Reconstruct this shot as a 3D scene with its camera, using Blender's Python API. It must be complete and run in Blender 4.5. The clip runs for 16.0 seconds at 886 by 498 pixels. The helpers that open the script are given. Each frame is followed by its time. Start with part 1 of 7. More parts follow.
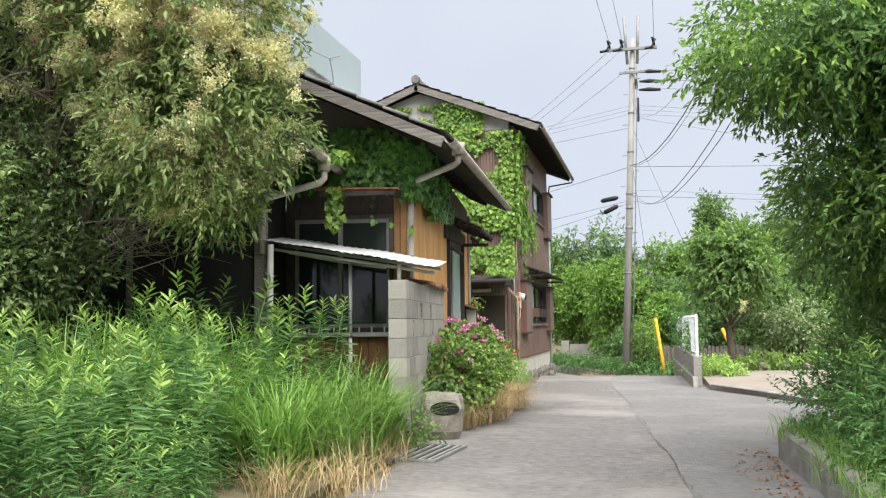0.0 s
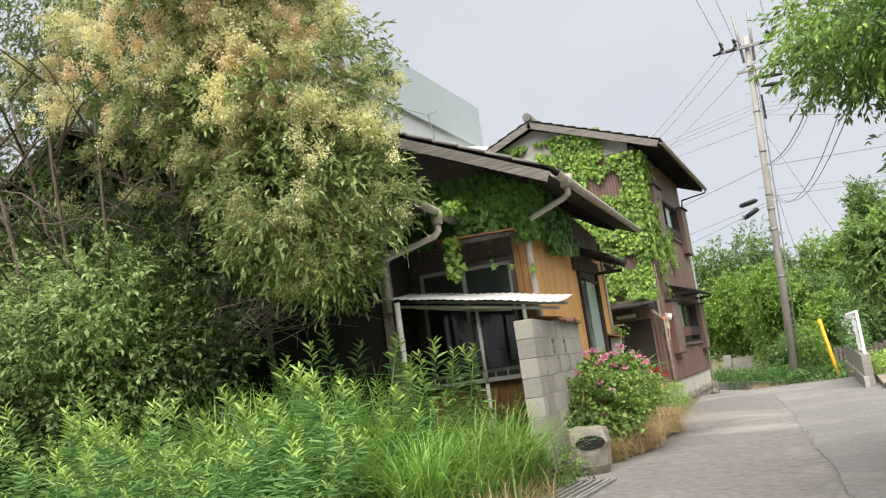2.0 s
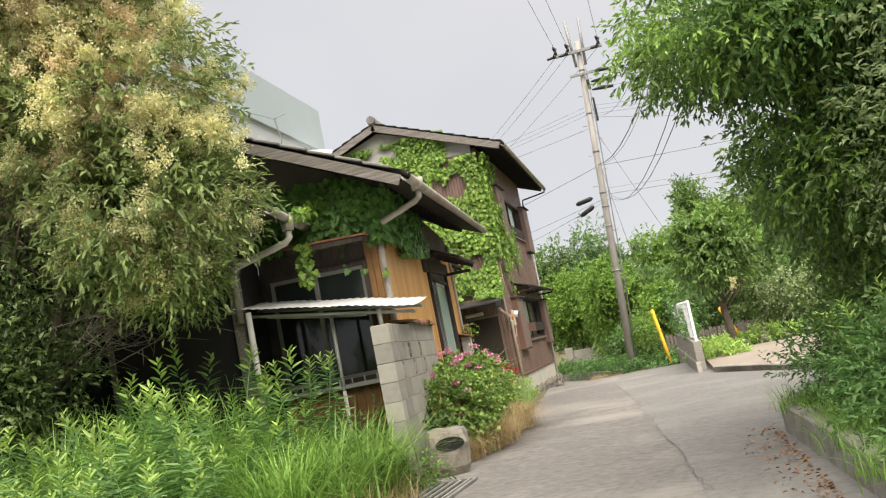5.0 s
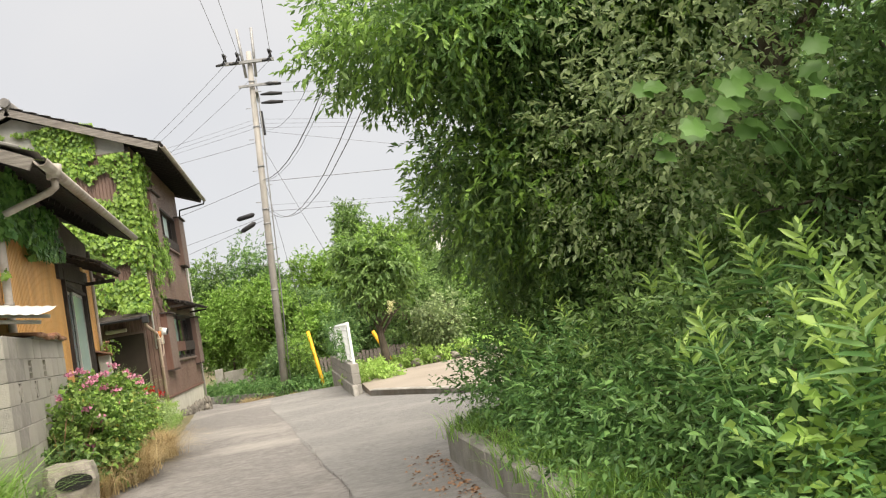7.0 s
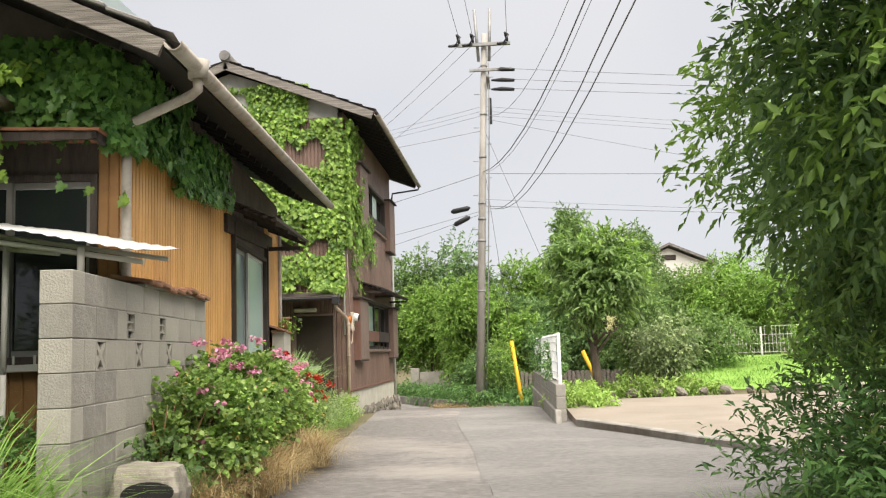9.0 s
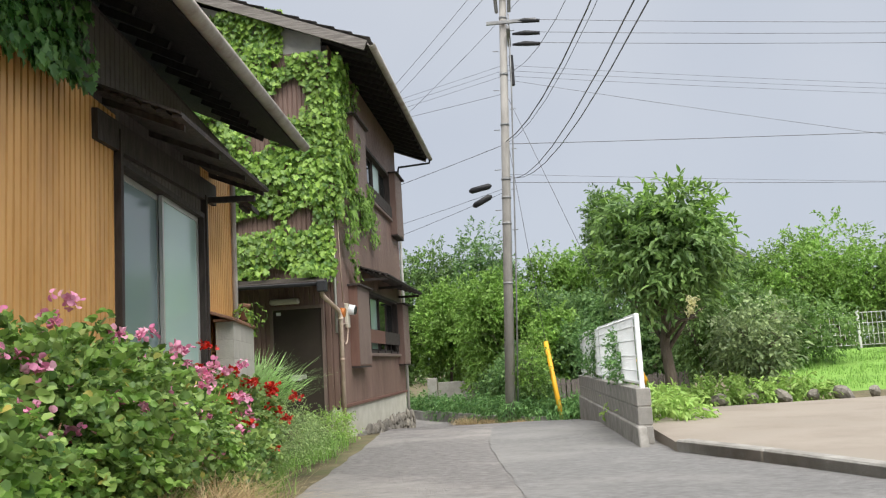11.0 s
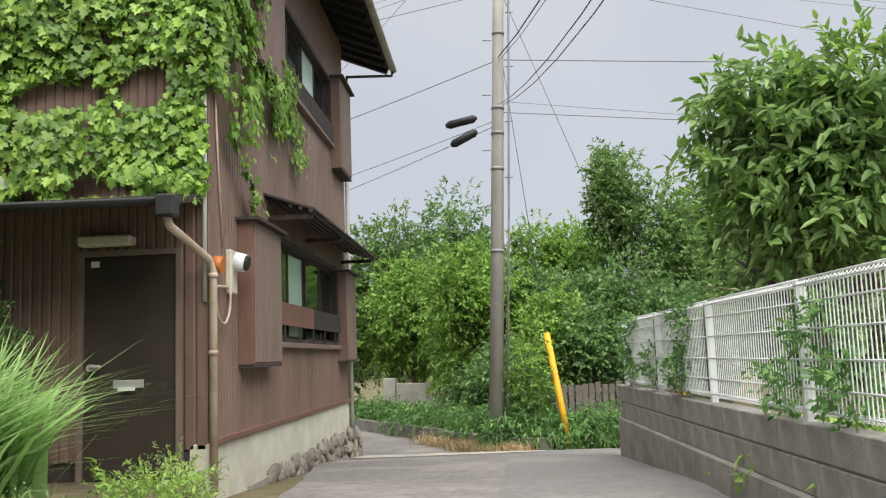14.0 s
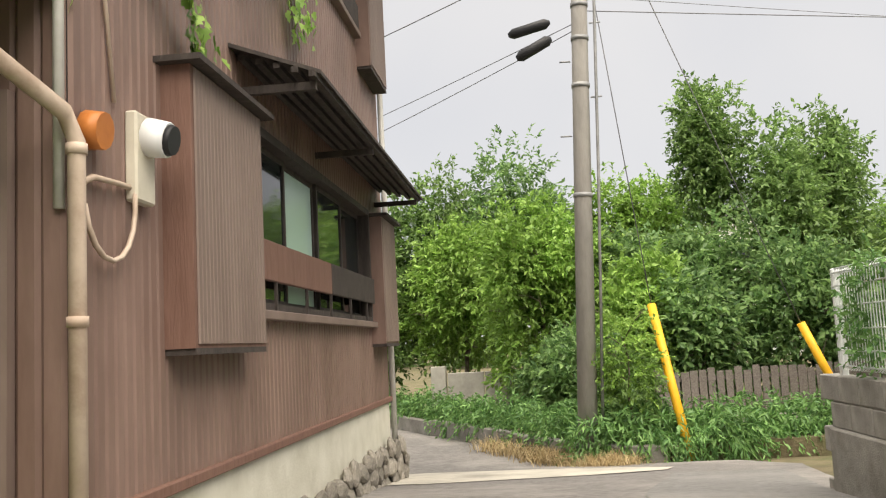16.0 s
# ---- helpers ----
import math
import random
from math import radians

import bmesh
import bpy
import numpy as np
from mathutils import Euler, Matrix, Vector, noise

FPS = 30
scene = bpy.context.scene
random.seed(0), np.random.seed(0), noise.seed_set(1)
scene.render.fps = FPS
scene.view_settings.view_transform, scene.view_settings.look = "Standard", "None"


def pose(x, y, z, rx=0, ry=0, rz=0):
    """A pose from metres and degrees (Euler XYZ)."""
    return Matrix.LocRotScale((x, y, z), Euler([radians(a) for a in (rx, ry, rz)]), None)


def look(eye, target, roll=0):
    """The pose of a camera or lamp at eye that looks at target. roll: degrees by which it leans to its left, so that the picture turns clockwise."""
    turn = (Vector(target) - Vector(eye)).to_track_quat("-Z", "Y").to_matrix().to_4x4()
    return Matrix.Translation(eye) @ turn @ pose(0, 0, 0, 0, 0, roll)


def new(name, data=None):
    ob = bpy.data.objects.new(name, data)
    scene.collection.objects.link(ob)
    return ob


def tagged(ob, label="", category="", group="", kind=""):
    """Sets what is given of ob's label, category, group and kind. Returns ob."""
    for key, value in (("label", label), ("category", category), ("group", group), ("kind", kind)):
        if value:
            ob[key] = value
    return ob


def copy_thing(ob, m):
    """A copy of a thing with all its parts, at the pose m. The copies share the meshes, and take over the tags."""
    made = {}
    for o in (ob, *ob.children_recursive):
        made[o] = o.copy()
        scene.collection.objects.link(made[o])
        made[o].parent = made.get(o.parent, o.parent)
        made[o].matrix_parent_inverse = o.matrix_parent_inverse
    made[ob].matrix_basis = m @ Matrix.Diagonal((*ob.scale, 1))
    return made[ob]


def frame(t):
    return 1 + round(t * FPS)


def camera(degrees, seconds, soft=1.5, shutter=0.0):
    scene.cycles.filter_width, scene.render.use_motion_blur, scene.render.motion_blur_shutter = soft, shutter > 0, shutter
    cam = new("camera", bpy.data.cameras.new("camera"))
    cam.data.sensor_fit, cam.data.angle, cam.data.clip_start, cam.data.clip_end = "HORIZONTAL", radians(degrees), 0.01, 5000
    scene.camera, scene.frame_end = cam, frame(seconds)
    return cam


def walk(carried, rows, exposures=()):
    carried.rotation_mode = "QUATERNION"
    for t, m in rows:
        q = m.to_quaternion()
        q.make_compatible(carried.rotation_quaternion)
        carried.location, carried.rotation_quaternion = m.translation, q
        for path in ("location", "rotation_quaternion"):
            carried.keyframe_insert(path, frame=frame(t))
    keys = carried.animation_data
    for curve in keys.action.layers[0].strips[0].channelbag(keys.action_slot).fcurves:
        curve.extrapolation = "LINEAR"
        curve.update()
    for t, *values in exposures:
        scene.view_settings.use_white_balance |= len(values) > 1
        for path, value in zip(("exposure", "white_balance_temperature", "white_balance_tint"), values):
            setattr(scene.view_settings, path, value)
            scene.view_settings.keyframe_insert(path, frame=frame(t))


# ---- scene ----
cam = camera(53.3, 16.0, 1.2)
PATH = [
    (0, (0.51, -3.815, 1.9), (0.043, -1.877, 2.07), -0.6),
    (0.5, (0.54, -3.807, 1.872), (-0.063, -1.909, 2.056), -1.0),
    (1, (0.625, -3.795, 1.851), (0.005, -1.905, 2.066), -5.2),
    (1.5, (0.739, -3.766, 1.816), (0.068, -1.9, 2.076), -8.4),
    (2, (0.797, -3.784, 1.892), (0.032, -1.958, 2.178), -8.2),
    (2.5, (0.722, -3.625, 1.826), (-0.106, -1.835, 2.158), -9.3),
    (3, (0.718, -3.608, 1.824), (-0.135, -1.831, 2.163), -9.4),
    (3.2, (0.733, -3.63, 1.819), (-0.115, -1.851, 2.159), -9.5),
    (5.3, (0.669, -3.749, 1.947), (0.404, -1.776, 2.143), -11.4),
    (5.5, (0.657, -3.697, 1.936), (0.515, -1.709, 2.106), -11.3),
    (6, (0.576, -3.622, 1.933), (0.581, -1.627, 2.082), -9.7),
    (6.5, (0.54, -3.529, 1.933), (0.663, -1.538, 2.078), -9.4),
    (7, (0.525, -2.943, 1.939), (0.848, -0.974, 2.077), -9.8),
    (7.5, (0.628, -2.304, 1.904), (1.126, -0.372, 2.044), -8.7),
    (8, (0.659, -1.35, 1.853), (1.041, 0.606, 2.02), -4.0),
    (8.5, (0.614, -0.944, 1.835), (0.599, 1.046, 2.033), -0.4),
    (9, (0.561, -0.028, 1.826), (0.407, 1.953, 2.053), -1.8),
    (9.2, (0.505, 0.494, 1.792), (0.372, 2.476, 2.024), -2.4),
    (11.3, (0.039, 5.063, 1.613), (-0.158, 7.037, 1.871), -3.2),
    (11.5, (-0.019, 5.48, 1.673), (-0.21, 7.455, 1.927), -2.8),
    (12, (-0.184, 6.369, 1.664), (-0.341, 8.348, 1.91), -3.4),
    (12.5, (-0.287, 7.561, 1.661), (-0.4, 9.542, 1.904), -3.5),
    (13, (-0.312, 8.832, 1.68), (-0.381, 10.815, 1.935), -3.5),
    (13.5, (-0.409, 9.738, 1.661), (-0.479, 11.72, 1.913), -2.8),
    (14, (-0.57, 11.046, 1.672), (-0.676, 13.029, 1.913), -2.1),
    (14.5, (-0.739, 12.076, 1.65), (-0.901, 14.053, 1.908), -1.9),
    (15, (-0.893, 13.14, 1.658), (-1.1, 15.116, 1.893), -1.9),
    (15.5, (-1.075, 14.202, 1.692), (-1.294, 16.178, 1.913), -2.0),
    (16, (-1.243, 15.248, 1.617), (-1.437, 17.227, 1.832), -3.0),
]
walk(cam, [(t, look(eye, target, roll)) for t, eye, target, roll in PATH], [(0.0, 0.8, 6050, 10), (1.5, 0.74, 6250, 10), (3.0, 0.72, 6550, 10), (6.0, 0.75, 6700, 10), (7.5, 0.85, 6800, 9), (9.2, 0.78, 6550, 10), (11.4, 0.45, 6000, 9), (14.0, 0.53, 6200, 9), (15.0, 0.7, 6600, 10), (16.0, 0.8, 6800, 10)])

# ---- world and light: a bright overcast sky ----
world = bpy.data.worlds.new("world")
scene.world = world
world.use_nodes = True
nt = world.node_tree
bg = nt.nodes["Background"]
sky = nt.nodes.new("ShaderNodeTexSky")
sky.sky_type = "NISHITA"
sky.sun_disc = False
sky.sun_elevation, sky.sun_rotation = radians(58), radians(150)
tc = nt.nodes.new("ShaderNodeTexCoord")
cl = nt.nodes.new("ShaderNodeTexNoise")
cl.inputs["Scale"].default_value, cl.inputs["Detail"].default_value = 1.6, 4
nt.links.new(tc.outputs["Generated"], cl.inputs["Vector"])
cr = nt.nodes.new("ShaderNodeValToRGB")
cr.color_ramp.elements[0].position, cr.color_ramp.elements[0].color = 0.3, (6.0, 6.25, 6.9, 1)
cr.color_ramp.elements[1].position, cr.color_ramp.elements[1].color = 0.72, (7.6, 7.6, 7.8, 1)
nt.links.new(cl.outputs["Fac"], cr.inputs["Fac"])
mx = nt.nodes.new("ShaderNodeMixRGB")
mx.inputs[0].default_value = 0.9
nt.links.new(sky.outputs["Color"], mx.inputs[1])
nt.links.new(cr.outputs["Color"], mx.inputs[2])
nt.links.new(mx.outputs["Color"], bg.inputs["Color"])
bg.inputs["Strength"].default_value = 0.066
sun_data = bpy.data.lights.new("sun", "SUN")
sun_data.energy, sun_data.angle, sun_data.color = 5.0, radians(75), (1.0, 0.93, 0.82)
sun = new("sun", sun_data)
sun.matrix_world = look((0, 0, 30), (-3.0, 7.0, 15.0))


# ---- materials ----
def mat(name, c1, c2, scale=6.0, rough=0.8, bump=0.3, bscale=60.0, metal=0.0, stretch=(1, 1, 1), spec=0.3, rnd=0.0, stain=None, stain_amt=0.5, sscale=1.3):
    m = bpy.data.materials.new(name)
    m.use_nodes = True
    n, l = m.node_tree.nodes, m.node_tree.links
    b = n["Principled BSDF"]
    co = n.new("ShaderNodeTexCoord")
    mp = n.new("ShaderNodeMapping")
    mp.inputs["Scale"].default_value = stretch
    l.new(co.outputs["Object"], mp.inputs["Vector"])
    t = n.new("ShaderNodeTexNoise")
    t.inputs["Scale"].default_value, t.inputs["Detail"].default_value, t.inputs["Roughness"].default_value = scale, 8, 0.65
    l.new(mp.outputs["Vector"], t.inputs["Vector"])
    r = n.new("ShaderNodeValToRGB")
    r.color_ramp.elements[0].position, r.color_ramp.elements[1].position = 0.32, 0.68
    r.color_ramp.elements[0].color, r.color_ramp.elements[1].color = (*c1, 1), (*c2, 1)
    l.new(t.outputs["Fac"], r.inputs["Fac"])
    out = r.outputs["Color"]
    if stain:
        t2 = n.new("ShaderNodeTexNoise")
        t2.inputs["Scale"].default_value, t2.inputs["Detail"].default_value, t2.inputs["Roughness"].default_value = sscale, 6, 0.7
        l.new(mp.outputs["Vector"], t2.inputs["Vector"])
        r2 = n.new("ShaderNodeValToRGB")
        r2.color_ramp.elements[0].position, r2.color_ramp.elements[1].position = 0.48, 0.68
        r2.color_ramp.elements[0].color, r2.color_ramp.elements[1].color = (0, 0, 0, 1), (stain_amt, stain_amt, stain_amt, 1)
        l.new(t2.outputs["Fac"], r2.inputs["Fac"])
        mm = n.new("ShaderNodeMixRGB")
        l.new(r2.outputs["Color"], mm.inputs[0])
        l.new(out, mm.inputs[1])
        mm.inputs[2].default_value = (*stain, 1)
        out = mm.outputs["Color"]
    if rnd:
        oi = n.new("ShaderNodeObjectInfo")
        hs = n.new("ShaderNodeHueSaturation")
        mr = n.new("ShaderNodeMapRange")
        mr.inputs["To Min"].default_value, mr.inputs["To Max"].default_value = 1 - rnd, 1 + rnd
        l.new(oi.outputs["Random"], mr.inputs["Value"])
        l.new(mr.outputs["Result"], hs.inputs["Value"])
        l.new(out, hs.inputs["Color"])
        out = hs.outputs["Color"]
    l.new(out, b.inputs["Base Color"])
    b.inputs["Roughness"].default_value, b.inputs["Metallic"].default_value = rough, metal
    b.inputs["Specular IOR Level"].default_value = spec
    if bump:
        t3 = n.new("ShaderNodeTexNoise")
        t3.inputs["Scale"].default_value, t3.inputs["Detail"].default_value = bscale, 6
        l.new(mp.outputs["Vector"], t3.inputs["Vector"])
        bp = n.new("ShaderNodeBump")
        bp.inputs["Strength"].default_value, bp.inputs["Distance"].default_value = bump, 0.02
        l.new(t3.outputs["Fac"], bp.inputs["Height"])
        l.new(bp.outputs["Normal"], b.inputs["Normal"])
    return m


def leafmat(name, dark, light, trans=0.35, rough=0.4, third=None):
    m = bpy.data.materials.new(name)
    m.use_nodes = True
    n, l = m.node_tree.nodes, m.node_tree.links
    b, o = n["Principled BSDF"], n["Material Output"]
    if name.startswith("leaf"):
        dark, light = (dark[0], dark[1], dark[2] * 1.25), (light[0], light[1], light[2] * 1.2)
    g = n.new("ShaderNodeNewGeometry")
    r = n.new("ShaderNodeValToRGB")
    r.color_ramp.elements[0].color, r.color_ramp.elements[1].color = (*dark, 1), (*light, 1)
    if third:
        e = r.color_ramp.elements.new(0.95)
        e.color = (*light, 1)
        r.color_ramp.elements[2].color = (*third, 1)
    l.new(g.outputs["Random Per Island"], r.inputs["Fac"])
    co = n.new("ShaderNodeTexCoord")
    t = n.new("ShaderNodeTexNoise")
    t.inputs["Scale"].default_value, t.inputs["Detail"].default_value = 1.1, 3
    l.new(co.outputs["Object"], t.inputs["Vector"])
    hs = n.new("ShaderNodeHueSaturation")
    mr = n.new("ShaderNodeMapRange")
    mr.inputs["From Min"].default_value, mr.inputs["From Max"].default_value = 0.3, 0.7
    mr.inputs["To Min"].default_value, mr.inputs["To Max"].default_value = 0.75, 1.25
    l.new(t.outputs["Fac"], mr.inputs["Value"])
    l.new(mr.outputs["Result"], hs.inputs["Value"])
    l.new(r.outputs["Color"], hs.inputs["Color"])
    l.new(hs.outputs["Color"], b.inputs["Base Color"])
    b.inputs["Roughness"].default_value = rough
    b.inputs["Specular IOR Level"].default_value = 0.36
    tr = n.new("ShaderNodeBsdfTranslucent")
    l.new(hs.outputs["Color"], tr.inputs["Color"])
    ms = n.new("ShaderNodeMixShader")
    ms.inputs[0].default_value = trans
    l.new(b.outputs[0], ms.inputs[1])
    l.new(tr.outputs[0], ms.inputs[2])
    l.new(ms.outputs[0], o.inputs["Surface"])
    return m


def glassmat(name, c=(0.02, 0.025, 0.025), rough=0.05):
    m = bpy.data.materials.new(name)
    m.use_nodes = True
    b = m.node_tree.nodes["Principled BSDF"]
    b.inputs["Base Color"].default_value = (*c, 1)
    b.inputs["Roughness"].default_value = rough
    b.inputs["Specular IOR Level"].default_value = 0.5
    return m


M = {}
M["asphalt"] = mat("asphalt", (0.14, 0.13, 0.126), (0.25, 0.235, 0.227), 14, 0.85, 0.8, 110, stain=(0.36, 0.335, 0.31), stain_amt=0.7, sscale=0.55, stretch=(0.8, 1.05, 1))
M["asphalt_new"] = mat("asphalt_new", (0.15, 0.144, 0.141), (0.242, 0.234, 0.229), 16, 0.85, 0.7, 120, stain=(0.3, 0.288, 0.272), stain_amt=0.6, sscale=0.6, stretch=(0.8, 1.2, 1))
M["crossing"] = mat("crossing", (0.40, 0.37, 0.32), (0.50, 0.465, 0.405), 3, 0.85, 0.3, 50, stain=(0.2, 0.19, 0.17), stain_amt=0.7, sscale=1.2)
M["concrete"] = mat("concrete", (0.245, 0.208, 0.172), (0.325, 0.282, 0.238), 1.2, 0.85, 0.25, 60, stain=(0.20, 0.175, 0.145), stain_amt=0.6, sscale=0.6)
M["concrete_pale"] = mat("concrete_pale", (0.50, 0.48, 0.40), (0.62, 0.60, 0.52), 3, 0.85, 0.2, 50, stain=(0.36, 0.34, 0.27), stain_amt=0.5)
M["earth"] = mat("earth", (0.10, 0.08, 0.05), (0.20, 0.17, 0.10), 2.0, 0.95, 0.8, 30, stain=(0.07, 0.10, 0.03), stain_amt=0.7)
M["lawn"] = mat("lawn", (0.16, 0.30, 0.05), (0.24, 0.40, 0.08), 4, 0.9, 0.8, 90)
M["block"] = mat("block", (0.23, 0.218, 0.20), (0.37, 0.35, 0.32), 5, 0.9, 0.4, 70, rnd=0.07, stain=(0.135, 0.122, 0.105), stain_amt=0.7, sscale=1.4)
M["block_pale"] = mat("block_pale", (0.34, 0.32, 0.285), (0.44, 0.415, 0.37), 5, 0.9, 0.4, 70, rnd=0.05, stain=(0.2, 0.19, 0.17), stain_amt=0.6, sscale=1.3)
M["mortar"] = mat("mortar", (0.24, 0.228, 0.205), (0.34, 0.322, 0.29), 9, 0.95, 0.4, 60)
M["stone"] = mat("stone", (0.14, 0.125, 0.105), (0.34, 0.31, 0.27), 7, 0.85, 0.7, 25, rnd=0.3, stain=(0.24, 0.22, 0.17), stain_amt=0.5, sscale=5)
M["orange"] = mat("orange", (0.60, 0.32, 0.10), (0.76, 0.44, 0.165), 3, 0.5, 0.1, 40, stretch=(1, 1, 0.3), stain=(0.36, 0.19, 0.075), stain_amt=0.5, sscale=1.2)
M["orange_brown"] = mat("orange_brown", (0.20, 0.105, 0.042), (0.29, 0.155, 0.062), 3, 0.6, 0.1, 40)
M["brown"] = mat("brown", (0.182, 0.12, 0.10), (0.255, 0.17, 0.142), 2.5, 0.5, 0.08, 40, stretch=(1, 1, 0.25), stain=(0.10, 0.06, 0.045), stain_amt=0.6, sscale=1.1)
M["brown_dull"] = mat("brown_dull", (0.165, 0.12, 0.102), (0.225, 0.168, 0.144), 3, 0.6, 0.08, 40, stretch=(1, 1, 0.25))
M["redwood"] = mat("redwood", (0.15, 0.08, 0.06), (0.21, 0.12, 0.093), 6, 0.7, 0.3, 30, stretch=(4, 4, 0.4))
M["darkwood"] = mat("darkwood", (0.034, 0.028, 0.026), (0.078, 0.063, 0.056), 6, 0.75, 0.4, 30, stretch=(3, 3, 0.6))
M["greywood"] = mat("greywood", (0.10, 0.085, 0.075), (0.26, 0.23, 0.21), 8, 0.85, 0.5, 30, stretch=(5, 1, 5))
M["vergewood"] = mat("vergewood", (0.13, 0.115, 0.102), (0.33, 0.305, 0.28), 5, 0.85, 0.5, 12, stretch=(0.5, 4, 14), stain=(0.09, 0.078, 0.07), stain_amt=0.6, sscale=1.5)
M["gabledark"] = mat("gabledark", (0.16, 0.148, 0.135), (0.24, 0.225, 0.205), 2.2, 0.9, 0.2, 40, stain=(0.09, 0.08, 0.07), stain_amt=0.6)
# roof boards and rafters: eave shade put into a near-black wood colour
M["shadewood"] = mat("shadewood", (0.017, 0.015, 0.0145), (0.042, 0.036, 0.033), 6, 0.8, 0.4, 30, stretch=(3, 3, 0.6))
M["block_cream"] = mat("block_cream", (0.43, 0.405, 0.36), (0.54, 0.51, 0.455), 5, 0.9, 0.4, 70, rnd=0.05, stain=(0.28, 0.26, 0.22), stain_amt=0.6, sscale=1.3)
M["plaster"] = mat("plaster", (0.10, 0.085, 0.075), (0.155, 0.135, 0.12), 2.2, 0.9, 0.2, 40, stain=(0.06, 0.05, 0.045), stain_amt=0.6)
M["gableplaster"] = mat("gableplaster", (0.42, 0.41, 0.39), (0.55, 0.54, 0.51), 2.2, 0.9, 0.2, 40, stain=(0.3, 0.28, 0.24), stain_amt=0.6)
M["tile"] = mat("tile", (0.12, 0.115, 0.115), (0.23, 0.22, 0.215), 4, 0.55, 0.2, 40, rnd=0.2, stain=(0.3, 0.29, 0.26), stain_amt=0.5, sscale=3)
M["rust"] = mat("rust", (0.17, 0.065, 0.035), (0.30, 0.14, 0.08), 7, 0.8, 0.4, 40)
M["rusttile"] = mat("rusttile", (0.26, 0.13, 0.08), (0.40, 0.22, 0.145), 7, 0.7, 0.3, 40, rnd=0.25)
M["gutter"] = mat("gutter", (0.32, 0.29, 0.255), (0.46, 0.42, 0.38), 5, 0.6, 0.15, 30, stain=(0.17, 0.12, 0.09), stain_amt=0.6, sscale=4)
M["palepipe"] = mat("palepipe", (0.44, 0.34, 0.265), (0.58, 0.47, 0.38), 5, 0.5, 0.1, 30, stain=(0.3, 0.2, 0.14), stain_amt=0.5, sscale=4)
M["greypipe"] = mat("greypipe", (0.42, 0.41, 0.38), (0.56, 0.55, 0.52), 5, 0.5, 0.1, 30)
M["whitesheet"] = mat("whitesheet", (0.72, 0.73, 0.72), (0.86, 0.87, 0.86), 3, 0.4, 0.1, 30, stain=(0.5, 0.48, 0.42), stain_amt=0.5, sscale=3)
M["whitepaint"] = mat("whitepaint", (0.76, 0.78, 0.79), (0.84, 0.86, 0.87), 3, 0.35, 0.0)
M["alu"] = mat("alu", (0.45, 0.44, 0.42), (0.56, 0.55, 0.53), 4, 0.4, 0.0, metal=0.4)
M["alu_dull"] = mat("alu_dull", (0.20, 0.195, 0.185), (0.28, 0.275, 0.26), 4, 0.5, 0.0, metal=0.2)
M["crack"] = mat("crack", (0.045, 0.042, 0.04), (0.08, 0.075, 0.07), 5, 0.9, 0.0)
M["yellow"] = mat("yellow", (0.72, 0.36, 0.02), (0.80, 0.44, 0.03), 3, 0.45, 0.0)
M["pole"] = mat("pole", (0.27, 0.255, 0.235), (0.40, 0.38, 0.355), 4, 0.85, 0.3, 50, stretch=(1, 1, 0.3))
M["metalgrey"] = mat("metalgrey", (0.22, 0.22, 0.22), (0.34, 0.34, 0.34), 5, 0.55, 0.1, 30, metal=0.3)
M["black"] = mat("black", (0.018, 0.018, 0.02), (0.035, 0.035, 0.038), 5, 0.5, 0.0)
M["wire"] = mat("wire", (0.13, 0.13, 0.14), (0.19, 0.19, 0.20), 5, 0.6, 0.0)
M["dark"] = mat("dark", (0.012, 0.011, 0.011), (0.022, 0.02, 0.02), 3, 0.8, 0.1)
M["door"] = mat("door", (0.040, 0.031, 0.025), (0.056, 0.044, 0.036), 2, 0.45, 0.04, 30)
M["glass"] = glassmat("glass")
M["glass_grey"] = glassmat("glass_grey", (0.23, 0.30, 0.31), 0.12)
M["glass_teal"] = glassmat("glass_teal", (0.48, 0.64, 0.585), 0.18)
M["bark"] = mat("bark", (0.09, 0.07, 0.055), (0.19, 0.155, 0.125), 9, 0.9, 0.9, 25, stretch=(2, 2, 0.5))
M["twig"] = mat("twig", (0.20, 0.165, 0.14), (0.34, 0.29, 0.25), 9, 0.9, 0.4, 25)
M["bldg"] = mat("bldg", (0.44, 0.475, 0.49), (0.5, 0.53, 0.545), 0.15, 0.7, 0.02, 4)
M["bldg2"] = mat("bldg2", (0.36, 0.43, 0.455), (0.41, 0.475, 0.5), 0.15, 0.5, 0.0)
M["housewhite"] = mat("housewhite", (0.62, 0.61, 0.58), (0.72, 0.71, 0.68), 0.6, 0.8, 0.05, 8)
M["plastic"] = mat("plastic", (0.52, 0.48, 0.39), (0.62, 0.58, 0.48), 6, 0.5, 0.05, 30)
M["amber"] = mat("amber", (0.40, 0.13, 0.03), (0.55, 0.2, 0.05), 6, 0.4, 0.0)
M["pink"] = leafmat("pink", (0.70, 0.18, 0.38), (0.88, 0.50, 0.64), 0.25)
M["leaf_geranium"] = leafmat("leaf_geranium", (0.085, 0.17, 0.035), (0.36, 0.50, 0.12), 0.38, third=(0.58, 0.46, 0.12))
M["red"] = leafmat("red", (0.50, 0.012, 0.010), (0.72, 0.04, 0.02), 0.2)
M["leaf_mid"] = leafmat("leaf_mid", (0.10, 0.18, 0.045), (0.28, 0.42, 0.11), 0.42)
M["leaf_dark"] = leafmat("leaf_dark", (0.095, 0.185, 0.055), (0.28, 0.43, 0.125), 0.48)
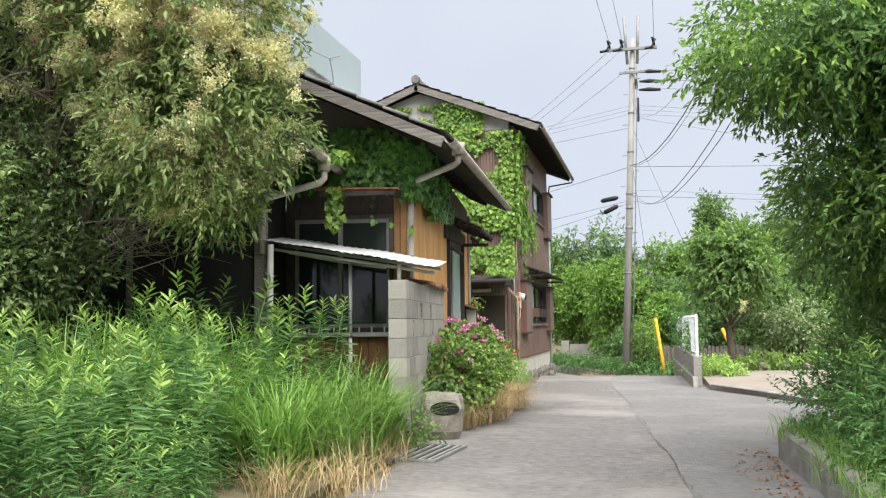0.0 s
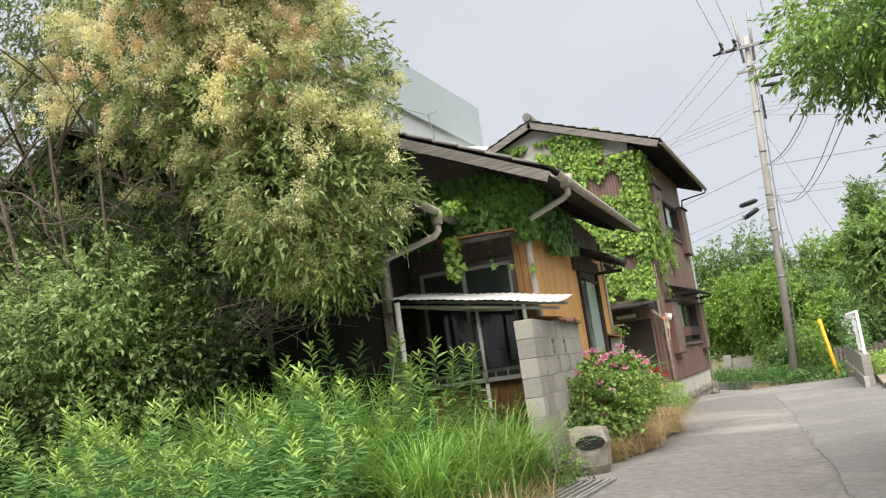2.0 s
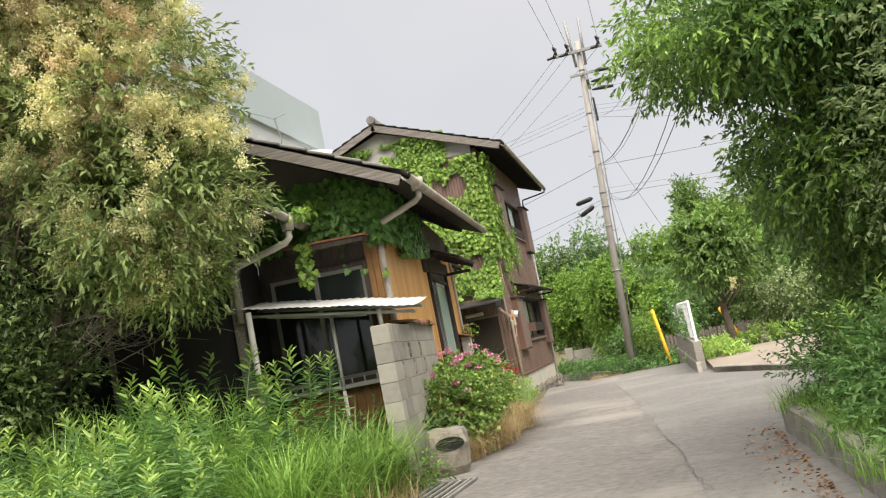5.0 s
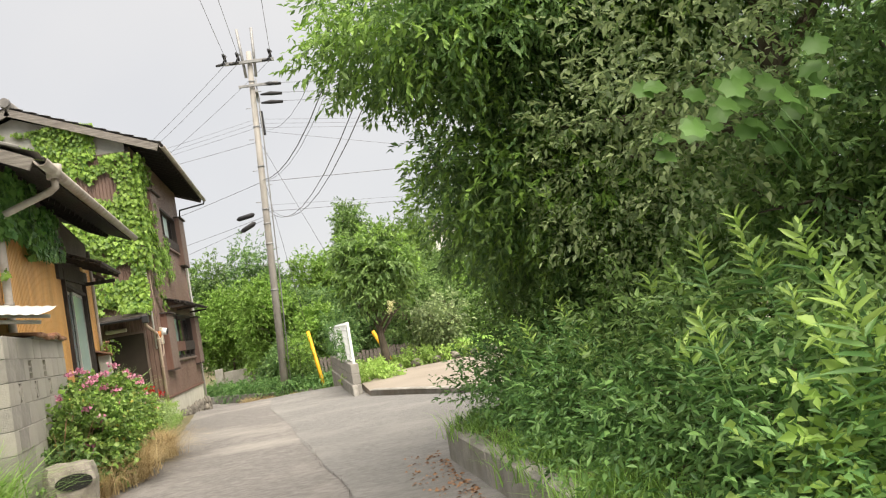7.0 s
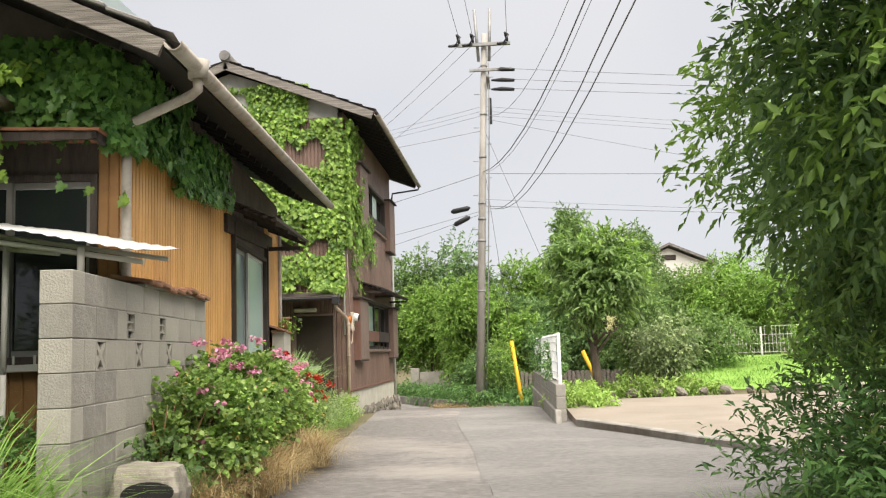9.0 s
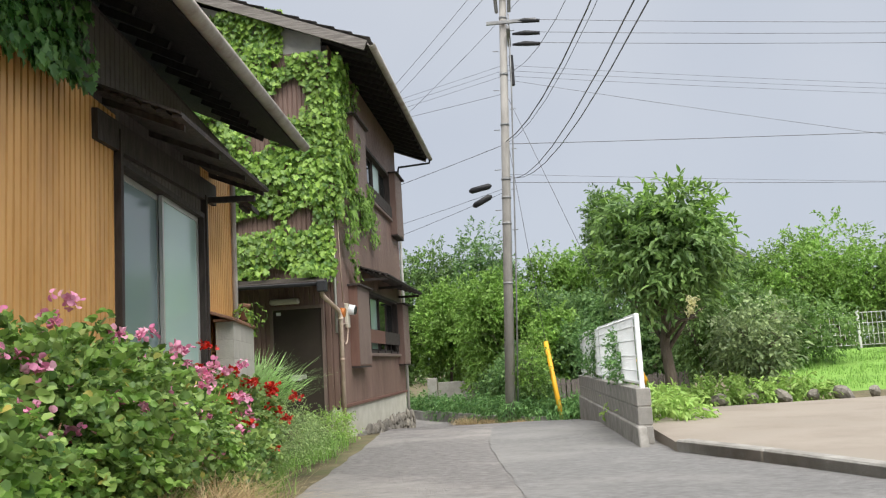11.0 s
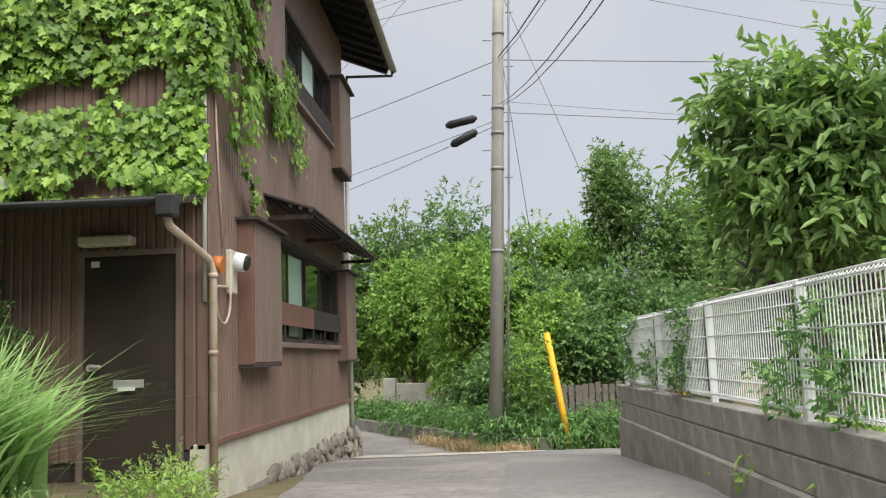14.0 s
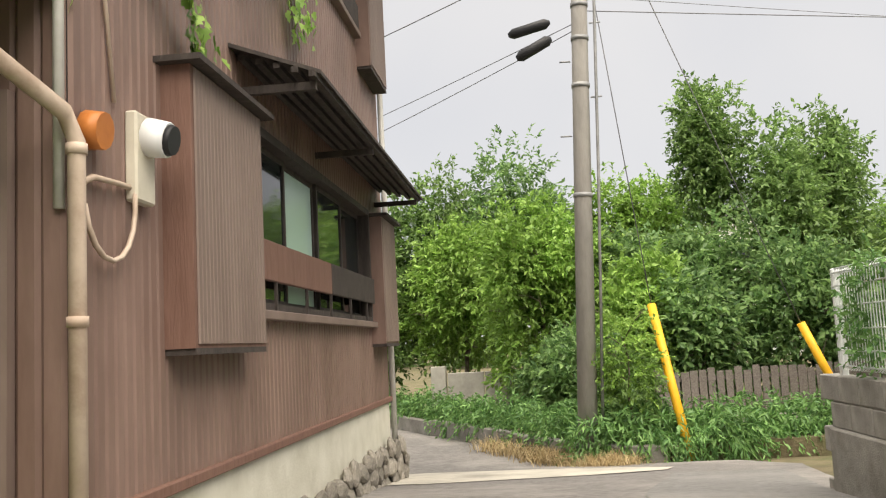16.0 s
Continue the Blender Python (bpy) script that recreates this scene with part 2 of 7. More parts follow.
M["leaf_bright"] = leafmat("leaf_bright", (0.149, 0.276, 0.04), (0.356, 0.54, 0.103), 0.4)
M["leaf_ivy"] = leafmat("leaf_ivy", (0.08, 0.175, 0.025), (0.36, 0.54, 0.08), 0.3)
M["leaf_ivy_dark"] = leafmat("leaf_ivy_dark", (0.075, 0.185, 0.042), (0.21, 0.40, 0.085), 0.3)
M["leaf_grey"] = leafmat("leaf_grey", (0.16, 0.23, 0.085), (0.40, 0.49, 0.19), 0.38)
M["leaf_olive"] = leafmat("leaf_olive", (0.13, 0.19, 0.05), (0.36, 0.44, 0.14), 0.4)
# darker copy of the olive leaf, with the crown's inner shade in its colour
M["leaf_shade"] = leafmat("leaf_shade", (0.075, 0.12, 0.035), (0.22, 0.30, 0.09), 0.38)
M["leaf_weed"] = leafmat("leaf_weed", (0.08, 0.185, 0.045), (0.225, 0.395, 0.10), 0.35)
M["leaf_tip"] = leafmat("leaf_tip", (0.26, 0.42, 0.07), (0.42, 0.58, 0.13), 0.4)
M["grass"] = leafmat("grass", (0.15, 0.29, 0.055), (0.33, 0.52, 0.125), 0.35)
M["leaf_fountain"] = leafmat("leaf_fountain", (0.30, 0.48, 0.13), (0.58, 0.77, 0.30), 0.45)
M["leaf_soft"] = leafmat("leaf_soft", (0.18, 0.28, 0.075), (0.45, 0.57, 0.20), 0.42)
M["leaf_vine"] = leafmat("leaf_vine", (0.085, 0.185, 0.038), (0.18, 0.33, 0.075), 0.4)
M["drygrass"] = leafmat("drygrass", (0.36, 0.26, 0.13), (0.58, 0.46, 0.26), 0.25)
M["blossom"] = leafmat("blossom", (0.66, 0.64, 0.33), (0.84, 0.82, 0.52), 0.35, third=(0.84, 0.72, 0.46))
M["blossom_o"] = leafmat("blossom_o", (0.76, 0.62, 0.38), (0.88, 0.77, 0.53), 0.35)
M["litter"] = leafmat("litter", (0.16, 0.08, 0.04), (0.34, 0.19, 0.10), 0.1)


# ---- mesh helpers ----
def box(bm, x0, x1, y0, y1, z0, z1, m=None, bev=0.0):
    vs = [bm.verts.new((x, y, z)) for z in (z0, z1) for x, y in ((x0, y0), (x1, y0), (x1, y1), (x0, y1))]
    fs = [bm.faces.new([vs[i] for i in q]) for q in ((3, 2, 1, 0), (4, 5, 6, 7), (0, 1, 5, 4), (1, 2, 6, 5), (2, 3, 7, 6), (3, 0, 4, 7))]
    if bev:
        r = bmesh.ops.bevel(bm, geom=list({e for f in fs for e in f.edges}), offset=bev, segments=1, affect="EDGES")
        vs = list({v for f in r["faces"] for v in f.verts} | {v for v in vs if v.is_valid})
    if m is not None:
        bmesh.ops.transform(bm, matrix=m, verts=vs)
    return vs


def tube(bm, pts, radii, seg=8, cap=True):
    pts = [Vector(p) for p in pts]
    if not isinstance(radii, (list, tuple)):
        radii = [radii] * len(pts)
    rings = []
    for i, p in enumerate(pts):
        d = (pts[min(i + 1, len(pts) - 1)] - pts[max(i - 1, 0)]).normalized()
        a = d.orthogonal().normalized() if i == 0 else (a - d * a.dot(d)).normalized()
        b = d.cross(a)
        rings.append([bm.verts.new(p + radii[i] * (math.cos(2 * math.pi * k / seg) * a + math.sin(2 * math.pi * k / seg) * b)) for k in range(seg)])
    for r, s in zip(rings, rings[1:]):
        for k in range(seg):
            f = bm.faces.new((r[k], r[(k + 1) % seg], s[(k + 1) % seg], s[k]))
            f.smooth = True
    if cap:
        bm.faces.new(rings[0][::-1])
        bm.faces.new(rings[-1])


def ring(bm, a0, a1, b0, b1, c0, c1, t, axis="x"):
    """A rectangular frame, one closed piece: a across its depth, b and c its sides."""
    lp = []
    for a in (a0, a1):
        for i in (0, t):
            lp.append([bm.verts.new((a, b, c) if axis == "x" else (b, a, c)) for b, c in ((b0 + i, c0 + i), (b1 - i, c0 + i), (b1 - i, c1 - i), (b0 + i, c1 - i))])
    for p, q in ((0, 1), (2, 3), (0, 2), (1, 3)):
        for k in range(4):
            bm.faces.new((lp[p][k], lp[p][(k + 1) % 4], lp[q][(k + 1) % 4], lp[q][k]))


def mesh_of(bm, name, material):
    bmesh.ops.recalc_face_normals(bm, faces=bm.faces)
    me = bpy.data.meshes.new(name)
    bm.to_mesh(me)
    bm.free()
    me.materials.append(material)
    return me


def part(name, bm, material, parent=None, label="", m=None):
    ob = new(name, mesh_of(bm, name, material))
    if m is not None:
        ob.matrix_basis = m
    if parent is not None:
        ob.parent = parent
    return tagged(ob, label=label)


def islands(name, bm, material, parent, label=""):
    """Each loose piece of bm becomes a part of its own."""
    left = set(bm.verts)
    while left:
        grow, got = [left.pop()], []
        while grow:
            v = grow.pop()
            got.append(v)
            for e in v.link_edges:
                w = e.other_vert(v)
                if w in left:
                    left.remove(w)
                    grow.append(w)
        nb = bmesh.new()
        at_ = {v: nb.verts.new(v.co) for v in got}
        for f in {f for v in got for f in v.link_faces}:
            nb.faces.new([at_[v] for v in f.verts]).smooth = f.smooth
        part(name, nb, material, parent, label)
    bm.free()


def piece(name, me, parent, m):
    ob = new(name, me)
    ob.parent = parent
    ob.matrix_basis = m
    return ob


def thing(name, m, label, category, group="", kind=""):
    ob = new(name)
    ob.empty_display_size = 0.2
    ob.matrix_basis = m
    return tagged(ob, label, category, group, kind)


def boxpart(name, dims, material, parent, bev=0.0, label="", m=None):
    bm = bmesh.new()
    box(bm, *dims, bev=bev)
    return part(name, bm, material, parent, label, m)


def corr(bm, a, b, z0, z1, pitch=0.1, depth=0.014, groove=0.25, out=(1, 0)):
    """Ribbed sheet from plan point a to b, its face towards out."""
    a, b, o = Vector((*a, 0)), Vector((*b, 0)), Vector((*out, 0))
    n = max(1, round((b - a).length / pitch))
    d = (b - a) / n
    cols = []
    for i in range(n):
        for f, h in ((0, 0), (groove / 2, depth), (1 - groove / 2, depth)):
            cols.append(a + d * (i + f) + o * h)
    cols.append(b)
    lo = [bm.verts.new(c + Vector((0, 0, z0))) for c in cols]
    hi = [bm.verts.new(c + Vector((0, 0, z1))) for c in cols]
    for i in range(len(cols) - 1):
        bm.faces.new((lo[i], lo[i + 1], hi[i + 1], hi[i]))


def cloud(name, V, F, material, parent=None, kind="", label="", category=""):
    """A mesh from arrays of corners and triangles."""
    me = bpy.data.meshes.new(name)
    V, F = np.asarray(V, dtype=np.float32), np.asarray(F, dtype=np.int32)
    me.vertices.add(len(V))
    me.vertices.foreach_set("co", V.ravel())
    me.loops.add(F.size)
    me.loops.foreach_set("vertex_index", F.ravel())
    me.polygons.add(len(F))
    me.polygons.foreach_set("loop_start", np.arange(0, F.size, 3, dtype=np.int32))
    me.polygons.foreach_set("loop_total", np.full(len(F), 3, dtype=np.int32))
    me.update(calc_edges=True)
    me.materials.append(material)
    ob = new(name, me)
    if parent is not None:
        ob.parent = parent
    return tagged(ob, label, category, "", kind)


def unit(a):
    return a / np.maximum(np.linalg.norm(a, axis=1, keepdims=True), 1e-6)


RNG = np.random.default_rng(7)


SHAPES = {
    "lance": [(0, 0), (0.45, 0.5), (1, 0), (0.45, -0.5)],
    "blade": [(0, 0), (0.25, 0.5), (0.65, 0.4), (1, 0), (0.65, -0.4), (0.25, -0.5)],
    "round": [(0, 0), (0.02, 0.38), (0.4, 0.55), (0.82, 0.4), (1, 0), (0.82, -0.4), (0.4, -0.55), (0.02, -0.38)],
    "lobed": [(0, 0), (-0.12, 0.3), (0.2, 0.58), (0.36, 0.3), (0.62, 0.42), (0.7, 0.18), (1, 0), (0.7, -0.18), (0.62, -0.42), (0.36, -0.3), (0.2, -0.58), (-0.12, -0.3)],
}


def leaf_tris(P, D, L, W, fold=0.25, up=None, shape="lance"):
    """Folded, curled leaves at P, pointing along D: corners and triangles."""
    n = len(P)
    D = unit(D)
    U = RNG.normal(0, 0.5, (n, 3)) + (np.array([0, 0, 1.0]) if up is None else up)
    S = unit(np.cross(D, U))
    N = np.cross(S, D)
    L, W = np.broadcast_to(np.asarray(L, float).reshape(-1, 1), (n, 1)), np.broadcast_to(np.asarray(W, float).reshape(-1, 1), (n, 1))
    q = SHAPES[shape]
    V = np.stack([P + D * L * s + S * W * t + N * (W * fold * 2 * abs(t) - L * 0.14 * s * s) for s, t in q], 1).reshape(-1, 3)
    k = np.arange(n)[:, None] * len(q)
    F = np.concatenate([k + [0, i, i + 1] for i in range(1, len(q) - 1)], 1).reshape(-1, 3)
    return V, F


def join(sets):
    Vs, Fs, o = [], [], 0
    for V, F in sets:
        Vs.append(V)
        Fs.append(F + o)
        o += len(V)
    return np.concatenate(Vs), np.concatenate(Fs)


def sprays(c, r, twigs, per, tl=0.35, L=0.07, W=0.03, shell=0.55, droop=0.25, spread=0.8, zmin=-9, shape="lance"):
    """Leafy twigs filling an ellipsoid at c with radii r, denser towards its skin and broken into lobes."""
    c, r = np.array(c, float), np.array(r, float)
    d = unit(RNG.normal(size=(twigs, 3)))
    lobes = unit(RNG.normal(size=(16, 3)))
    near = (d @ lobes.T).max(1)
    rad = (shell + (1 - shell) * RNG.random(twigs) ** 0.6) * (0.66 + 0.42 * np.clip((near - 0.7) / 0.3, 0, 1))
    base = c + d * r * rad[:, None]
    keep = base[:, 2] > zmin
    base, d = base[keep], d[keep]
    td = unit(d * np.array([1, 1, 0.6]) + RNG.normal(0, 0.45, d.shape) + [0, 0, 0.15 - droop])
    s = np.linspace(0.1, 1, per)
    P = (base[:, None] + td[:, None] * (s * tl)[None, :, None] - np.array([0, 0, 1.0]) * (droop * tl * s**2)[None, :, None]).reshape(-1, 3)
    T = np.repeat(td, per, 0)
    D = unit(T * 0.6 + RNG.normal(0, spread, T.shape) * 0.6 + [0, 0, -droop])
    n = len(P)
    k = 0.65 + 0.7 * RNG.random(n)
    return leaf_tris(P, D, L * k, W * k, shape=shape)


def lumpy(c, r, twigs, per, tl, L, W, shell, droop, lumps=7, shape="lance"):
    """A crown of several overlapping leafy masses, with hollows between them."""
    c, r = np.array(c, float), np.array(r, float)
    out = []
    for k in range(lumps):
        d = unit(RNG.normal(size=(1, 3)))[0]
        f = RNG.uniform(0.42, 0.56)
        out.append(sprays(c + d * r * (1 - f) * RNG.uniform(0.8, 1.05), r * f * RNG.uniform(0.85, 1.15), max(20, int(twigs / lumps)), per, tl, L, W, shell, droop, shape=shape))
    return join(out)


# ---- ground, road, drive ----
GY = [-60, 0, 5, 14, 18.3, 22.8, 25.8, 27.6, 30, 60, 900]
GZ = [0.75, 0.72, 0.70, 0.63, 0.60, 0.34, 0.08, -0.10, -0.13, -0.15, -0.15]


def gz(y):
    return float(np.interp(y, GY, GZ))


def sheet(name, xs, ys, fz, material, thick=0.0):
    bm = bmesh.new()
    g = [[bm.verts.new((x, y, fz(x, y))) for x in xs] for y in ys]
    for a, b in zip(g, g[1:]):
        for i in range(len(xs) - 1):
            bm.faces.new((a[i], a[i + 1], b[i + 1], b[i])).smooth = True
    me = bpy.data.meshes.new(name)
    bm.to_mesh(me)
    bm.free()
    me.materials.append(material)
    return new(name, me)


def strip(name, rows, material, lift, cols=7, rough=0.0):
    """A surface laid on the ground: rows of (y, left x, right x)."""
    bm = bmesh.new()
    Y = np.array([r[0] for r in rows])
    ys = np.arange(Y[0], Y[-1] + 1e-6, 0.4)
    L, R = np.interp(ys, Y, [r[1] for r in rows]), np.interp(ys, Y, [r[2] for r in rows])
    g = []
    for y, a, b in zip(ys, L, R):
        a, b = a + rough * noise.noise((a, y * 1.7, 3)), b + rough * noise.noise((b, y * 1.7, 9))
        g.append([bm.verts.new((a + (b - a) * k / cols, y, gz(y) + lift + 0.012 * noise.noise((a + k * 0.5, y * 0.6, 1)))) for k in range(cols + 1)])
    for a, b in zip(g, g[1:]):
        for i in range(cols):
            bm.faces.new((a[i], a[i + 1], b[i + 1], b[i])).smooth = True
    me = bpy.data.meshes.new(name)
    bm.to_mesh(me)
    bm.free()
    me.materials.append(material)
    return new(name, me)


gx = [-900, -300, -100, -40, -20, -10, -6, -4, -3, -2, -1, 0, 1, 2, 3, 4, 6, 10, 20, 40, 100, 300, 900]
gyy = [-900, -300, -60, -20, -10, -5] + [i * 1.0 for i in range(0, 34)] + [36, 40, 50, 60, 100, 300, 900]
ground = tagged(sheet("ground", gx, gyy, lambda x, y: gz(y) - 0.05, M["earth"]), "brown earth with scattered weeds around the lane", "ground", kind="structure")
road = tagged(strip("road", [(-14, -2.2, 2.2), (0, -1.5, 2.0), (4, -1.75, 1.9), (6, -1.95, 3.2), (8, -1.9, 4.2), (10, -1.75, 3.4), (13.6, -1.95, 1.9), (18, -2.3, 1.3), (22.6, -2.9, 1.2), (25.6, -3.0, 1.6), (27.2, -4.6, 1.3), (28.0, -7, -0.8), (29.9, -8, -1.6), (31.4, -8, -2.6), (34.6, -8, -4.3)], M["asphalt"], 0.0, 10, 0.05),
              "worn grey asphalt lane with pale dusty patches", "road", kind="structure")
patch = tagged(strip("road_patch", [(-14, 1.0, 2.0), (0, 0.85, 1.8), (4, 0.62, 1.7), (6, 0.42, 2.9), (8, 0.22, 3.8), (10.5, 0.02, 2.9), (13.6, -0.33, 1.6), (14.7, -0.45, 1.12), (18, -0.6, 1.0), (22.5, -0.45, 0.92), (24.8, 0.1, 1.2)], M["asphalt_new"], 0.006, 5, 0.03),
               "newer bluish grey asphalt strip in the lane", "road", kind="structure")
pale = tagged(strip("road_crossing", [(24.5, -2.9, -2.4), (25.0, -2.95, -0.2), (25.5, -3.0, 0.3), (26.1, -3.1, -0.3), (26.6, -3.3, -1.6)], M["crossing"], 0.008, 4, 0.25), "pale concrete strip across the end of the lane", "road", kind="structure")


def slab(name, pts, z0, z1, material):
    bm = bmesh.new()
    lo, hi = [bm.verts.new((x, y, z0)) for x, y in pts], [bm.verts.new((x, y, z1)) for x, y in pts]
    bm.faces.new(hi)
    bm.faces.new(lo[::-1])
    for i in range(len(pts)):
        j = (i + 1) % len(pts)
        bm.faces.new((lo[i], lo[j], hi[j], hi[i]))
    bmesh.ops.recalc_face_normals(bm, faces=bm.faces)
    me = bpy.data.meshes.new(name)
    bm.to_mesh(me)
    bm.free()
    me.materials.append(material)
    return new(name, me)


DRIVE = [(1.42, 13.35), (1.95, 12.2), (2.6, 10.5), (3.4, 8.9), (4.8, 7.2), (9.5, 4.6), (11, 19.6), (6, 18.9), (2.6, 18.3), (1.42, 18.0)]
drive = tagged(slab("drive", DRIVE, 0.3, 0.735, M["concrete"]), "buff concrete driveway slab beside the lane", "driveway", kind="structure")
lip = bmesh.new()
for (ax, ay), (bx, by) in zip(DRIVE[:5], DRIVE[1:6]):
    d = Vector((bx - ax, by - ay, 0))
    box(lip, -0.16, 0.0, 0.0, d.length, -0.5, 0.0, Matrix.Translation((ax, ay, 0.755)) @ Matrix.Rotation(math.atan2(-d.x, d.y), 4, "Z"), bev=0.015)
tagged(part("kerb", lip, M["block"]), "low grey concrete kerb along the driveway", "kerb", kind="structure")
lawn = tagged(sheet("lawn", [4.6, 6, 8, 10, 12], [20.0, 21, 22, 23, 24.4], lambda x, y: 0.77 + 0.15 * (y - 20.0), M["lawn"]), "short bright green garden lawn", "lawn", kind="structure")
bed_l = tagged(slab("bed", [(-1.9, -12), (-1.7, 0), (-1.9, 2.8), (-2.12, 4.6), (-2.15, 9.0), (-2.45, 12.0), (-2.75, 14.2), (-2.85, 17.0), (-3.0, 18.4), (-14, 18.4), (-14, -12)], 0.2, 0.74, M["earth"]), "weedy earth bed beside the lane", "bed", kind="structure")
bed_r = tagged(slab("bed", [(1.66, 4.55), (1.74, 1.6), (2.0, -6), (2.1, -12), (12, -12), (12, 3.4), (4.6, 6.9), (2.6, 5.6)], 0.2, 0.92, M["earth"]), "raised earth bed behind a low concrete edge", "bed", kind="structure")
cb = bmesh.new()
CURB = [(2.05, -12), (1.93, -6), (1.67, 1.6), (1.58, 4.55), (2.3, 5.6), (4.5, 7.0)]
for (ax, ay), (bx, by) in zip(CURB, CURB[1:]):
    d = Vector((bx - ax, by - ay, 0))
    n = max(1, round(d.length / 1.2))
    R = Matrix.Rotation(math.atan2(-d.x, d.y), 4, "Z")
    for i in range(n):
        box(cb, -0.07, 0.07, 0.006, d.length / n - 0.006, -0.45, 0.0, Matrix.Translation((ax + d.x * i / n, ay + d.y * i / n, 0.97 + random.uniform(-0.012, 0.012))) @ R, bev=0.02)
tagged(part("retaining_edge", cb, M["block"]), "low weathered concrete edge holding the planted bed", "retaining wall", kind="structure")

# ---- house with brown ribbed siding, two storeys ----
H2 = thing("house", pose(0, 0, 0), "two-storey house in brown ribbed metal siding overgrown with ivy", "house")
X2, Y2, YN, XW = -2.97, 18.4, 25.45, -8.0
ZE = 6.88
SL2 = 0.395


def frame_box(bm, x0, x1, y0, y1, z0, z1, t=0.05):
    ring(bm, x0, x1, y0, y1, z0, z1, t)


# east wall: core with the two window openings, ribbed sheets on it
LW, UW = (20.5, 24.45, 1.88, 3.08), (20.75, 24.2, 4.95, 6.0)
core = bmesh.new()
sheet_e = bmesh.new()
for y0, y1, z0, z1 in ((Y2, LW[0], 1.04, 7.0), (LW[0], LW[1], 1.04, LW[2]), (LW[0], LW[1], LW[3], UW[2]), (LW[1], YN, 1.04, 7.0), (LW[0], UW[0], UW[2], UW[3]), (UW[1], LW[1], UW[2], UW[3]), (LW[0], LW[1], UW[3], 7.0)):
    box(core, X2 - 0.14, X2 - 0.004, y0, y1, z0, z1)
    corr(sheet_e, (X2, y0), (X2, y1), z0, z1, 0.085, 0.016, 0.36, (1, 0))
part("wall", core, M["darkwood"], H2)
islands("siding", sheet_e, M["brown"], H2, "brown ribbed metal siding")
core = bmesh.new()
box(core, XW, X2 - 0.15, Y2, Y2 + 0.12, 0.62, 7.0)
box(core, XW, X2 - 0.15, YN - 0.12, YN, 0.62, 7.0)
box(core, XW, XW + 0.12, Y2 + 0.12, YN - 0.12, 0.62, 7.0)
part("wall", core, M["darkwood"], H2)
sh = bmesh.new()
corr(sh, (XW, Y2 - 0.004), (-4.08, Y2 - 0.004), 0.9, 6.9, 0.085, 0.016, 0.36, (0, -1))
corr(sh, (-4.08, Y2 - 0.004), (-3.18, Y2 - 0.004), 2.67, 6.9, 0.085, 0.016, 0.36, (0, -1))
corr(sh, (-3.18, Y2 - 0.004), (X2 - 0.004, Y2 - 0.004), 0.98, 6.9, 0.085, 0.016, 0.36, (0, -1))
islands("siding", sh, M["brown"], H2, "brown ribbed metal siding")
rx, rz = -5.45, ZE + SL2 * 3.28
for y in (Y2 - 0.012, YN - 0.1):
    gb = bmesh.new()
    vs = [gb.verts.new(p) for p in ((X2 - 0.1, y, 6.9), (X2 - 0.1, y, ZE + SL2 * 0.66), (rx, y, rz - 0.18), (XW + 0.1, y, ZE + SL2 * 0.66), (XW + 0.1, y, 6.9))]
    vt = [gb.verts.new(v.co + Vector((0, 0.1, 0))) for v in vs]
    gb.faces.new(vs)
    gb.faces.new(vt[::-1])
    for i in range(5):
        gb.faces.new((vs[i], vs[(i + 1) % 5], vt[(i + 1) % 5], vt[i]))
    part("gable", gb, M["gableplaster"], H2, "grey plastered gable")
# roof: two slabs with rows of pan tiles, ridge, verge boards
rf = bmesh.new()
ct = bmesh.new()
RY0, RY1 = 18.1, 26.4
for s in (1, -1):
    run = 3.22
    for k, (bm_, off, th) in enumerate(((rf, 0.0, 0.07),)):
        q = [(rx, rz), (rx + s * run, rz - SL2 * run)]
        vs = [bm_.verts.new((q[i][0], y, q[i][1] + dz)) for y in (RY0, RY1) for i in (0, 1) for dz in (-th, 0)]
        for f in ((0, 1, 3, 2), (4, 6, 7, 5), (0, 4, 5, 1), (2, 3, 7, 6), (1, 5, 7, 3), (0, 2, 6, 4)):
            bm_.faces.new([vs[i] for i in f])
    n = 30
    for i in range(11):
        for j in range(n):
            y0, y1 = RY0 + (RY1 - RY0) * j / n, RY0 + (RY1 - RY0) * (j + 1) / n
            a, b = run * i / 11, run * (i + 1) / 11 + 0.05
            va = [ct.verts.new((rx + s * d, y, rz - SL2 * d + h)) for d, lift in ((a, 0.012), (b, 0.05)) for y, h in ((y0, 0.045 + lift - 0.02), ((y0 + y1) / 2, 0.0 + lift), (y1, 0.045 + lift - 0.02))]
            ct.faces.new((va[0], va[1], va[4], va[3]))
            ct.faces.new((va[1], va[2], va[5], va[4]))
part("roof", rf, M["shadewood"], H2, "dark timber roof boards")
part("roof_tiles", ct, M["tile"], H2, "grey weathered clay roof tiles")
for s in (1, -1):
    for y in (RY0 - 0.02, RY1 - 0.02):
        ang = math.atan(SL2) * s
        vb = bmesh.new()
        box(vb, 0, s * 3.22 / math.cos(ang), 0, 0.04, -0.17, 0.0, Matrix.Translation((rx, y, rz)) @ Matrix.Rotation(ang, 4, "Y"))
        part("verge_board", vb, M["vergewood"], H2, "weathered grey verge board")
rg = bmesh.new()
tube(rg, [(rx, RY0 - 0.03, rz + 0.1), (rx, RY1, rz + 0.1)], 0.12, 10)
part("ridge", rg, M["tile"], H2)
rg = bmesh.new()
tube(rg, [(rx, RY0 - 0.1, rz + 0.12), (rx, RY0 - 0.02, rz + 0.12)], [0.11, 0.125], 12)
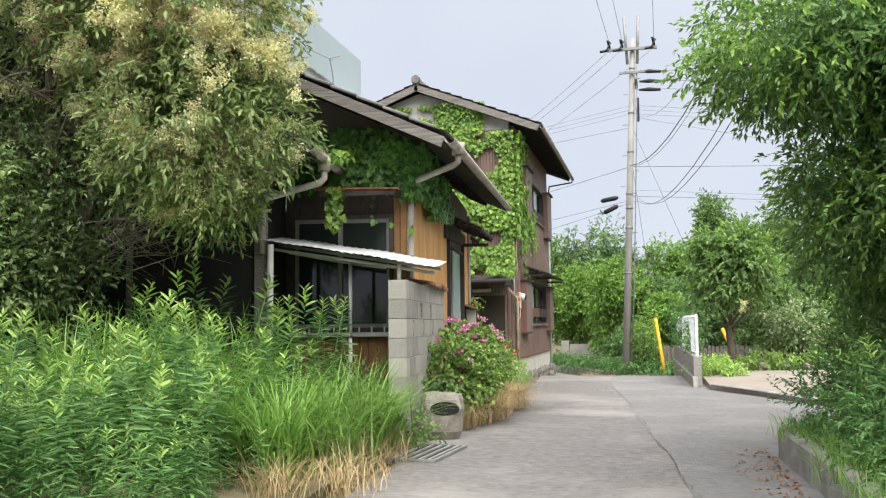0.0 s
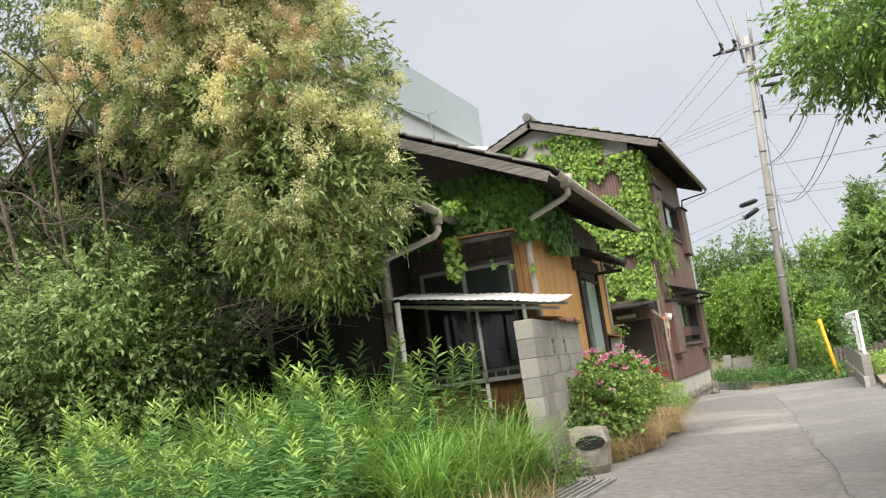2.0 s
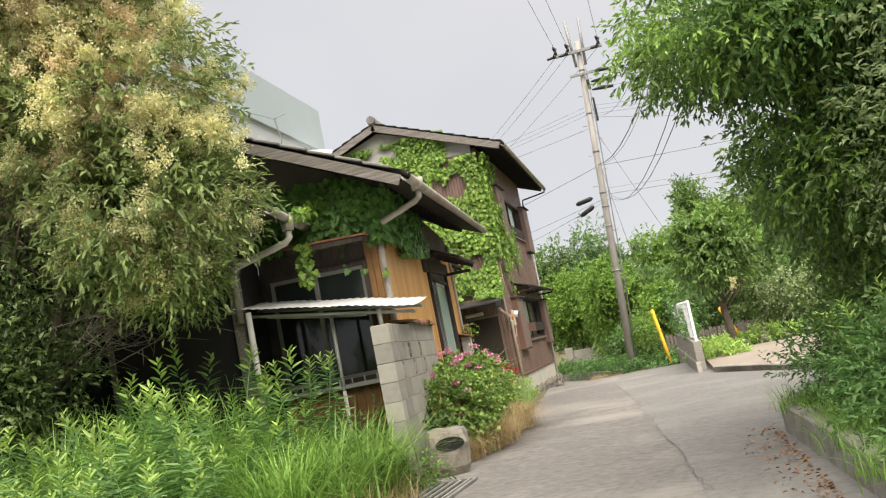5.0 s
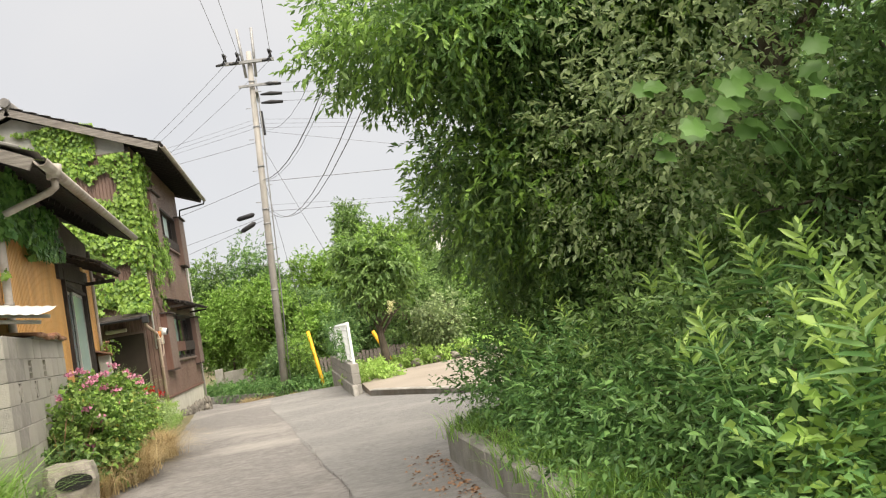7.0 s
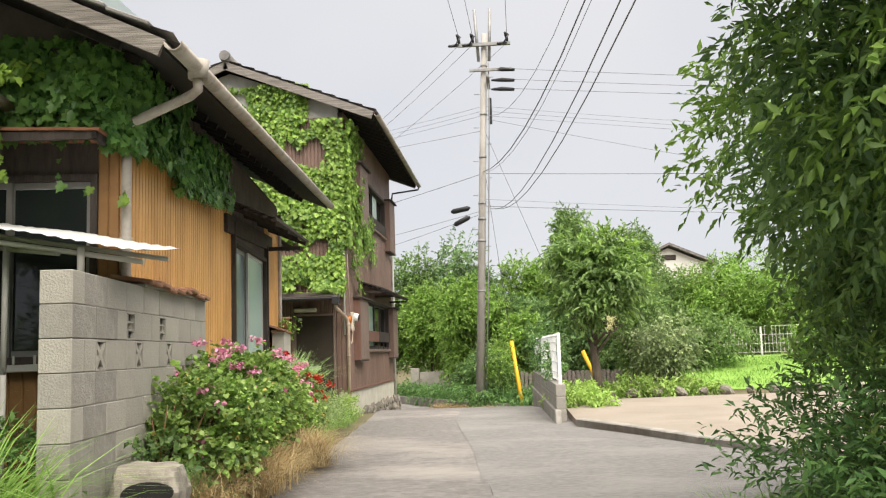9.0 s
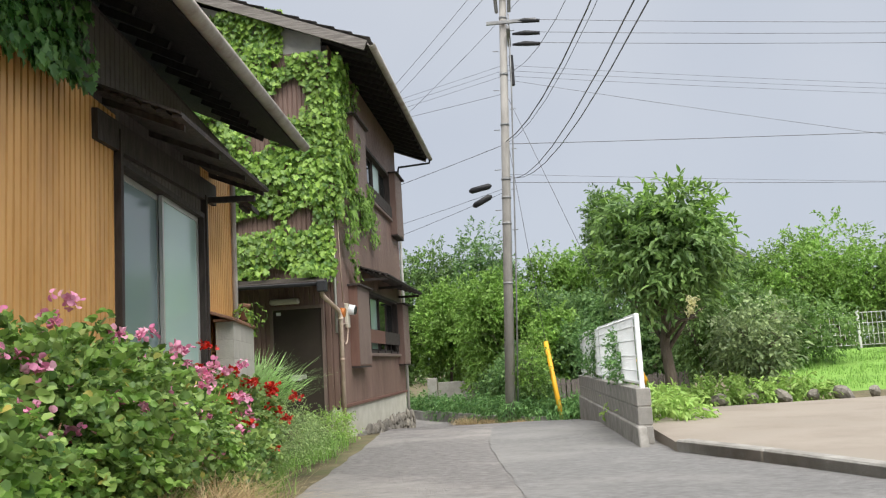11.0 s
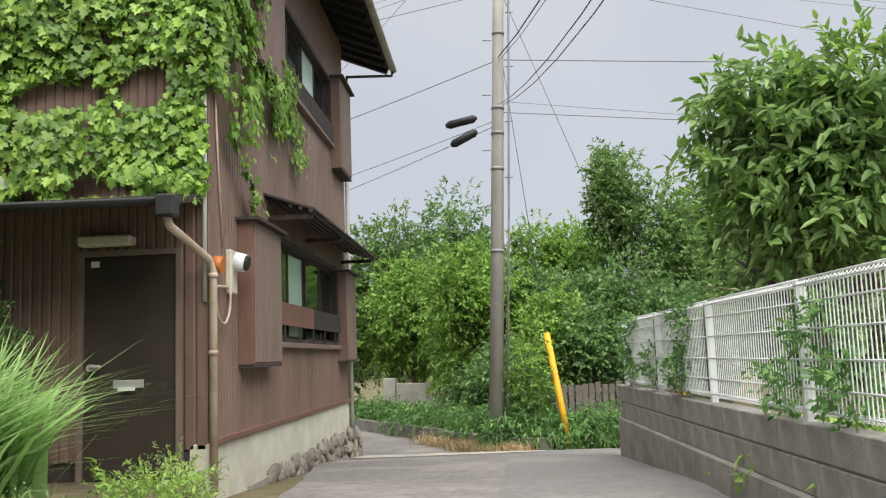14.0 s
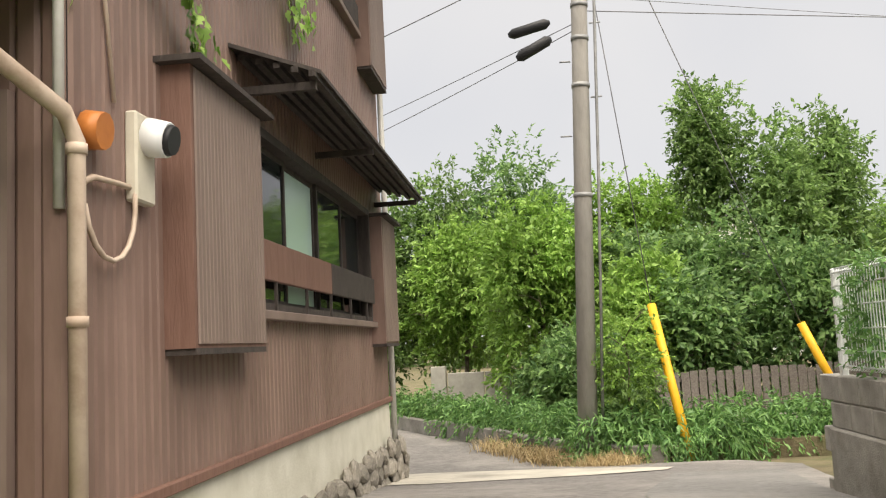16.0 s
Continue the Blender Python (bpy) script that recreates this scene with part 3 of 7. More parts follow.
part("ridge_end", rg, M["tile"], H2, "round end tile on the ridge")
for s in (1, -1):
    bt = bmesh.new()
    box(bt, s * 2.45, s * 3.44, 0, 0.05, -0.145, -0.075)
    bt_me = mesh_of(bt, "rafter", M["shadewood"])
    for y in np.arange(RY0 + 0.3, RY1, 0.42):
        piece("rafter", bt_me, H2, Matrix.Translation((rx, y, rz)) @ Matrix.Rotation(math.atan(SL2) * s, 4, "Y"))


def gutter(name, p0, p1, r, parent, material, seg=10):
    bm = bmesh.new()
    p0, p1 = Vector(p0), Vector(p1)
    d = (p1 - p0).normalized()
    side = d.cross(Vector((0, 0, 1))).normalized()
    rings = []
    for p in (p0, p1):
        rings.append([[bm.verts.new(p + (side * math.cos(a) + Vector((0, 0, 1)) * math.sin(a)) * rr) for a in np.linspace(math.pi, 2 * math.pi, seg)] for rr in (r, r - 0.008)])
    for k in range(seg - 1):
        for w in (0, 1):
            f = bm.faces.new((rings[0][w][k], rings[0][w][k + 1], rings[1][w][k + 1], rings[1][w][k]))
            f.smooth = True
        for e in (0, 1):
            bm.faces.new((rings[e][0][k], rings[e][0][k + 1], rings[e][1][k + 1], rings[e][1][k]))
    for k in (0, seg - 1):
        bm.faces.new((rings[0][0][k], rings[0][1][k], rings[1][1][k], rings[1][0][k]))
    return part(name, bm, material, parent)


gutter("gutter", (-2.17, RY0, ZE - 0.02), (-2.17, RY1, ZE - 0.06), 0.06, H2, M["gutter"])
bm = bmesh.new()
tube(bm, [(-2.17, RY1 - 0.08, ZE - 0.1), (-2.19, RY1 - 0.12, ZE - 0.2), (-2.88, YN + 0.1, ZE - 0.42), (-2.9, YN + 0.06, ZE - 0.6)], 0.025, 8)
part("downpipe", bm, M["black"], H2)
bm = bmesh.new()
tube(bm, [(-2.92, YN + 0.06, 5.9), (-2.92, YN + 0.06, 0.4)], 0.035, 8)
part("downpipe", bm, M["greypipe"], H2)
# foundation: pale concrete band and a rough stone footing below it
boxpart("foundation", (X2 - 0.16, X2 + 0.01, Y2 - 0.02, YN + 0.01, 0.3, 1.02), M["concrete_pale"], H2, 0.01, "pale rendered foundation band")
boxpart("drip_board", (X2 - 0.02, X2 + 0.05, Y2, YN + 0.02, 1.0, 1.055), M["redwood"], H2, 0.006)


def windowset(parent, y0, y1, z0, z1, rail, curtain_span):
    w = part("window", (lambda b: (frame_box(b, X2 - 0.12, X2 + 0.05, y0, y1, z0, z1, 0.06), b)[1])(bmesh.new()), M["darkwood"], parent, "dark wooden sliding window")
    n = 4
    for i in range(n):
        a, b = y0 + 0.06 + (y1 - y0 - 0.12) * i / n, y0 + 0.06 + (y1 - y0 - 0.12) * (i + 1) / n
        x = X2 - 0.05 - (0.03 if i % 2 else 0.0)
        fb = bmesh.new()
        frame_box(fb, x - 0.015, x + 0.015, a, b, z0 + 0.06, z1 - 0.06, 0.04)
        part("sash", fb, M["darkwood"], w)
        boxpart("pane", (x - 0.004, x + 0.004, a + 0.04, b - 0.04, z0 + 0.1, z1 - 0.1), M["glass_teal"] if i in curtain_span else M["glass"], w)
    # boarded rail across the lower part
    boxpart("rail", (X2 + 0.04, X2 + 0.075, y0 + 0.02, (y0 + y1) / 2, rail[0], rail[1]), M["redwood"] if rail[2] else M["darkwood"], w, 0.006)
    boxpart("rail", (X2 + 0.045, X2 + 0.08, (y0 + y1) / 2, y1 - 0.02, rail[0], rail[1]), M["darkwood"], w, 0.006)
    boxpart("sill", (X2 - 0.02, X2 + 0.09, y0 - 0.04, y1 + 0.04, z0 - 0.05, z0 + 0.01), M["brown_dull"], w, 0.006)
    for k in range(5):
        y = y0 + (y1 - y0) * (k + 0.5) / 5
        boxpart("bar", (X2 + 0.05, X2 + 0.07, y - 0.012, y + 0.012, z0, rail[0]), M["darkwood"], w)
    return w


windowset(H2, LW[0], LW[1], LW[2], LW[3], (2.08, 2.34, 1), (1,))
windowset(H2, UW[0], UW[1], UW[2], UW[3], (4.98, 5.24, 0), (2,))


def shutter_box(y0, y1, z0, z1, side):
    sb = part("shutter_box", (lambda b: (box(b, X2 + 0.012, X2 + 0.165, y0, y1, z0, z1), b)[1])(bmesh.new()), M["redwood"] if side else M["brown"], H2, "ribbed brown box for storm shutters")
    f = bmesh.new()
    corr(f, (X2 + 0.168, y0 + 0.03), (X2 + 0.168, y1 - 0.01), z0 + 0.02, z1 - 0.01, 0.05, 0.008, 0.3, (1, 0))
    part("box_front", f, M["brown_dull"], sb)
    b = bmesh.new()
    box(b, X2 + 0.0, X2 + 0.24, y0 - 0.06, y1 + 0.06, z1, z1 + 0.03)
    part("box_cap", b, M["darkwood"], sb)
    boxpart("box_foot", (X2 + 0.013, X2 + 0.17, y0 + 0.01, y1 - 0.01, z0 - 0.03, z0), M["darkwood"], sb)


shutter_box(19.22, 20.3, 1.66, 3.02, True)
shutter_box(24.52, 25.38, 1.66, 3.02, False)
shutter_box(19.55, 20.65, 4.72, 6.1, False)
shutter_box(24.3, 25.3, 4.62, 6.05, False)
# canopy over the lower window: slats, tin top, brackets
cn = part("canopy", (lambda b: b)(bmesh.new()), M["darkwood"], H2, "dark slatted wooden window canopy")
b = bmesh.new()
vs = [b.verts.new(p) for p in ((X2, 20.2, 3.48), (X2 + 0.54, 20.35, 3.31), (X2 + 0.54, 25.3, 3.31), (X2, 25.2, 3.48))]
vt = [b.verts.new(v.co - Vector((0, 0, 0.025))) for v in vs]
b.faces.new(vs)
b.faces.new(vt[::-1])
for i in range(4):
    b.faces.new((vs[i], vt[i], vt[(i + 1) % 4], vs[(i + 1) % 4]))
part("canopy_top", b, M["darkwood"], cn)
for k in range(5):
    f = (k + 0.6) / 5
    boxpart("batten", (X2 + 0.54 * f - 0.02, X2 + 0.54 * f + 0.02, 20.3, 25.18, 3.48 - 0.17 * f - 0.065, 3.48 - 0.17 * f - 0.03), M["darkwood"], cn)
for y in (20.4, 22.3, 25.0):
    boxpart("bracket", (X2, X2 + 0.5, y - 0.02, y + 0.02, 3.2, 3.25), M["darkwood"], cn)
# entrance: door, lean-to roof with gutter, lamp, letter slot
dr = part("door", (lambda b: (box(b, -4.03, -3.23, Y2 - 0.035, Y2 - 0.006, 0.74, 2.62, bev=0.008), b)[1])(bmesh.new()), M["door"], H2, "plain dark brown steel entrance door")
b = bmesh.new()
box(b, -3.77, -3.51, Y2 - 0.05, Y2 - 0.034, 1.5, 1.57, bev=0.004)
part("letter_slot", b, M["alu"], dr, "bright metal letter slot")
b = bmesh.new()
box(b, -3.72, -3.58, Y2 - 0.07, Y2 - 0.05, 1.48, 1.51)
part("paper", b, M["whitesheet"], dr)
b = bmesh.new()
tube(b, [(-3.95, Y2 - 0.035, 1.68), (-3.95, Y2 - 0.1, 1.68)], 0.03, 10)
tube(b, [(-3.95, Y2 - 0.095, 1.68), (-3.86, Y2 - 0.1, 1.69)], 0.014, 8)
part("handle", b, M["alu"], dr, "round steel handle")
b = bmesh.new()
for x0, x1, z0, z1 in ((-4.08, -4.03, 0.74, 2.67), (-3.23, -3.18, 0.74, 2.67), (-4.03, -3.23, 2.62, 2.67)):
    box(b, x0, x1, Y2 - 0.06, Y2 - 0.006, z0, z1)
part("door_frame", b, M["brown_dull"], H2)
boxpart("lamp", (-4.05, -3.58, Y2 - 0.16, Y2 - 0.02, 2.70, 2.79), M["plastic"], H2, 0.02, "unlit pale plastic strip lamp")
boxpart("nameplate", (-3.97, -3.9, Y2 - 0.045, Y2 - 0.036, 2.53, 2.58), M["whitesheet"], H2)
# added side wall, placed to keep light off the porch
boxpart("porch_wall", (-5.32, -5.22, Y2 - 0.78, Y2 - 0.02, 0.7, 2.93), M["darkwood"], H2, 0.0, "dark boarded side wall added to shade the porch")
lt = bmesh.new()
vs = [lt.verts.new(p) for p in ((-6.9, Y2, 3.14), (-3.0, Y2, 3.14), (-3.0, Y2 - 0.8, 2.98), (-6.9, Y2 - 0.8, 2.98))]
vt = [lt.verts.new(v.co - Vector((0, 0, 0.07))) for v in vs]
lt.faces.new(vs)
lt.faces.new(vt[::-1])
for i in range(4):
    lt.faces.new((vs[i], vt[i], vt[(i + 1) % 4], vs[(i + 1) % 4]))
part("porch_roof", lt, M["darkwood"], H2, "dark tin lean-to roof over the entrance")
gutter("gutter", (-6.9, Y2 - 0.84, 2.97), (-2.98, Y2 - 0.84, 2.95), 0.055, H2, M["black"])
b = bmesh.new()
box(b, -3.08, -2.94, Y2 - 0.92, Y2 - 0.76, 2.8, 2.97, bev=0.015)
part("rainhead", b, M["black"], H2)
b = bmesh.new()
tube(b, [(-3.02, Y2 - 0.84, 2.82), (-3.01, Y2 - 0.8, 2.74), (-2.93, Y2 - 0.1, 2.55), (-2.915, Y2 - 0.04, 2.45), (-2.915, Y2 - 0.04, 0.62)], 0.034, 10)
for z in (1.75, 2.4):
    tube(b, [(-2.915, Y2 - 0.04, z), (-2.915, Y2 - 0.04, z + 0.04)], 0.042, 10)
part("downpipe", b, M["palepipe"], H2, "weathered pale plastic downpipe")
b = bmesh.new()
tube(b, [(-2.99, Y2 - 0.03, 2.2), (-2.99, Y2 - 0.03, 4.25)], 0.022, 8)
part("conduit", b, M["greypipe"], H2)
# electricity meters on the siding
mt = part("meter", (lambda b: (box(b, X2 + 0.012, X2 + 0.07, 18.84, 19.03, 2.3, 2.7, bev=0.01), b)[1])(bmesh.new()), M["plastic"], H2, "cream electricity meter box with a dark round glass")
b = bmesh.new()
tube(b, [(X2 + 0.07, 18.95, 2.6), (X2 + 0.17, 18.95, 2.58)], [0.09, 0.08], 14)
part("meter_body", b, M["whitepaint"], mt)
b = bmesh.new()
tube(b, [(X2 + 0.17, 18.95, 2.58), (X2 + 0.195, 18.95, 2.575)], [0.072, 0.065], 14)
part("meter_glass", b, M["black"], mt)
b = bmesh.new()
tube(b, [(X2 + 0.02, 18.5, 2.53), (X2 + 0.1, 18.5, 2.52)], [0.08, 0.075], 12)
part("old_meter", b, M["amber"], mt, "rusty orange round meter")
b = bmesh.new()
tube(b, [(X2 + 0.03, 18.86, 2.36), (X2 + 0.05, 18.7, 2.35), (X2 + 0.05, 18.5, 2.34), (X2 + 0.05, 18.4, 2.3)], 0.014, 6)
tube(b, [(X2 + 0.05, 18.86, 2.4)] + [(X2 + 0.06, 18.62 + 0.22 * math.cos(a), 2.28 - 0.26 * math.sin(a)) for a in np.linspace(0.1, 2.9, 9)], 0.012, 6)
tube(b, [(X2 + 0.03, 18.72, 2.7), (X2 + 0.03, 18.6, 3.4), (X2 + 0.03, 18.5, 4.2)], 0.01, 6)
part("cable", b, M["palepipe"], mt)

# stone footing, piece by piece
stones = []
for k in range(4):
    b = bmesh.new()
    bmesh.ops.create_icosphere(b, subdivisions=2, radius=0.5)
    for v in b.verts:
        v.co *= 0.8 + 0.35 * noise.noise(v.co * 1.7 + Vector((k * 7, 0, 0)))
        v.co.x = max(-0.34, min(0.34, v.co.x))
    for f in b.faces:
        f.smooth = False
    stones.append(mesh_of(b, "stone", M["stone"]))
boxpart("stone_backing", (X2 + 0.0, X2 + 0.05, Y2 + 1.1, YN + 0.08, -0.2, 0.52), M["mortar"], H2)
rs = random.Random(5)
for row in range(5):
    y = Y2 + 1.0 + 0.1 * (row % 2)
    while y < YN + 0.1:
        w_ = rs.uniform(0.2, 0.42)
        z = 0.5 - 0.17 * row + rs.uniform(-0.03, 0.03)
        if z > gz(y) - 0.12 and (row or y > Y2 + 1.5):
            piece("stone", rs.choice(stones), H2, Matrix.LocRotScale((X2 + 0.055 + 0.07 * max(0, (y - 24.3)), y + w_ / 2, z), Euler((rs.uniform(-0.5, 0.5), rs.uniform(-0.15, 0.15), rs.uniform(-0.12, 0.12))), (0.13, w_ * 1.25, rs.uniform(0.22, 0.3))))
        y += w_

# cracks across the asphalt
for pts in (((0.75, 2.4), (0.62, 3.6), (0.6, 4.6), (0.42, 5.6), (0.36, 6.8), (0.22, 8.0)), ((-1.1, 3.9), (-0.6, 4.3), (0.0, 4.25), (0.5, 4.6)), ((-1.5, 7.4), (-0.9, 7.7), (-0.2, 7.6), (0.5, 7.9)), ((-1.2, 12.0), (-0.6, 12.2), (0.0, 12.1))):
    bm = bmesh.new()
    prev = None
    fine = []
    for (ax, ay), (bx, by) in zip(pts, pts[1:]):
        for k in range(8):
            f = k / 8
            fine.append((ax + (bx - ax) * f + random.uniform(-0.025, 0.025), ay + (by - ay) * f + random.uniform(-0.025, 0.025)))
    for i, (x, y) in enumerate(fine):
        d = Vector((fine[min(i + 1, len(fine) - 1)][0] - fine[max(i - 1, 0)][0], fine[min(i + 1, len(fine) - 1)][1] - fine[max(i - 1, 0)][1], 0)).normalized()
        n_ = Vector((-d.y, d.x, 0)) * random.uniform(0.0008, 0.003)
        z = gz(y) + 0.017
        cur = [bm.verts.new((x + n_.x, y + n_.y, z)), bm.verts.new((x - n_.x, y - n_.y, z))]
        if prev:
            bm.faces.new((prev[0], prev[1], cur[1], cur[0]))
        prev = cur
    tagged(part("crack", bm, M["crack"]), "thin dark crack in the asphalt lane", "crack", kind="structure")

# ---- single-storey house with orange ribbed siding ----
FH1 = pose(-2.4, 6.4, 0, 0, 0, 7.0)
H1 = thing("house", FH1, "low old house in orange ribbed siding with ivy under its eaves", "house")
TILT1 = math.atan(0.0447)
V1 = 8.3
# front wall with the sliding glass door opening
W1 = (4.3, 6.85, 0.98, 3.3)
co_, ora, orb = bmesh.new(), bmesh.new(), bmesh.new()
for v0, v1, z0, z1 in ((0.14, W1[0], 0.75, 4.35), (W1[0], W1[1], W1[3], 4.35), (W1[0], W1[1], 0.75, W1[2]), (W1[1], V1, 0.75, 4.35)):
    box(co_, -0.14, -0.004, v0, v1, z0, z1)
for v0, v1, z0, z1 in ((0.0, W1[0], 0.8, 3.62), (W1[1], V1, 0.8, 3.95)):
    corr(ora, (-0.03, v0), (-0.03, v1), z0, z1, 0.088, 0.046, 0.32, (1, 0))
# upper band, in a darker colour than the orange siding below
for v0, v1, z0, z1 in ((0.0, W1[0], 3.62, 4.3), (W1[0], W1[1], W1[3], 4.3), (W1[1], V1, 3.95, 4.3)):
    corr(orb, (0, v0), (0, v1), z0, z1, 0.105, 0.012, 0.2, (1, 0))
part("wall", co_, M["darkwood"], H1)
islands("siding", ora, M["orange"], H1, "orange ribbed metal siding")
islands("siding", orb, M["plaster"], H1, "dark brown upper siding")
# south wall with the wide window, gable plaster above
WS = (-1.43, -0.16, 1.82, 3.24)
s1, s2 = bmesh.new(), bmesh.new()
for u0, u1, z0, z1 in ((-1.5, WS[0], 0.75, 4.0), (WS[0], WS[1], 0.75, WS[2]), (WS[0], WS[1], WS[3], 4.0), (WS[1], 0.0, 0.75, 4.0)):
    box(s1, u0, u1, 0.004, 0.13, z0, z1)
corr(s2, (WS[0], 0), (WS[1], 0), 0.8, WS[2] - 0.06, 0.105, 0.012, 0.2, (0, -1))
corr(s2, (WS[1], 0), (0, 0), 0.8, 3.5, 0.105, 0.012, 0.2, (0, -1))
part("wall", s1, M["darkwood"], H1)
islands("siding", s2, M["orange_brown"], H1, "brown weathered ribbed siding")
ZE1, SL1, RU = 4.02, 0.45, -4.0
gb = bmesh.new()
pts = [(-0.02, 3.9), (-0.02, ZE1 + SL1 * 0.72 - 0.1), (RU, ZE1 + SL1 * (0.72 - RU) - 0.12), (-8.0, ZE1 + 0.2), (-8.0, 3.9)]
vs = [gb.verts.new((u, 0.0, z)) for u, z in pts]
vt = [gb.verts.new((u, 0.1, z)) for u, z in pts]
gb.faces.new(vs)
gb.faces.new(vt[::-1])
for i in range(5):
    gb.faces.new((vs[i], vs[(i + 1) % 5], vt[(i + 1) % 5], vt[i]))
part("gable", gb, M["gabledark"], H1, "dark stained plaster gable")
nb = bmesh.new()
box(nb, -8.0, -0.15, V1 - 0.12, V1, 0.7, 4.4)
box(nb, -8.0, -7.88, 0.12, V1 - 0.12, 0.7, 4.4)
part("wall", nb, M["darkwood"], H1)
TR = pose(0, 0, 0, math.degrees(TILT1), 0, -1.7)
RV0, RV1 = -0.66, 8.65
rf, ct = bmesh.new(), bmesh.new()
ru, rz1 = RU, ZE1 + SL1 * (0.58 - RU)
for s in (1, -1):
    run = 0.6 - RU
    vs = [rf.verts.new((ru + s * d, v, rz1 - SL1 * d + dz)) for v in (RV0, RV1) for d in (0, run) for dz in (-0.08, -0.005)]
    for f in ((0, 1, 3, 2), (4, 6, 7, 5), (0, 4, 5, 1), (2, 3, 7, 6), (1, 5, 7, 3), (0, 2, 6, 4)):
        rf.faces.new([vs[i] for i in f])
    for i in range(16):
        for j in range(34):
            y0, y1 = RV0 + (RV1 - RV0) * j / 34, RV0 + (RV1 - RV0) * (j + 1) / 34
            a, b = run * i / 16, run * (i + 1) / 16 + 0.05
            j_ = 0.012 * noise.noise((i * 3.1, j * 2.3, 4))
            va = [ct.verts.new((ru + s * d, y, rz1 - SL1 * d + h + j_)) for d, lift in ((a, 0.012), (b, 0.05)) for y, h in ((y0, 0.025 + lift), ((y0 + y1) / 2, lift), (y1, 0.025 + lift))]
            ct.faces.new((va[0], va[1], va[4], va[3]))
            ct.faces.new((va[1], va[2], va[5], va[4]))
    ang = math.atan(SL1) * s
    vb = bmesh.new()
    box(vb, 0, s * run / math.cos(ang), 0, 0.04, -0.12, 0.0, Matrix.Translation((ru, RV0 - 0.03, rz1)) @ Matrix.Rotation(ang, 4, "Y"))
    part("verge_board", vb, M["vergewood"], H1, "split grey verge board", TR)
    bt = bmesh.new()
    box(bt, s * (run - 0.75) / math.cos(ang), s * (run + 0.06), 0, 0.05, -0.145, -0.082)
    bt_me = mesh_of(bt, "rafter", M["shadewood"])
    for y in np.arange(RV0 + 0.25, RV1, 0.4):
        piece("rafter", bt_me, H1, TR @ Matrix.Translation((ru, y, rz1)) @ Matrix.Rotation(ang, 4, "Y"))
part("roof", rf, M["shadewood"], H1, "dark bare roof boards", TR)
part("roof_tiles", ct, M["tile"], H1, "grey weathered roof tiles", TR)
rg = bmesh.new()
tube(rg, [(ru, RV0, rz1 + 0.08), (ru, RV1, rz1 + 0.08)], 0.11, 10)
part("ridge", rg, M["tile"], H1, "", TR)
# verge tiles, one by one
b = bmesh.new()
box(b, 0, 0.31, -0.13, 0.14, -0.012, 0.02, bev=0.008)
vt_me = mesh_of(b, "verge_tile", M["tile"])
for i in range(15):
    piece("verge_tile", vt_me, H1, TR @ Matrix.Translation((ru + 0.3 * i, RV0 + 0.09, rz1 - SL1 * 0.3 * i + 0.045)) @ Matrix.Rotation(math.atan(SL1) - 0.05, 4, "Y"))
g = gutter("gutter", (0.66, RV0 - 0.06, ZE1 - 0.03), (0.66, RV1, ZE1 - 0.03), 0.065, H1, M["gutter"])
g.matrix_basis = TR
b = bmesh.new()
tube(b, [(0.66, -0.3, ZE1 - 0.0), (0.66, -0.3, ZE1 - 0.14)], [0.085, 0.07], 12)
tube(b, [(0.66, -0.3, ZE1 - 0.12), (0.66, -0.3, ZE1 - 0.22), (0.6, -0.28, ZE1 - 0.26), (0.1, -0.06, ZE1 - 0.4), (-0.05, -0.03, ZE1 - 0.42)], 0.038, 10)
part("gutter_elbow", b, M["gutter"], H1, "dusty plastic gutter elbow")
b = bmesh.new()
tube(b, [(0.05, 0.0, 3.45), (0.05, 0.0, 0.75)], 0.04, 10)
for z in (1.4, 2.7):
    tube(b, [(0.05, 0.0, z), (0.05, 0.0, z + 0.05)], 0.048, 10)
part("downpipe", b, M["gutter"], H1, "dusty pale downpipe at the corner")
b = bmesh.new()
tube(b, [(0.04, V1 - 0.02, 4.2), (0.04, V1 - 0.02, 0.75)], 0.035, 10)
part("downpipe", b, M["gutter"], H1)
# sliding glass door on the lane side
w = part("window", (lambda b: (frame_box(b, -0.12, 0.05, W1[0], W1[1], W1[2], W1[3], 0.05), b)[1])(bmesh.new()), M["darkwood"], H1, "aluminium sliding glass door with teal curtain behind")
mid = (W1[0] + W1[1]) / 2
for a, b_, x, gm in ((W1[0] + 0.05, mid + 0.03, -0.07, "glass_grey"), (mid - 0.03, W1[1] - 0.05, -0.025, "glass_teal")):
    fb = bmesh.new()
    frame_box(fb, x - 0.016, x + 0.016, a, b_, W1[2] + 0.05, W1[3] - 0.05, 0.045)
    part("sash", fb, M["alu"], w)
    boxpart("pane", (x - 0.004, x + 0.004, a + 0.045, b_ - 0.045, W1[2] + 0.095, W1[3] - 0.095), M[gm], w)
boxpart("sill", (-0.02, 0.14, W1[0] - 0.05, W1[1] + 0.05, W1[2] - 0.05, W1[2]), M["greywood"], w, 0.008)
for v in (W1[0] - 0.06, W1[1]):
    boxpart("jamb", (0.0, 0.07, v, v + 0.06, W1[2], 3.5), M["darkwood"], w)
# canopy over it
TC = pose(0, 0, 0, math.degrees(TILT1), 0, 0)
cn = part("canopy", bmesh.new(), M["darkwood"], H1, "sagging dark slatted wooden canopy")


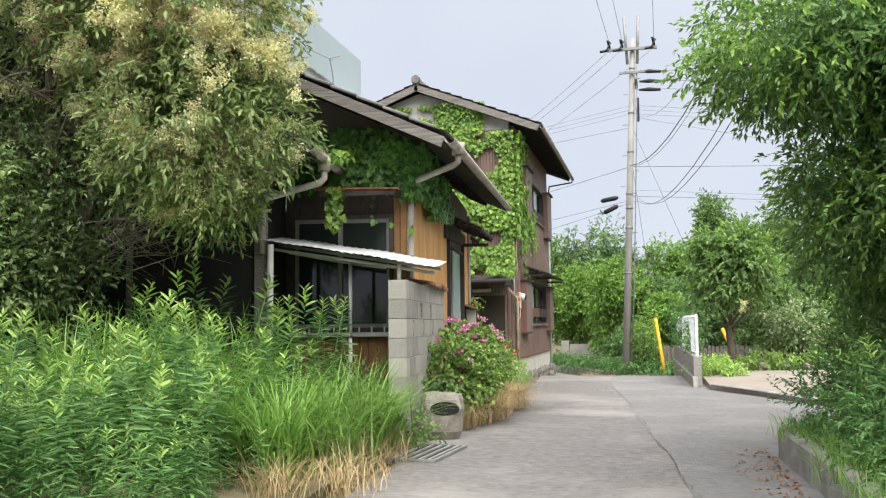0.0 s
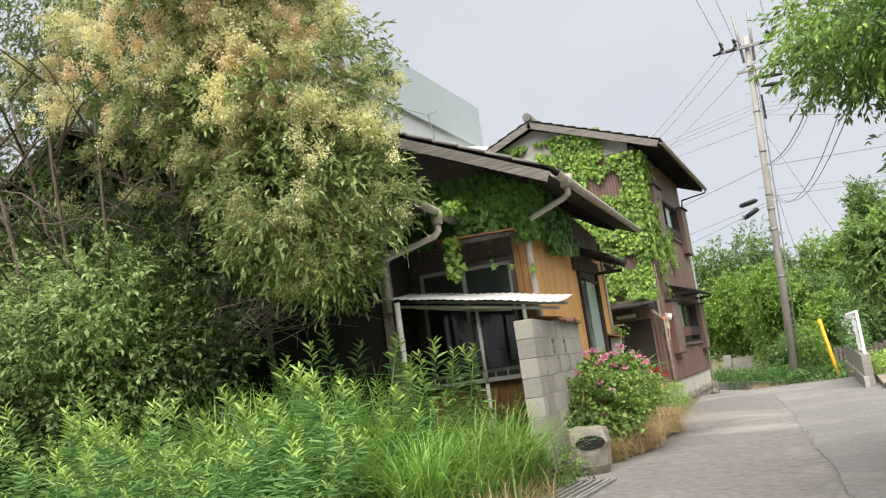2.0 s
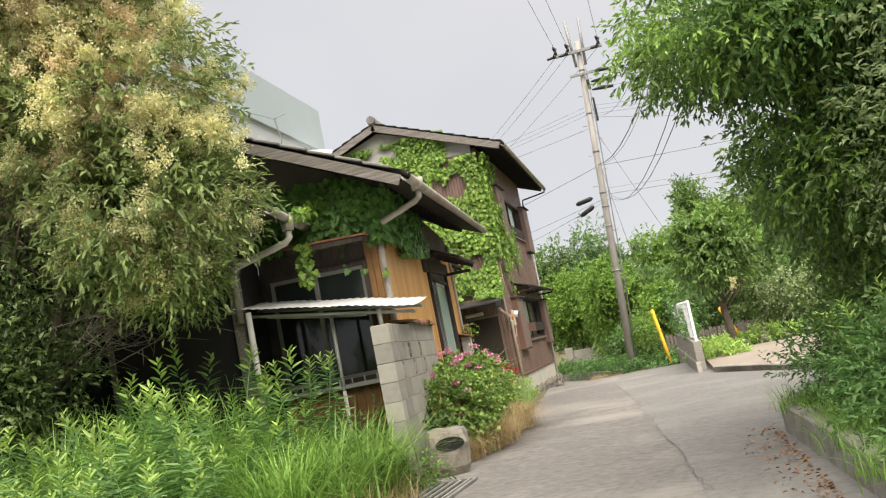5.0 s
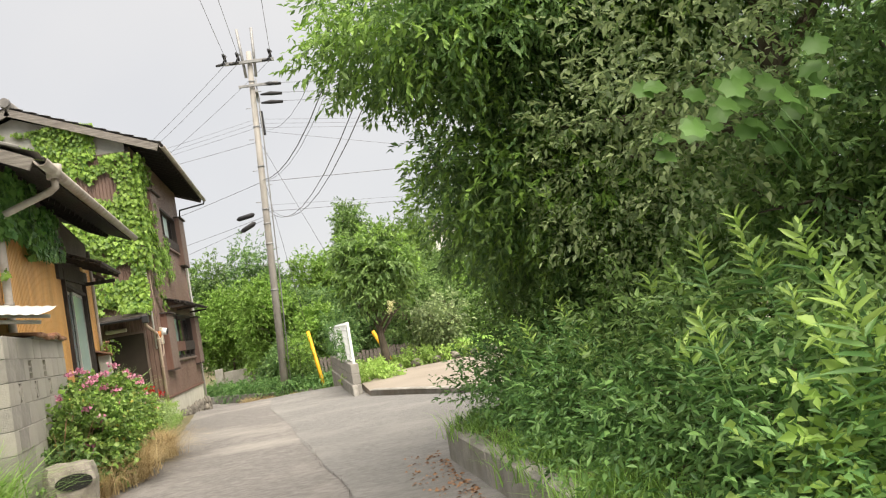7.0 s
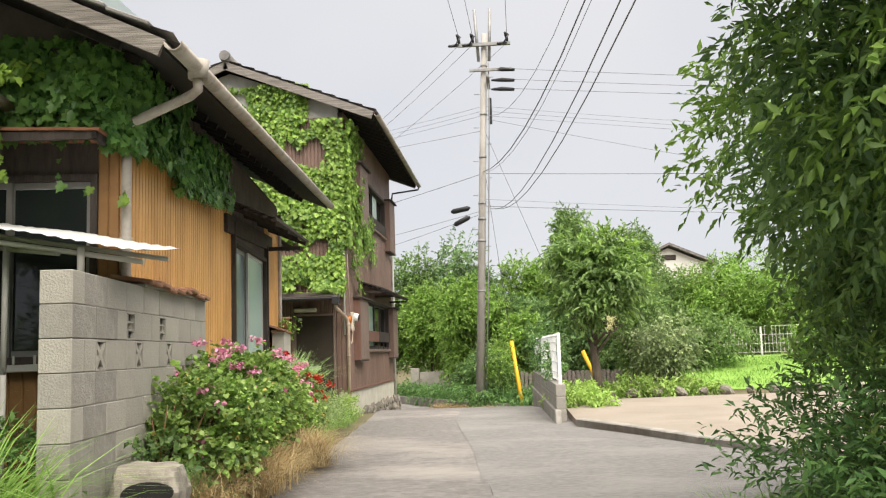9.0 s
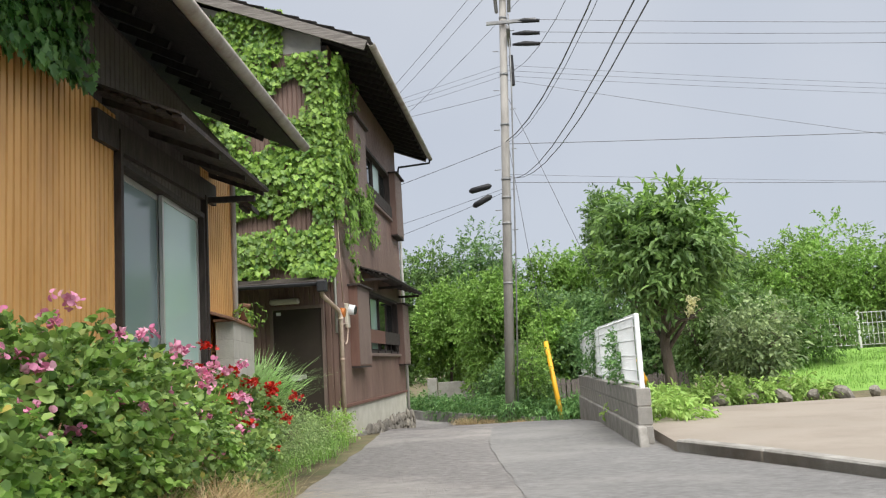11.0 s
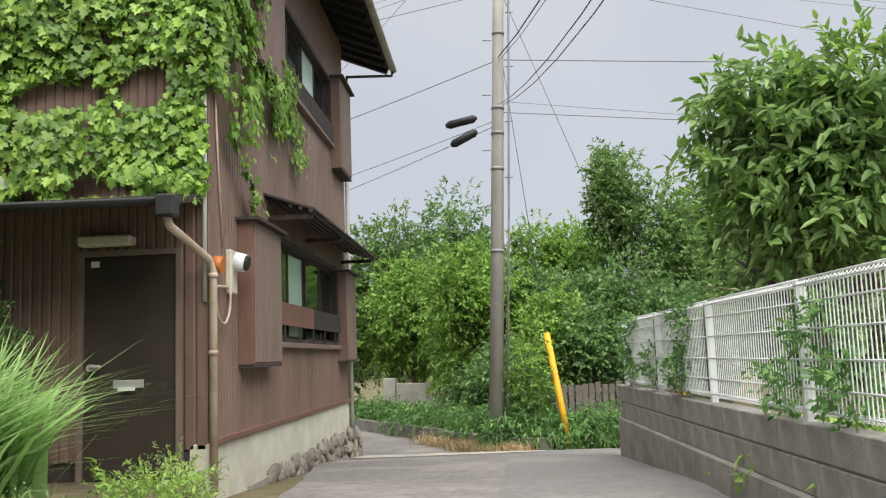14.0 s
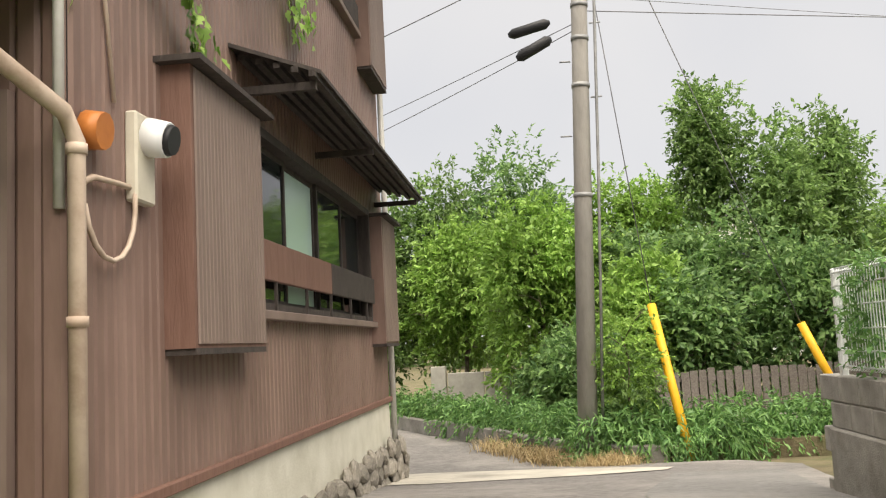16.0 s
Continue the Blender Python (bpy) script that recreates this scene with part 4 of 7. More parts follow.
def tilted(bm, u0, z0, u1, z1, v0, v1, th):
    vs = [bm.verts.new(p) for p in ((u0, v0, z0), (u1, v0, z1), (u1, v1, z1), (u0, v1, z0))]
    vt = [bm.verts.new(v.co - Vector((0, 0, th))) for v in vs]
    bm.faces.new(vs)
    bm.faces.new(vt[::-1])
    for i in range(4):
        bm.faces.new((vs[i], vt[i], vt[(i + 1) % 4], vs[(i + 1) % 4]))


b = bmesh.new()
tilted(b, 0.0, 3.56, 0.64, 3.3, 3.95, 7.5, 0.02)
part("canopy_top", b, M["darkwood"], cn, "", TC)
for k in range(6):
    f = (k + 0.7) / 6
    b = bmesh.new()
    box(b, 0.64 * f - 0.04, 0.64 * f + 0.03, 3.97, 7.48, -0.05, -0.025, Matrix.Translation((0, 0, 3.56 - 0.26 * f)))
    part("batten", b, M["darkwood"], cn, "", TC)
for v in (4.2, 5.3, 6.4, 7.4):
    b = bmesh.new()
    tilted(b, 0.0, 3.5, 0.6, 3.26, v - 0.025, v + 0.025, 0.05)
    part("rafter", b, M["darkwood"], cn, "", TC)
boxpart("bracket", (0.0, 0.55, 7.1, 7.17, 3.12, 3.18), M["darkwood"], cn, m=TC)
boxpart("plate", (0.01, 0.06, 3.95, 7.5, 3.14, 3.36), M["darkwood"], cn, m=TC)
b = bmesh.new()
tilted(b, -0.5, 4.16, 0.26, 3.66, 8.32, 8.8, 0.06)
for k in range(3):
    box(b, -0.42 + 0.26 * k, -0.37 + 0.26 * k, 8.34, 8.78, 3.97 - 0.17 * k, 4.03 - 0.17 * k)
part("rear_hood", b, M["darkwood"], H1, "small dark boarded hood at the rear corner")
# window in the south wall
w = part("window", (lambda b: (ring(b, -0.03, 0.1, WS[0], WS[1], WS[2], WS[3], 0.05, "y"), b)[1])(bmesh.new()), M["darkwood"], H1, "dark window with grey aluminium sashes")
for i, (a, c) in enumerate(((WS[0] + 0.05, -0.80), (-0.84, WS[1] - 0.05))):
    y = 0.01 + 0.035 * i
    fb = bmesh.new()
    ring(fb, y - 0.015, y + 0.015, a, c, WS[2] + 0.05, WS[3] - 0.05, 0.045, "y")
    part("sash", fb, M["alu_dull"], w)
    boxpart("pane", (a + 0.045, c - 0.045, y - 0.004, y + 0.004, WS[2] + 0.1, WS[3] - 0.1), M["glass"], w)
boxpart("sill", (WS[0] - 0.03, WS[1] + 0.03, -0.13, 0.0, WS[2] - 0.06, WS[2] - 0.005), M["alu"], w, 0.006)
b = bmesh.new()
for k in range(8):
    u = WS[0] + 0.1 + (WS[1] - WS[0] - 0.2) * k / 7
    box(b, u - 0.008, u + 0.008, -0.115, -0.1, WS[2] - 0.005, WS[2] + 0.06)
islands("rail", b, M["alu"], w)
b = bmesh.new()
tilted(b, -1.05, 3.52, -0.02, 3.5, -0.42, -0.0, 0.02)
part("window_hood", b, M["rust"], H1, "rusty red tin window hood")
b = bmesh.new()
box(b, -1.03, -0.04, -0.4, -0.36, 3.42, 3.48)
box(b, -1.03, -0.99, -0.4, 0.0, 3.42, 3.48)
box(b, -0.08, -0.04, -0.4, 0.0, 3.42, 3.48)
part("hood_frame", b, M["darkwood"], H1)

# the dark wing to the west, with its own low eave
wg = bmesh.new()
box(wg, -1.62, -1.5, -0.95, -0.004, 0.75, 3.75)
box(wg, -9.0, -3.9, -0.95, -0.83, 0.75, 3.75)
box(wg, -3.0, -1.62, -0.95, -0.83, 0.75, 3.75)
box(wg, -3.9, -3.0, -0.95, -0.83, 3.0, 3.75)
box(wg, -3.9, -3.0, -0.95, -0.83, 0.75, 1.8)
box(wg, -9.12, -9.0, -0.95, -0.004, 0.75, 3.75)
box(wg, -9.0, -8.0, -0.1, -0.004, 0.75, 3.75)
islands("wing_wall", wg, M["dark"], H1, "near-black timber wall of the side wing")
w = part("window", (lambda b: (ring(b, -0.97, -0.85, -3.9, -3.0, 1.8, 3.0, 0.07, "y"), b)[1])(bmesh.new()), M["greywood"], H1, "dark window with a grey wooden frame")
boxpart("pane", (-3.84, -3.06, -0.93, -0.92, 1.86, 2.92), M["glass"], w)
boxpart("corner_post", (-1.56, -1.44, -1.01, -0.89, 0.75, 3.72), M["greywood"], H1, 0.008)
b = bmesh.new()
tilted(b, -5.2, 5.6, -0.83, 3.82, -1.5, 0.0, 0.07)
part("wing_roof", b, M["darkwood"], H1, "dark boarded eave of the side wing")
b = bmesh.new()
tilted(b, -9.2, 4.0, -5.2, 5.6, -1.5, 0.0, 0.07)
part("wing_roof", b, M["darkwood"], H1)
b = bmesh.new()
for i in range(16):
    f = i / 16
    box(b, 0, 0.29, -0.08, 0.14, 0.0, 0.03, Matrix.Translation((-5.2 + 4.37 * f, -1.48, 5.62 - 1.78 * f)) @ Matrix.Rotation(0.387, 4, "Y"))
islands("verge_tile", b, M["tile"], H1)
gutter("gutter", (-0.78, -1.55, 3.79), (-0.78, -0.02, 3.75), 0.06, H1, M["gutter"])
b = bmesh.new()
tube(b, [(-0.78, -0.95, 3.76), (-0.78, -0.95, 3.62)], [0.08, 0.066], 12)
tube(b, [(-0.78, -0.95, 3.64), (-0.78, -0.95, 3.54), (-0.83, -0.95, 3.49), (-1.4, -1.0, 3.33), (-1.46, -1.03, 3.25), (-1.46, -1.03, 2.7)], 0.038, 10)
part("gutter_elbow", b, M["gutter"], H1, "pale gutter elbow and downpipe")

# ---- white plastic awning on pipes ----
aw = thing("awning", FH1, "small white corrugated plastic awning on thin pipes", "awning")
b = bmesh.new()
n, mrow = 44, 6
grid = []
for i in range(n + 1):
    u = -1.52 + 2.02 * i / n
    row = []
    for j in range(mrow + 1):
        v = -1.08 + 0.98 * j / mrow - 0.12 * noise.noise((u * 3, 0, 5)) * (j == 0)
        row.append(b.verts.new((u, v, 2.86 - 0.335 * i / n * 1.0 + 0.005 * math.cos(i * math.pi) + 0.12 * j / mrow + 0.03 * noise.noise((u * 1.5, v, 2)))))
    grid.append(row)
for i in range(n):
    for j in range(mrow):
        b.faces.new((grid[i][j], grid[i + 1][j], grid[i + 1][j + 1], grid[i][j + 1])).smooth = True
part("sheet", b, M["whitesheet"], aw)
for pts, r in (([(-1.36, -1.05, 0.74), (-1.36, -1.05, 2.8)], 0.035), ([(-0.55, -0.65, 1.75), (-0.55, -0.65, 2.62)], 0.022), ([(-0.55, -0.65, 2.6), (-0.1, -0.9, 2.53)], 0.016), ([(-0.55, -0.65, 2.6), (-1.2, -0.9, 2.72)], 0.016),
               ([(-1.5, -0.9, 2.78), (0.45, -0.9, 2.46)], 0.018), ([(-1.5, -0.3, 2.86), (0.45, -0.3, 2.54)], 0.018), ([(0.06, -0.95, 2.36), (0.06, -0.95, 2.56)], 0.025), ([(-0.55, -0.65, 0.74), (-0.55, -0.65, 1.8)], 0.022)):
    b = bmesh.new()
    tube(b, pts, r, 8)
    part("pipe", b, M["greypipe"], aw)

# ---- garden wall of concrete blocks ----
bl = bmesh.new()
box(bl, 0.001, 0.399, -0.095, 0.095, 0.002, 0.198, bev=0.004)
block_me = mesh_of(bl, "block", M["block"])
bl = bmesh.new()
box(bl, 0.001, 0.399, -0.095, 0.095, 0.002, 0.198, bev=0.004)
block_pale_me = mesh_of(bl, "block", M["block_pale"])
hl = bmesh.new()
box(hl, 0.001, 0.199, -0.095, 0.095, 0.002, 0.198, bev=0.004)
half_me = mesh_of(hl, "block", M["block_pale"])


def pierced(kind):
    """A half block pierced with either slots or a four-petal hole."""
    b = bmesh.new()
    for x0, x1, z0, z1 in ((0.001, 0.016, 0.002, 0.198), (0.184, 0.199, 0.002, 0.198), (0.016, 0.184, 0.002, 0.016), (0.016, 0.184, 0.184, 0.198)):
        box(b, x0, x1, -0.094, 0.094, z0, z1)
    if kind == "slot":
        for z in (0.064, 0.12):
            box(b, 0.016, 0.184, -0.085, 0.085, z, z + 0.014)
        for x, z0, z1 in ((0.06, 0.016, 0.064), (0.13, 0.078, 0.12), (0.06, 0.134, 0.184)):
            box(b, x, x + 0.012, -0.083, 0.083, z0, z1)
    else:
        for a in (45, 135):
            box(b, -0.115, 0.115, -0.09, 0.09, -0.017, 0.017, Matrix.Translation((0.1, 0, 0.1)) @ Matrix.Rotation(radians(a), 4, "Y"))
        for x, z in ((0.03, 0.03), (0.17, 0.03), (0.03, 0.17), (0.17, 0.17)):
            box(b, x - 0.022, x + 0.022, -0.089, 0.089, z - 0.022, z + 0.022)
        tube(b, [(0.1, -0.091, 0.1), (0.1, 0.091, 0.1)], 0.03, 8)
    return mesh_of(b, "pierced_block", M["block_pale"])


slot_me, petal_me = pierced("slot"), pierced("petal")
cream_me, cream_half_me = block_pale_me.copy(), half_me.copy()
for me_ in (cream_me, cream_half_me):
    me_.materials[0] = M["block_cream"]
BW = Matrix.Translation((-2.07, 4.87, 0.76)) @ Matrix.Rotation(math.atan2(3.29, -0.4), 4, "Z")
bw = thing("block_wall", BW, "grey concrete block garden wall with pierced ornamental blocks", "wall")
core = bmesh.new()
box(core, 0.01, 3.3, -0.091, 0.091, 0.0, 1.0)
box(core, 0.01, 3.3, -0.091, 0.091, 1.4, 1.59)
part("mortar", core, M["mortar"], bw)
# solid near-black core paints the shade inside the pierced holes
boxpart("hollow", (0.01, 3.3, -0.06, 0.06, 1.0, 1.4), M["dark"], bw)
rs = random.Random(3)
for c in range(8):
    off = 0.2 if c % 2 else 0.0
    z = c * 0.2
    x = 0.0
    special = {1.0: slot_me, 1.8: slot_me} if c == 6 else ({0.4: petal_me, 1.2: petal_me, 2.0: petal_me} if c == 5 else {})
    while x < 3.3:
        key = round(x, 1)
        w_ = 0.2
        if key in special:
            piece("pierced_block", special[key], bw, Matrix.Translation((x, 0, z)) )
        elif round(x + 0.2, 1) in special or (x == 0 and off) or x > 3.05:
            piece("block", half_me, bw, Matrix.Translation((x, 0, z)))
        else:
            piece("block", block_me if (x < 0.5 or c < 2) else block_pale_me, bw, Matrix.Translation((x, rs.uniform(-0.003, 0.003), z)))
            w_ = 0.4
        x += w_
tl = bmesh.new()
box(tl, -0.13, 0.13, -0.17, 0.15, -0.015, 0.02, bev=0.008)
tl_me = mesh_of(tl, "cap_tile", M["rusttile"])
for i in range(8):
    piece("cap_tile", tl_me, bw, Matrix.Translation((1.5 + 0.235 * i, 0.0, 1.635 + 0.02 * rs.random())) @ Euler((rs.uniform(-0.1, 0.1) + 0.12, 0.06, rs.uniform(-0.08, 0.08))).to_matrix().to_4x4())
b = bmesh.new()
box(b, 1.35, 3.35, -0.12, 0.12, 1.592, 1.615)
part("tile_bed", b, M["mortar"], bw)

# block wall along the foot of the siding past the glass door
b2 = thing("block_wall", Matrix.Translation((-3.08, 13.42, 0.62)) @ Matrix.Rotation(math.atan2(1.79, -0.36), 4, "Z"), "low pale concrete block wall with a tiled cap below the siding", "wall")
for c in range(8):
    x = 0.0
    while x < 1.75:
        half = (c % 2 and x == 0) or x > 1.5
        piece("block", cream_half_me if half else cream_me, b2, Matrix.Translation((x, 0, c * 0.195)))
        x += 0.2 if half else 0.4
b = bmesh.new()
box(b, 0.01, 1.78, -0.091, 0.091, -0.2, 1.55)
part("mortar", b, M["mortar"], b2)
for k in range(8):
    piece("cap_tile", tl_me, b2, Matrix.Translation((-0.02 + 0.235 * k, 0.03, 1.62)) @ Euler((0.32, 0.0, 0.03 * (k % 3))).to_matrix().to_4x4())
b = bmesh.new()
box(b, -0.1, 1.8, -0.1, 0.1, 1.56, 1.585)
part("tile_bed", b, M["rust"], b2)
b = bmesh.new()
box(b, 0.0, 0.9, -0.09, 0.09, -0.006, 0.006, Matrix.Translation((-5.1, 17.85, 3.76)) @ Euler((0.5, 0.78, -0.05)).to_matrix().to_4x4())
part("loose_sheet", b, M["alu_dull"], H2, "loose white plastic sheet leaning on the porch roof")
pot = thing("flower_pot", pose(-3.36, 14.8, 2.275), "small dusty clay flower pot with trailing leaves on the wall", "flower pot")
b = bmesh.new()
tube(b, [(0, 0, 0), (0, 0, 0.15), (0, 0, 0.151), (0, 0, 0.19)], [0.075, 0.1, 0.115, 0.115], 14)
part("pot", b, M["rusttile"], pot)
V, F = sprays((0.02, 0.05, 0.16), (0.16, 0.22, 0.2), 40, 7, 0.2, 0.06, 0.04, 0.2, 0.5)
cloud("leaves", V, F, M["leaf_ivy"], pot, "stuff")
# bent wires standing on the verge
for u, h in ((-1.75, 0.32), (-0.75, 0.3)):
    b = bmesh.new()
    z = ZE1 + SL1 * (0.72 - u)
    tube(b, [(u, RV0 - 0.06, z - 0.12), (u + 0.02, RV0 - 0.06, z + 0.05), (u - 0.03, RV0 - 0.04, z + h), (u + 0.1, RV0 - 0.02, z + h + 0.04)], 0.009, 6)
    part("wire_hook", b, M["metalgrey"], H1)
b = bmesh.new()
tube(b, [(-2.1, RV0 - 0.04, ZE1 + SL1 * 2.82 + 0.2), (-1.7, RV0 - 0.04, ZE1 + SL1 * 2.47 + 0.32), (-0.75, RV0 - 0.04, ZE1 + SL1 * 1.47 + 0.28)], 0.004, 5)
part("barbed_wire", b, M["metalgrey"], H1)

# ---- concrete block wall with a white mesh fence along the lane ----
FA, FB = Vector((1.25, 14.25, 0)), Vector((1.06, 22.3, 0))
fd = (FB - FA).normalized()
FM = Matrix.Translation((FA.x, FA.y, 0)) @ Matrix.Rotation(math.atan2(fd.y, fd.x), 4, "Z")
fw = thing("fence_wall", FM, "grey stained concrete block wall beside the lane", "wall")
b = bmesh.new()
box(b, -0.05, 8.1, -0.065, 0.065, -0.6, 1.2)
part("mortar", b, M["mortar"], fw)
fb_ = bmesh.new()
box(fb_, 0.005, 0.395, -0.078, 0.078, 0.005, 0.195, bev=0.008)
fblock = mesh_of(fb_, "block", M["block"])
fb_ = bmesh.new()
box(fb_, 0.005, 0.195, -0.078, 0.078, 0.005, 0.195, bev=0.008)
fhalf = mesh_of(fb_, "block", M["block"])
for c in range(6):
    z = 1.235 - 0.2 * (c + 1)
    x = -0.06
    if c % 2:
        piece("block", fhalf, fw, Matrix.Translation((x, 0, z)))
        x += 0.2
    while x < 8.0:
        if z + 0.2 > gz(14.25 + x) - 0.1:
            piece("block", fblock, fw, Matrix.Translation((x, 0, z)))
        x += 0.4
b = bmesh.new()
box(b, -0.55, 8.12, 0.0, 0.10, -0.6, 0.0, Matrix.Translation((0, 0.015, 0.84)), bev=0.015)
vs = [v for v in b.verts if v.co.x < -0.3 and v.co.z > 0.7]
for v in vs:
    v.co.x += 0.32
part("footing", b, M["block"], fw, "stained concrete footing")
fence = thing("mesh_fence", FM, "white welded-wire mesh fence on the block wall", "fence")
for i in range(5):
    b = bmesh.new()
    box(b, 2.0 * i - 0.025 + 0.02 * (i == 0), 2.0 * i + 0.03 + 0.02 * (i == 0), -0.03, 0.025, 1.22, 2.04, bev=0.008)
    part("post", b, M["whitepaint"], fence)
for i in range(4):
    b = bmesh.new()
    for k in range(1, 40):
        x = 2.0 * i + 0.05 * k
        pts = [(x, 0.035, 1.3), (x, 0.035, 2.0)]
        tube(b, pts, 0.0042, 4, False)
        tube(b, [(x, 0.035, 2.0), (x, 0.0, 2.035), (x, -0.02, 2.0)], 0.004, 4, False)
        tube(b, [(x, 0.035, 1.3), (x, 0.0, 1.27), (x, -0.02, 1.3)], 0.004, 4, False)
    tagged(part("panel", b, M["whitepaint"], fence), kind="stuff")
    for z, y in ((1.3, 0.035), (1.42, 0.035), (1.58, 0.035), (1.75, 0.035), (1.9, 0.035), (2.0, 0.035), (2.0, -0.02), (1.3, -0.02), (2.035, 0.005)):
        b = bmesh.new()
        tube(b, [(2.0 * i, y, z), (2.0 * i + 2.0, y, z)], 0.006 if z < 2.03 else 0.008, 5)
        part("wire", b, M["whitepaint"], fence)

# ---- utility pole with its wires ----
PB, PT = Vector((-0.62, 27.9, -0.4)), Vector((-0.04, 27.8, 12.0))


def at(f):
    return PB + (PT - PB) * f


def atz(z):
    return at((z - PB.z) / (PT.z - PB.z))


up = thing("utility_pole", pose(0, 0, 0), "grey concrete utility pole with crossarm and insulators", "utility pole")
b = bmesh.new()
tube(b, [PB, at(0.5), PT], [0.142, 0.118, 0.094], 14)
part("shaft", b, M["pole"], up)
for dx in (-0.17, 0.17):
    b = bmesh.new()
    tube(b, [atz(11.1) + Vector((dx, 0, 0)), atz(11.1) + Vector((dx * 1.5, 0, 1.75))], 0.05, 8)
    part("top_pipe", b, M["metalgrey"], up)
b = bmesh.new()
c = atz(11.6)
box(b, -0.85, 0.85, -0.05, 0.05, -0.05, 0.05, Matrix.Translation(c + Vector((0, -0.16, 0))))
part("crossarm", b, M["metalgrey"], up)
b = bmesh.new()
box(b, -0.45, 0.9, -0.04, 0.04, -0.04, 0.04, Matrix.Translation(atz(10.75) + Vector((0, -0.16, 0))))
box(b, -0.05, 0.05, -0.7, 0.7, -0.04, 0.04, Matrix.Translation(atz(10.4) + Vector((0.15, 0, 0))))
part("crossarm", b, M["metalgrey"], up)
for dx in (-0.8, -0.35, 0.75):
    b = bmesh.new()
    p = c + Vector((dx, -0.16, 0))
    tube(b, [p, p + Vector((0, 0, 0.12)), p + Vector((-0.05, -0.1, 0.32)), p + Vector((0.05, -0.25, 0.2)), p + Vector((-0.12, -0.3, -0.1))], [0.03, 0.05, 0.05, 0.03, 0.02], 6)
    tube(b, [p + Vector((-0.05, -0.1, -0.02)), p + Vector((-0.3, -0.45, -0.16))], [0.055, 0.04], 8)
    part("insulator", b, M["black"], up)
for z in (10.75, 10.4, 10.1):
    b = bmesh.new()
    p = atz(z) + Vector((0.25, -0.15, 0))
    tube(b, [p, p + Vector((0.35, 0, 0.0)), p + Vector((0.75, 0, -0.04))], [0.03, 0.075, 0.05], 8)
    part("insulator", b, M["black"], up)
for z, w_ in ((10.9, 0.2), (9.3, 0.15), (7.9, 0.19), (6.4, 0.21), (5.9, 0.2), (5.2, 0.2), (3.6, 0.2)):
    b = bmesh.new()
    tube(b, [atz(z), atz(z + 0.06)], 0.156 - 0.004 * z, 12)
    part("band", b, M["metalgrey"], up)
b = bmesh.new()
box(b, 0.18, 0.3, -0.1, 0.05, 0, 0.85, Matrix.Translation(atz(9.0)), bev=0.02)
part("switch_box", b, M["black"], up)
b = bmesh.new()
tube(b, [atz(11) + Vector((0.15, -0.1, 0)), atz(9) + Vector((0.2, -0.12, 0)), atz(4) + Vector((0.22, -0.1, 0)), atz(0.5) + Vector((0.2, -0.12, 0))], 0.022, 6)
part("conduit", b, M["metalgrey"], up)
for k in range(12):
    z = 4.5 + 0.55 * k
    b = bmesh.new()
    s = 1 if k % 2 else -1
    tube(b, [atz(z) + Vector((s * 0.14, 0, 0)), atz(z) + Vector((s * 0.3, -0.02, 0))], 0.012, 5)
    part("step_bolt", b, M["metalgrey"], up)


def wire(p0, p1, sag, r=0.014):
    bm = bmesh.new()
    p0, p1 = Vector(p0), Vector(p1)
    r *= 0.5
    tube(bm, [p0.lerp(p1, i / 16) - Vector((0, 0, sag * 4 * (i / 16) * (1 - i / 16))) for i in range(17)], r, 5, False)
    return bm


def cable(p0, p1, sag, r=0.014, label="thin dark overhead wire between poles"):
    ob = part("overhead_wire", wire(p0, p1, sag, r), M["wire"])
    return tagged(ob, label, "wire", "wires at the utility pole", "structure")


for dx in (-0.8, -0.35, 0.75):
    cable(c + Vector((dx, -0.5, -0.1)), (-14 + dx, 52, 10.5), 0.6)
    cable(c + Vector((dx, -0.25, 0.25)), (-0.6 + dx * 1.4, -12, 11.5), 0.6, 0.016)
for z in (10.75, 10.4, 10.1):
    cable(atz(z) + Vector((0.9, -0.15, 0)), (45, 34 + z - 10, z - 0.3), 0.5, 0.016)
for z in (9.6, 9.45, 9.3):
    cable(atz(z), (45, 40, z - 0.8), 0.5, 0.01)
    cable(atz(z), (-30, 44, z - 0.3), 0.4, 0.01)
cable(atz(8.8), (-24, 33, 7.2), 0.2, 0.014)
cable(atz(7.4), (45, 33, 7.3), 0.3, 0.02)
cable(atz(6.35), (45, 36, 5.4), 0.3, 0.016)
cable(atz(6.57), (45, 42, 6.0), 0.3, 0.01)
cable(atz(9.2), (30, 30, 3.4), 0.3, 0.012)
# twisted bundle, pair of service wires and a thin wire running back over the lane
cable(atz(7.45), (4.59, -6, 13.55), 3.05, 0.026, "thick twisted overhead cable bundle")
cable(atz(7.42) + Vector((0.05, 0, 0)), (4.66, -6, 13.5), 3.1, 0.012)
for dx in (0.0, 0.12):
    cable(atz(6.5) + Vector((dx, 0, 0)), (2.57 + dx, -6, 6.4), 2.06, 0.014)
cable(atz(9.38), (4.15, -6, 13.74), 3.99, 0.012)
cable(atz(7.4), (-15, 36, 5.7), 0.25, 0.018)
cable(atz(6.2), (-15, 42, 5.8), 0.25, 0.014)
cable(atz(6.1), (-15, 40, 4.4), 0.3, 0.014)
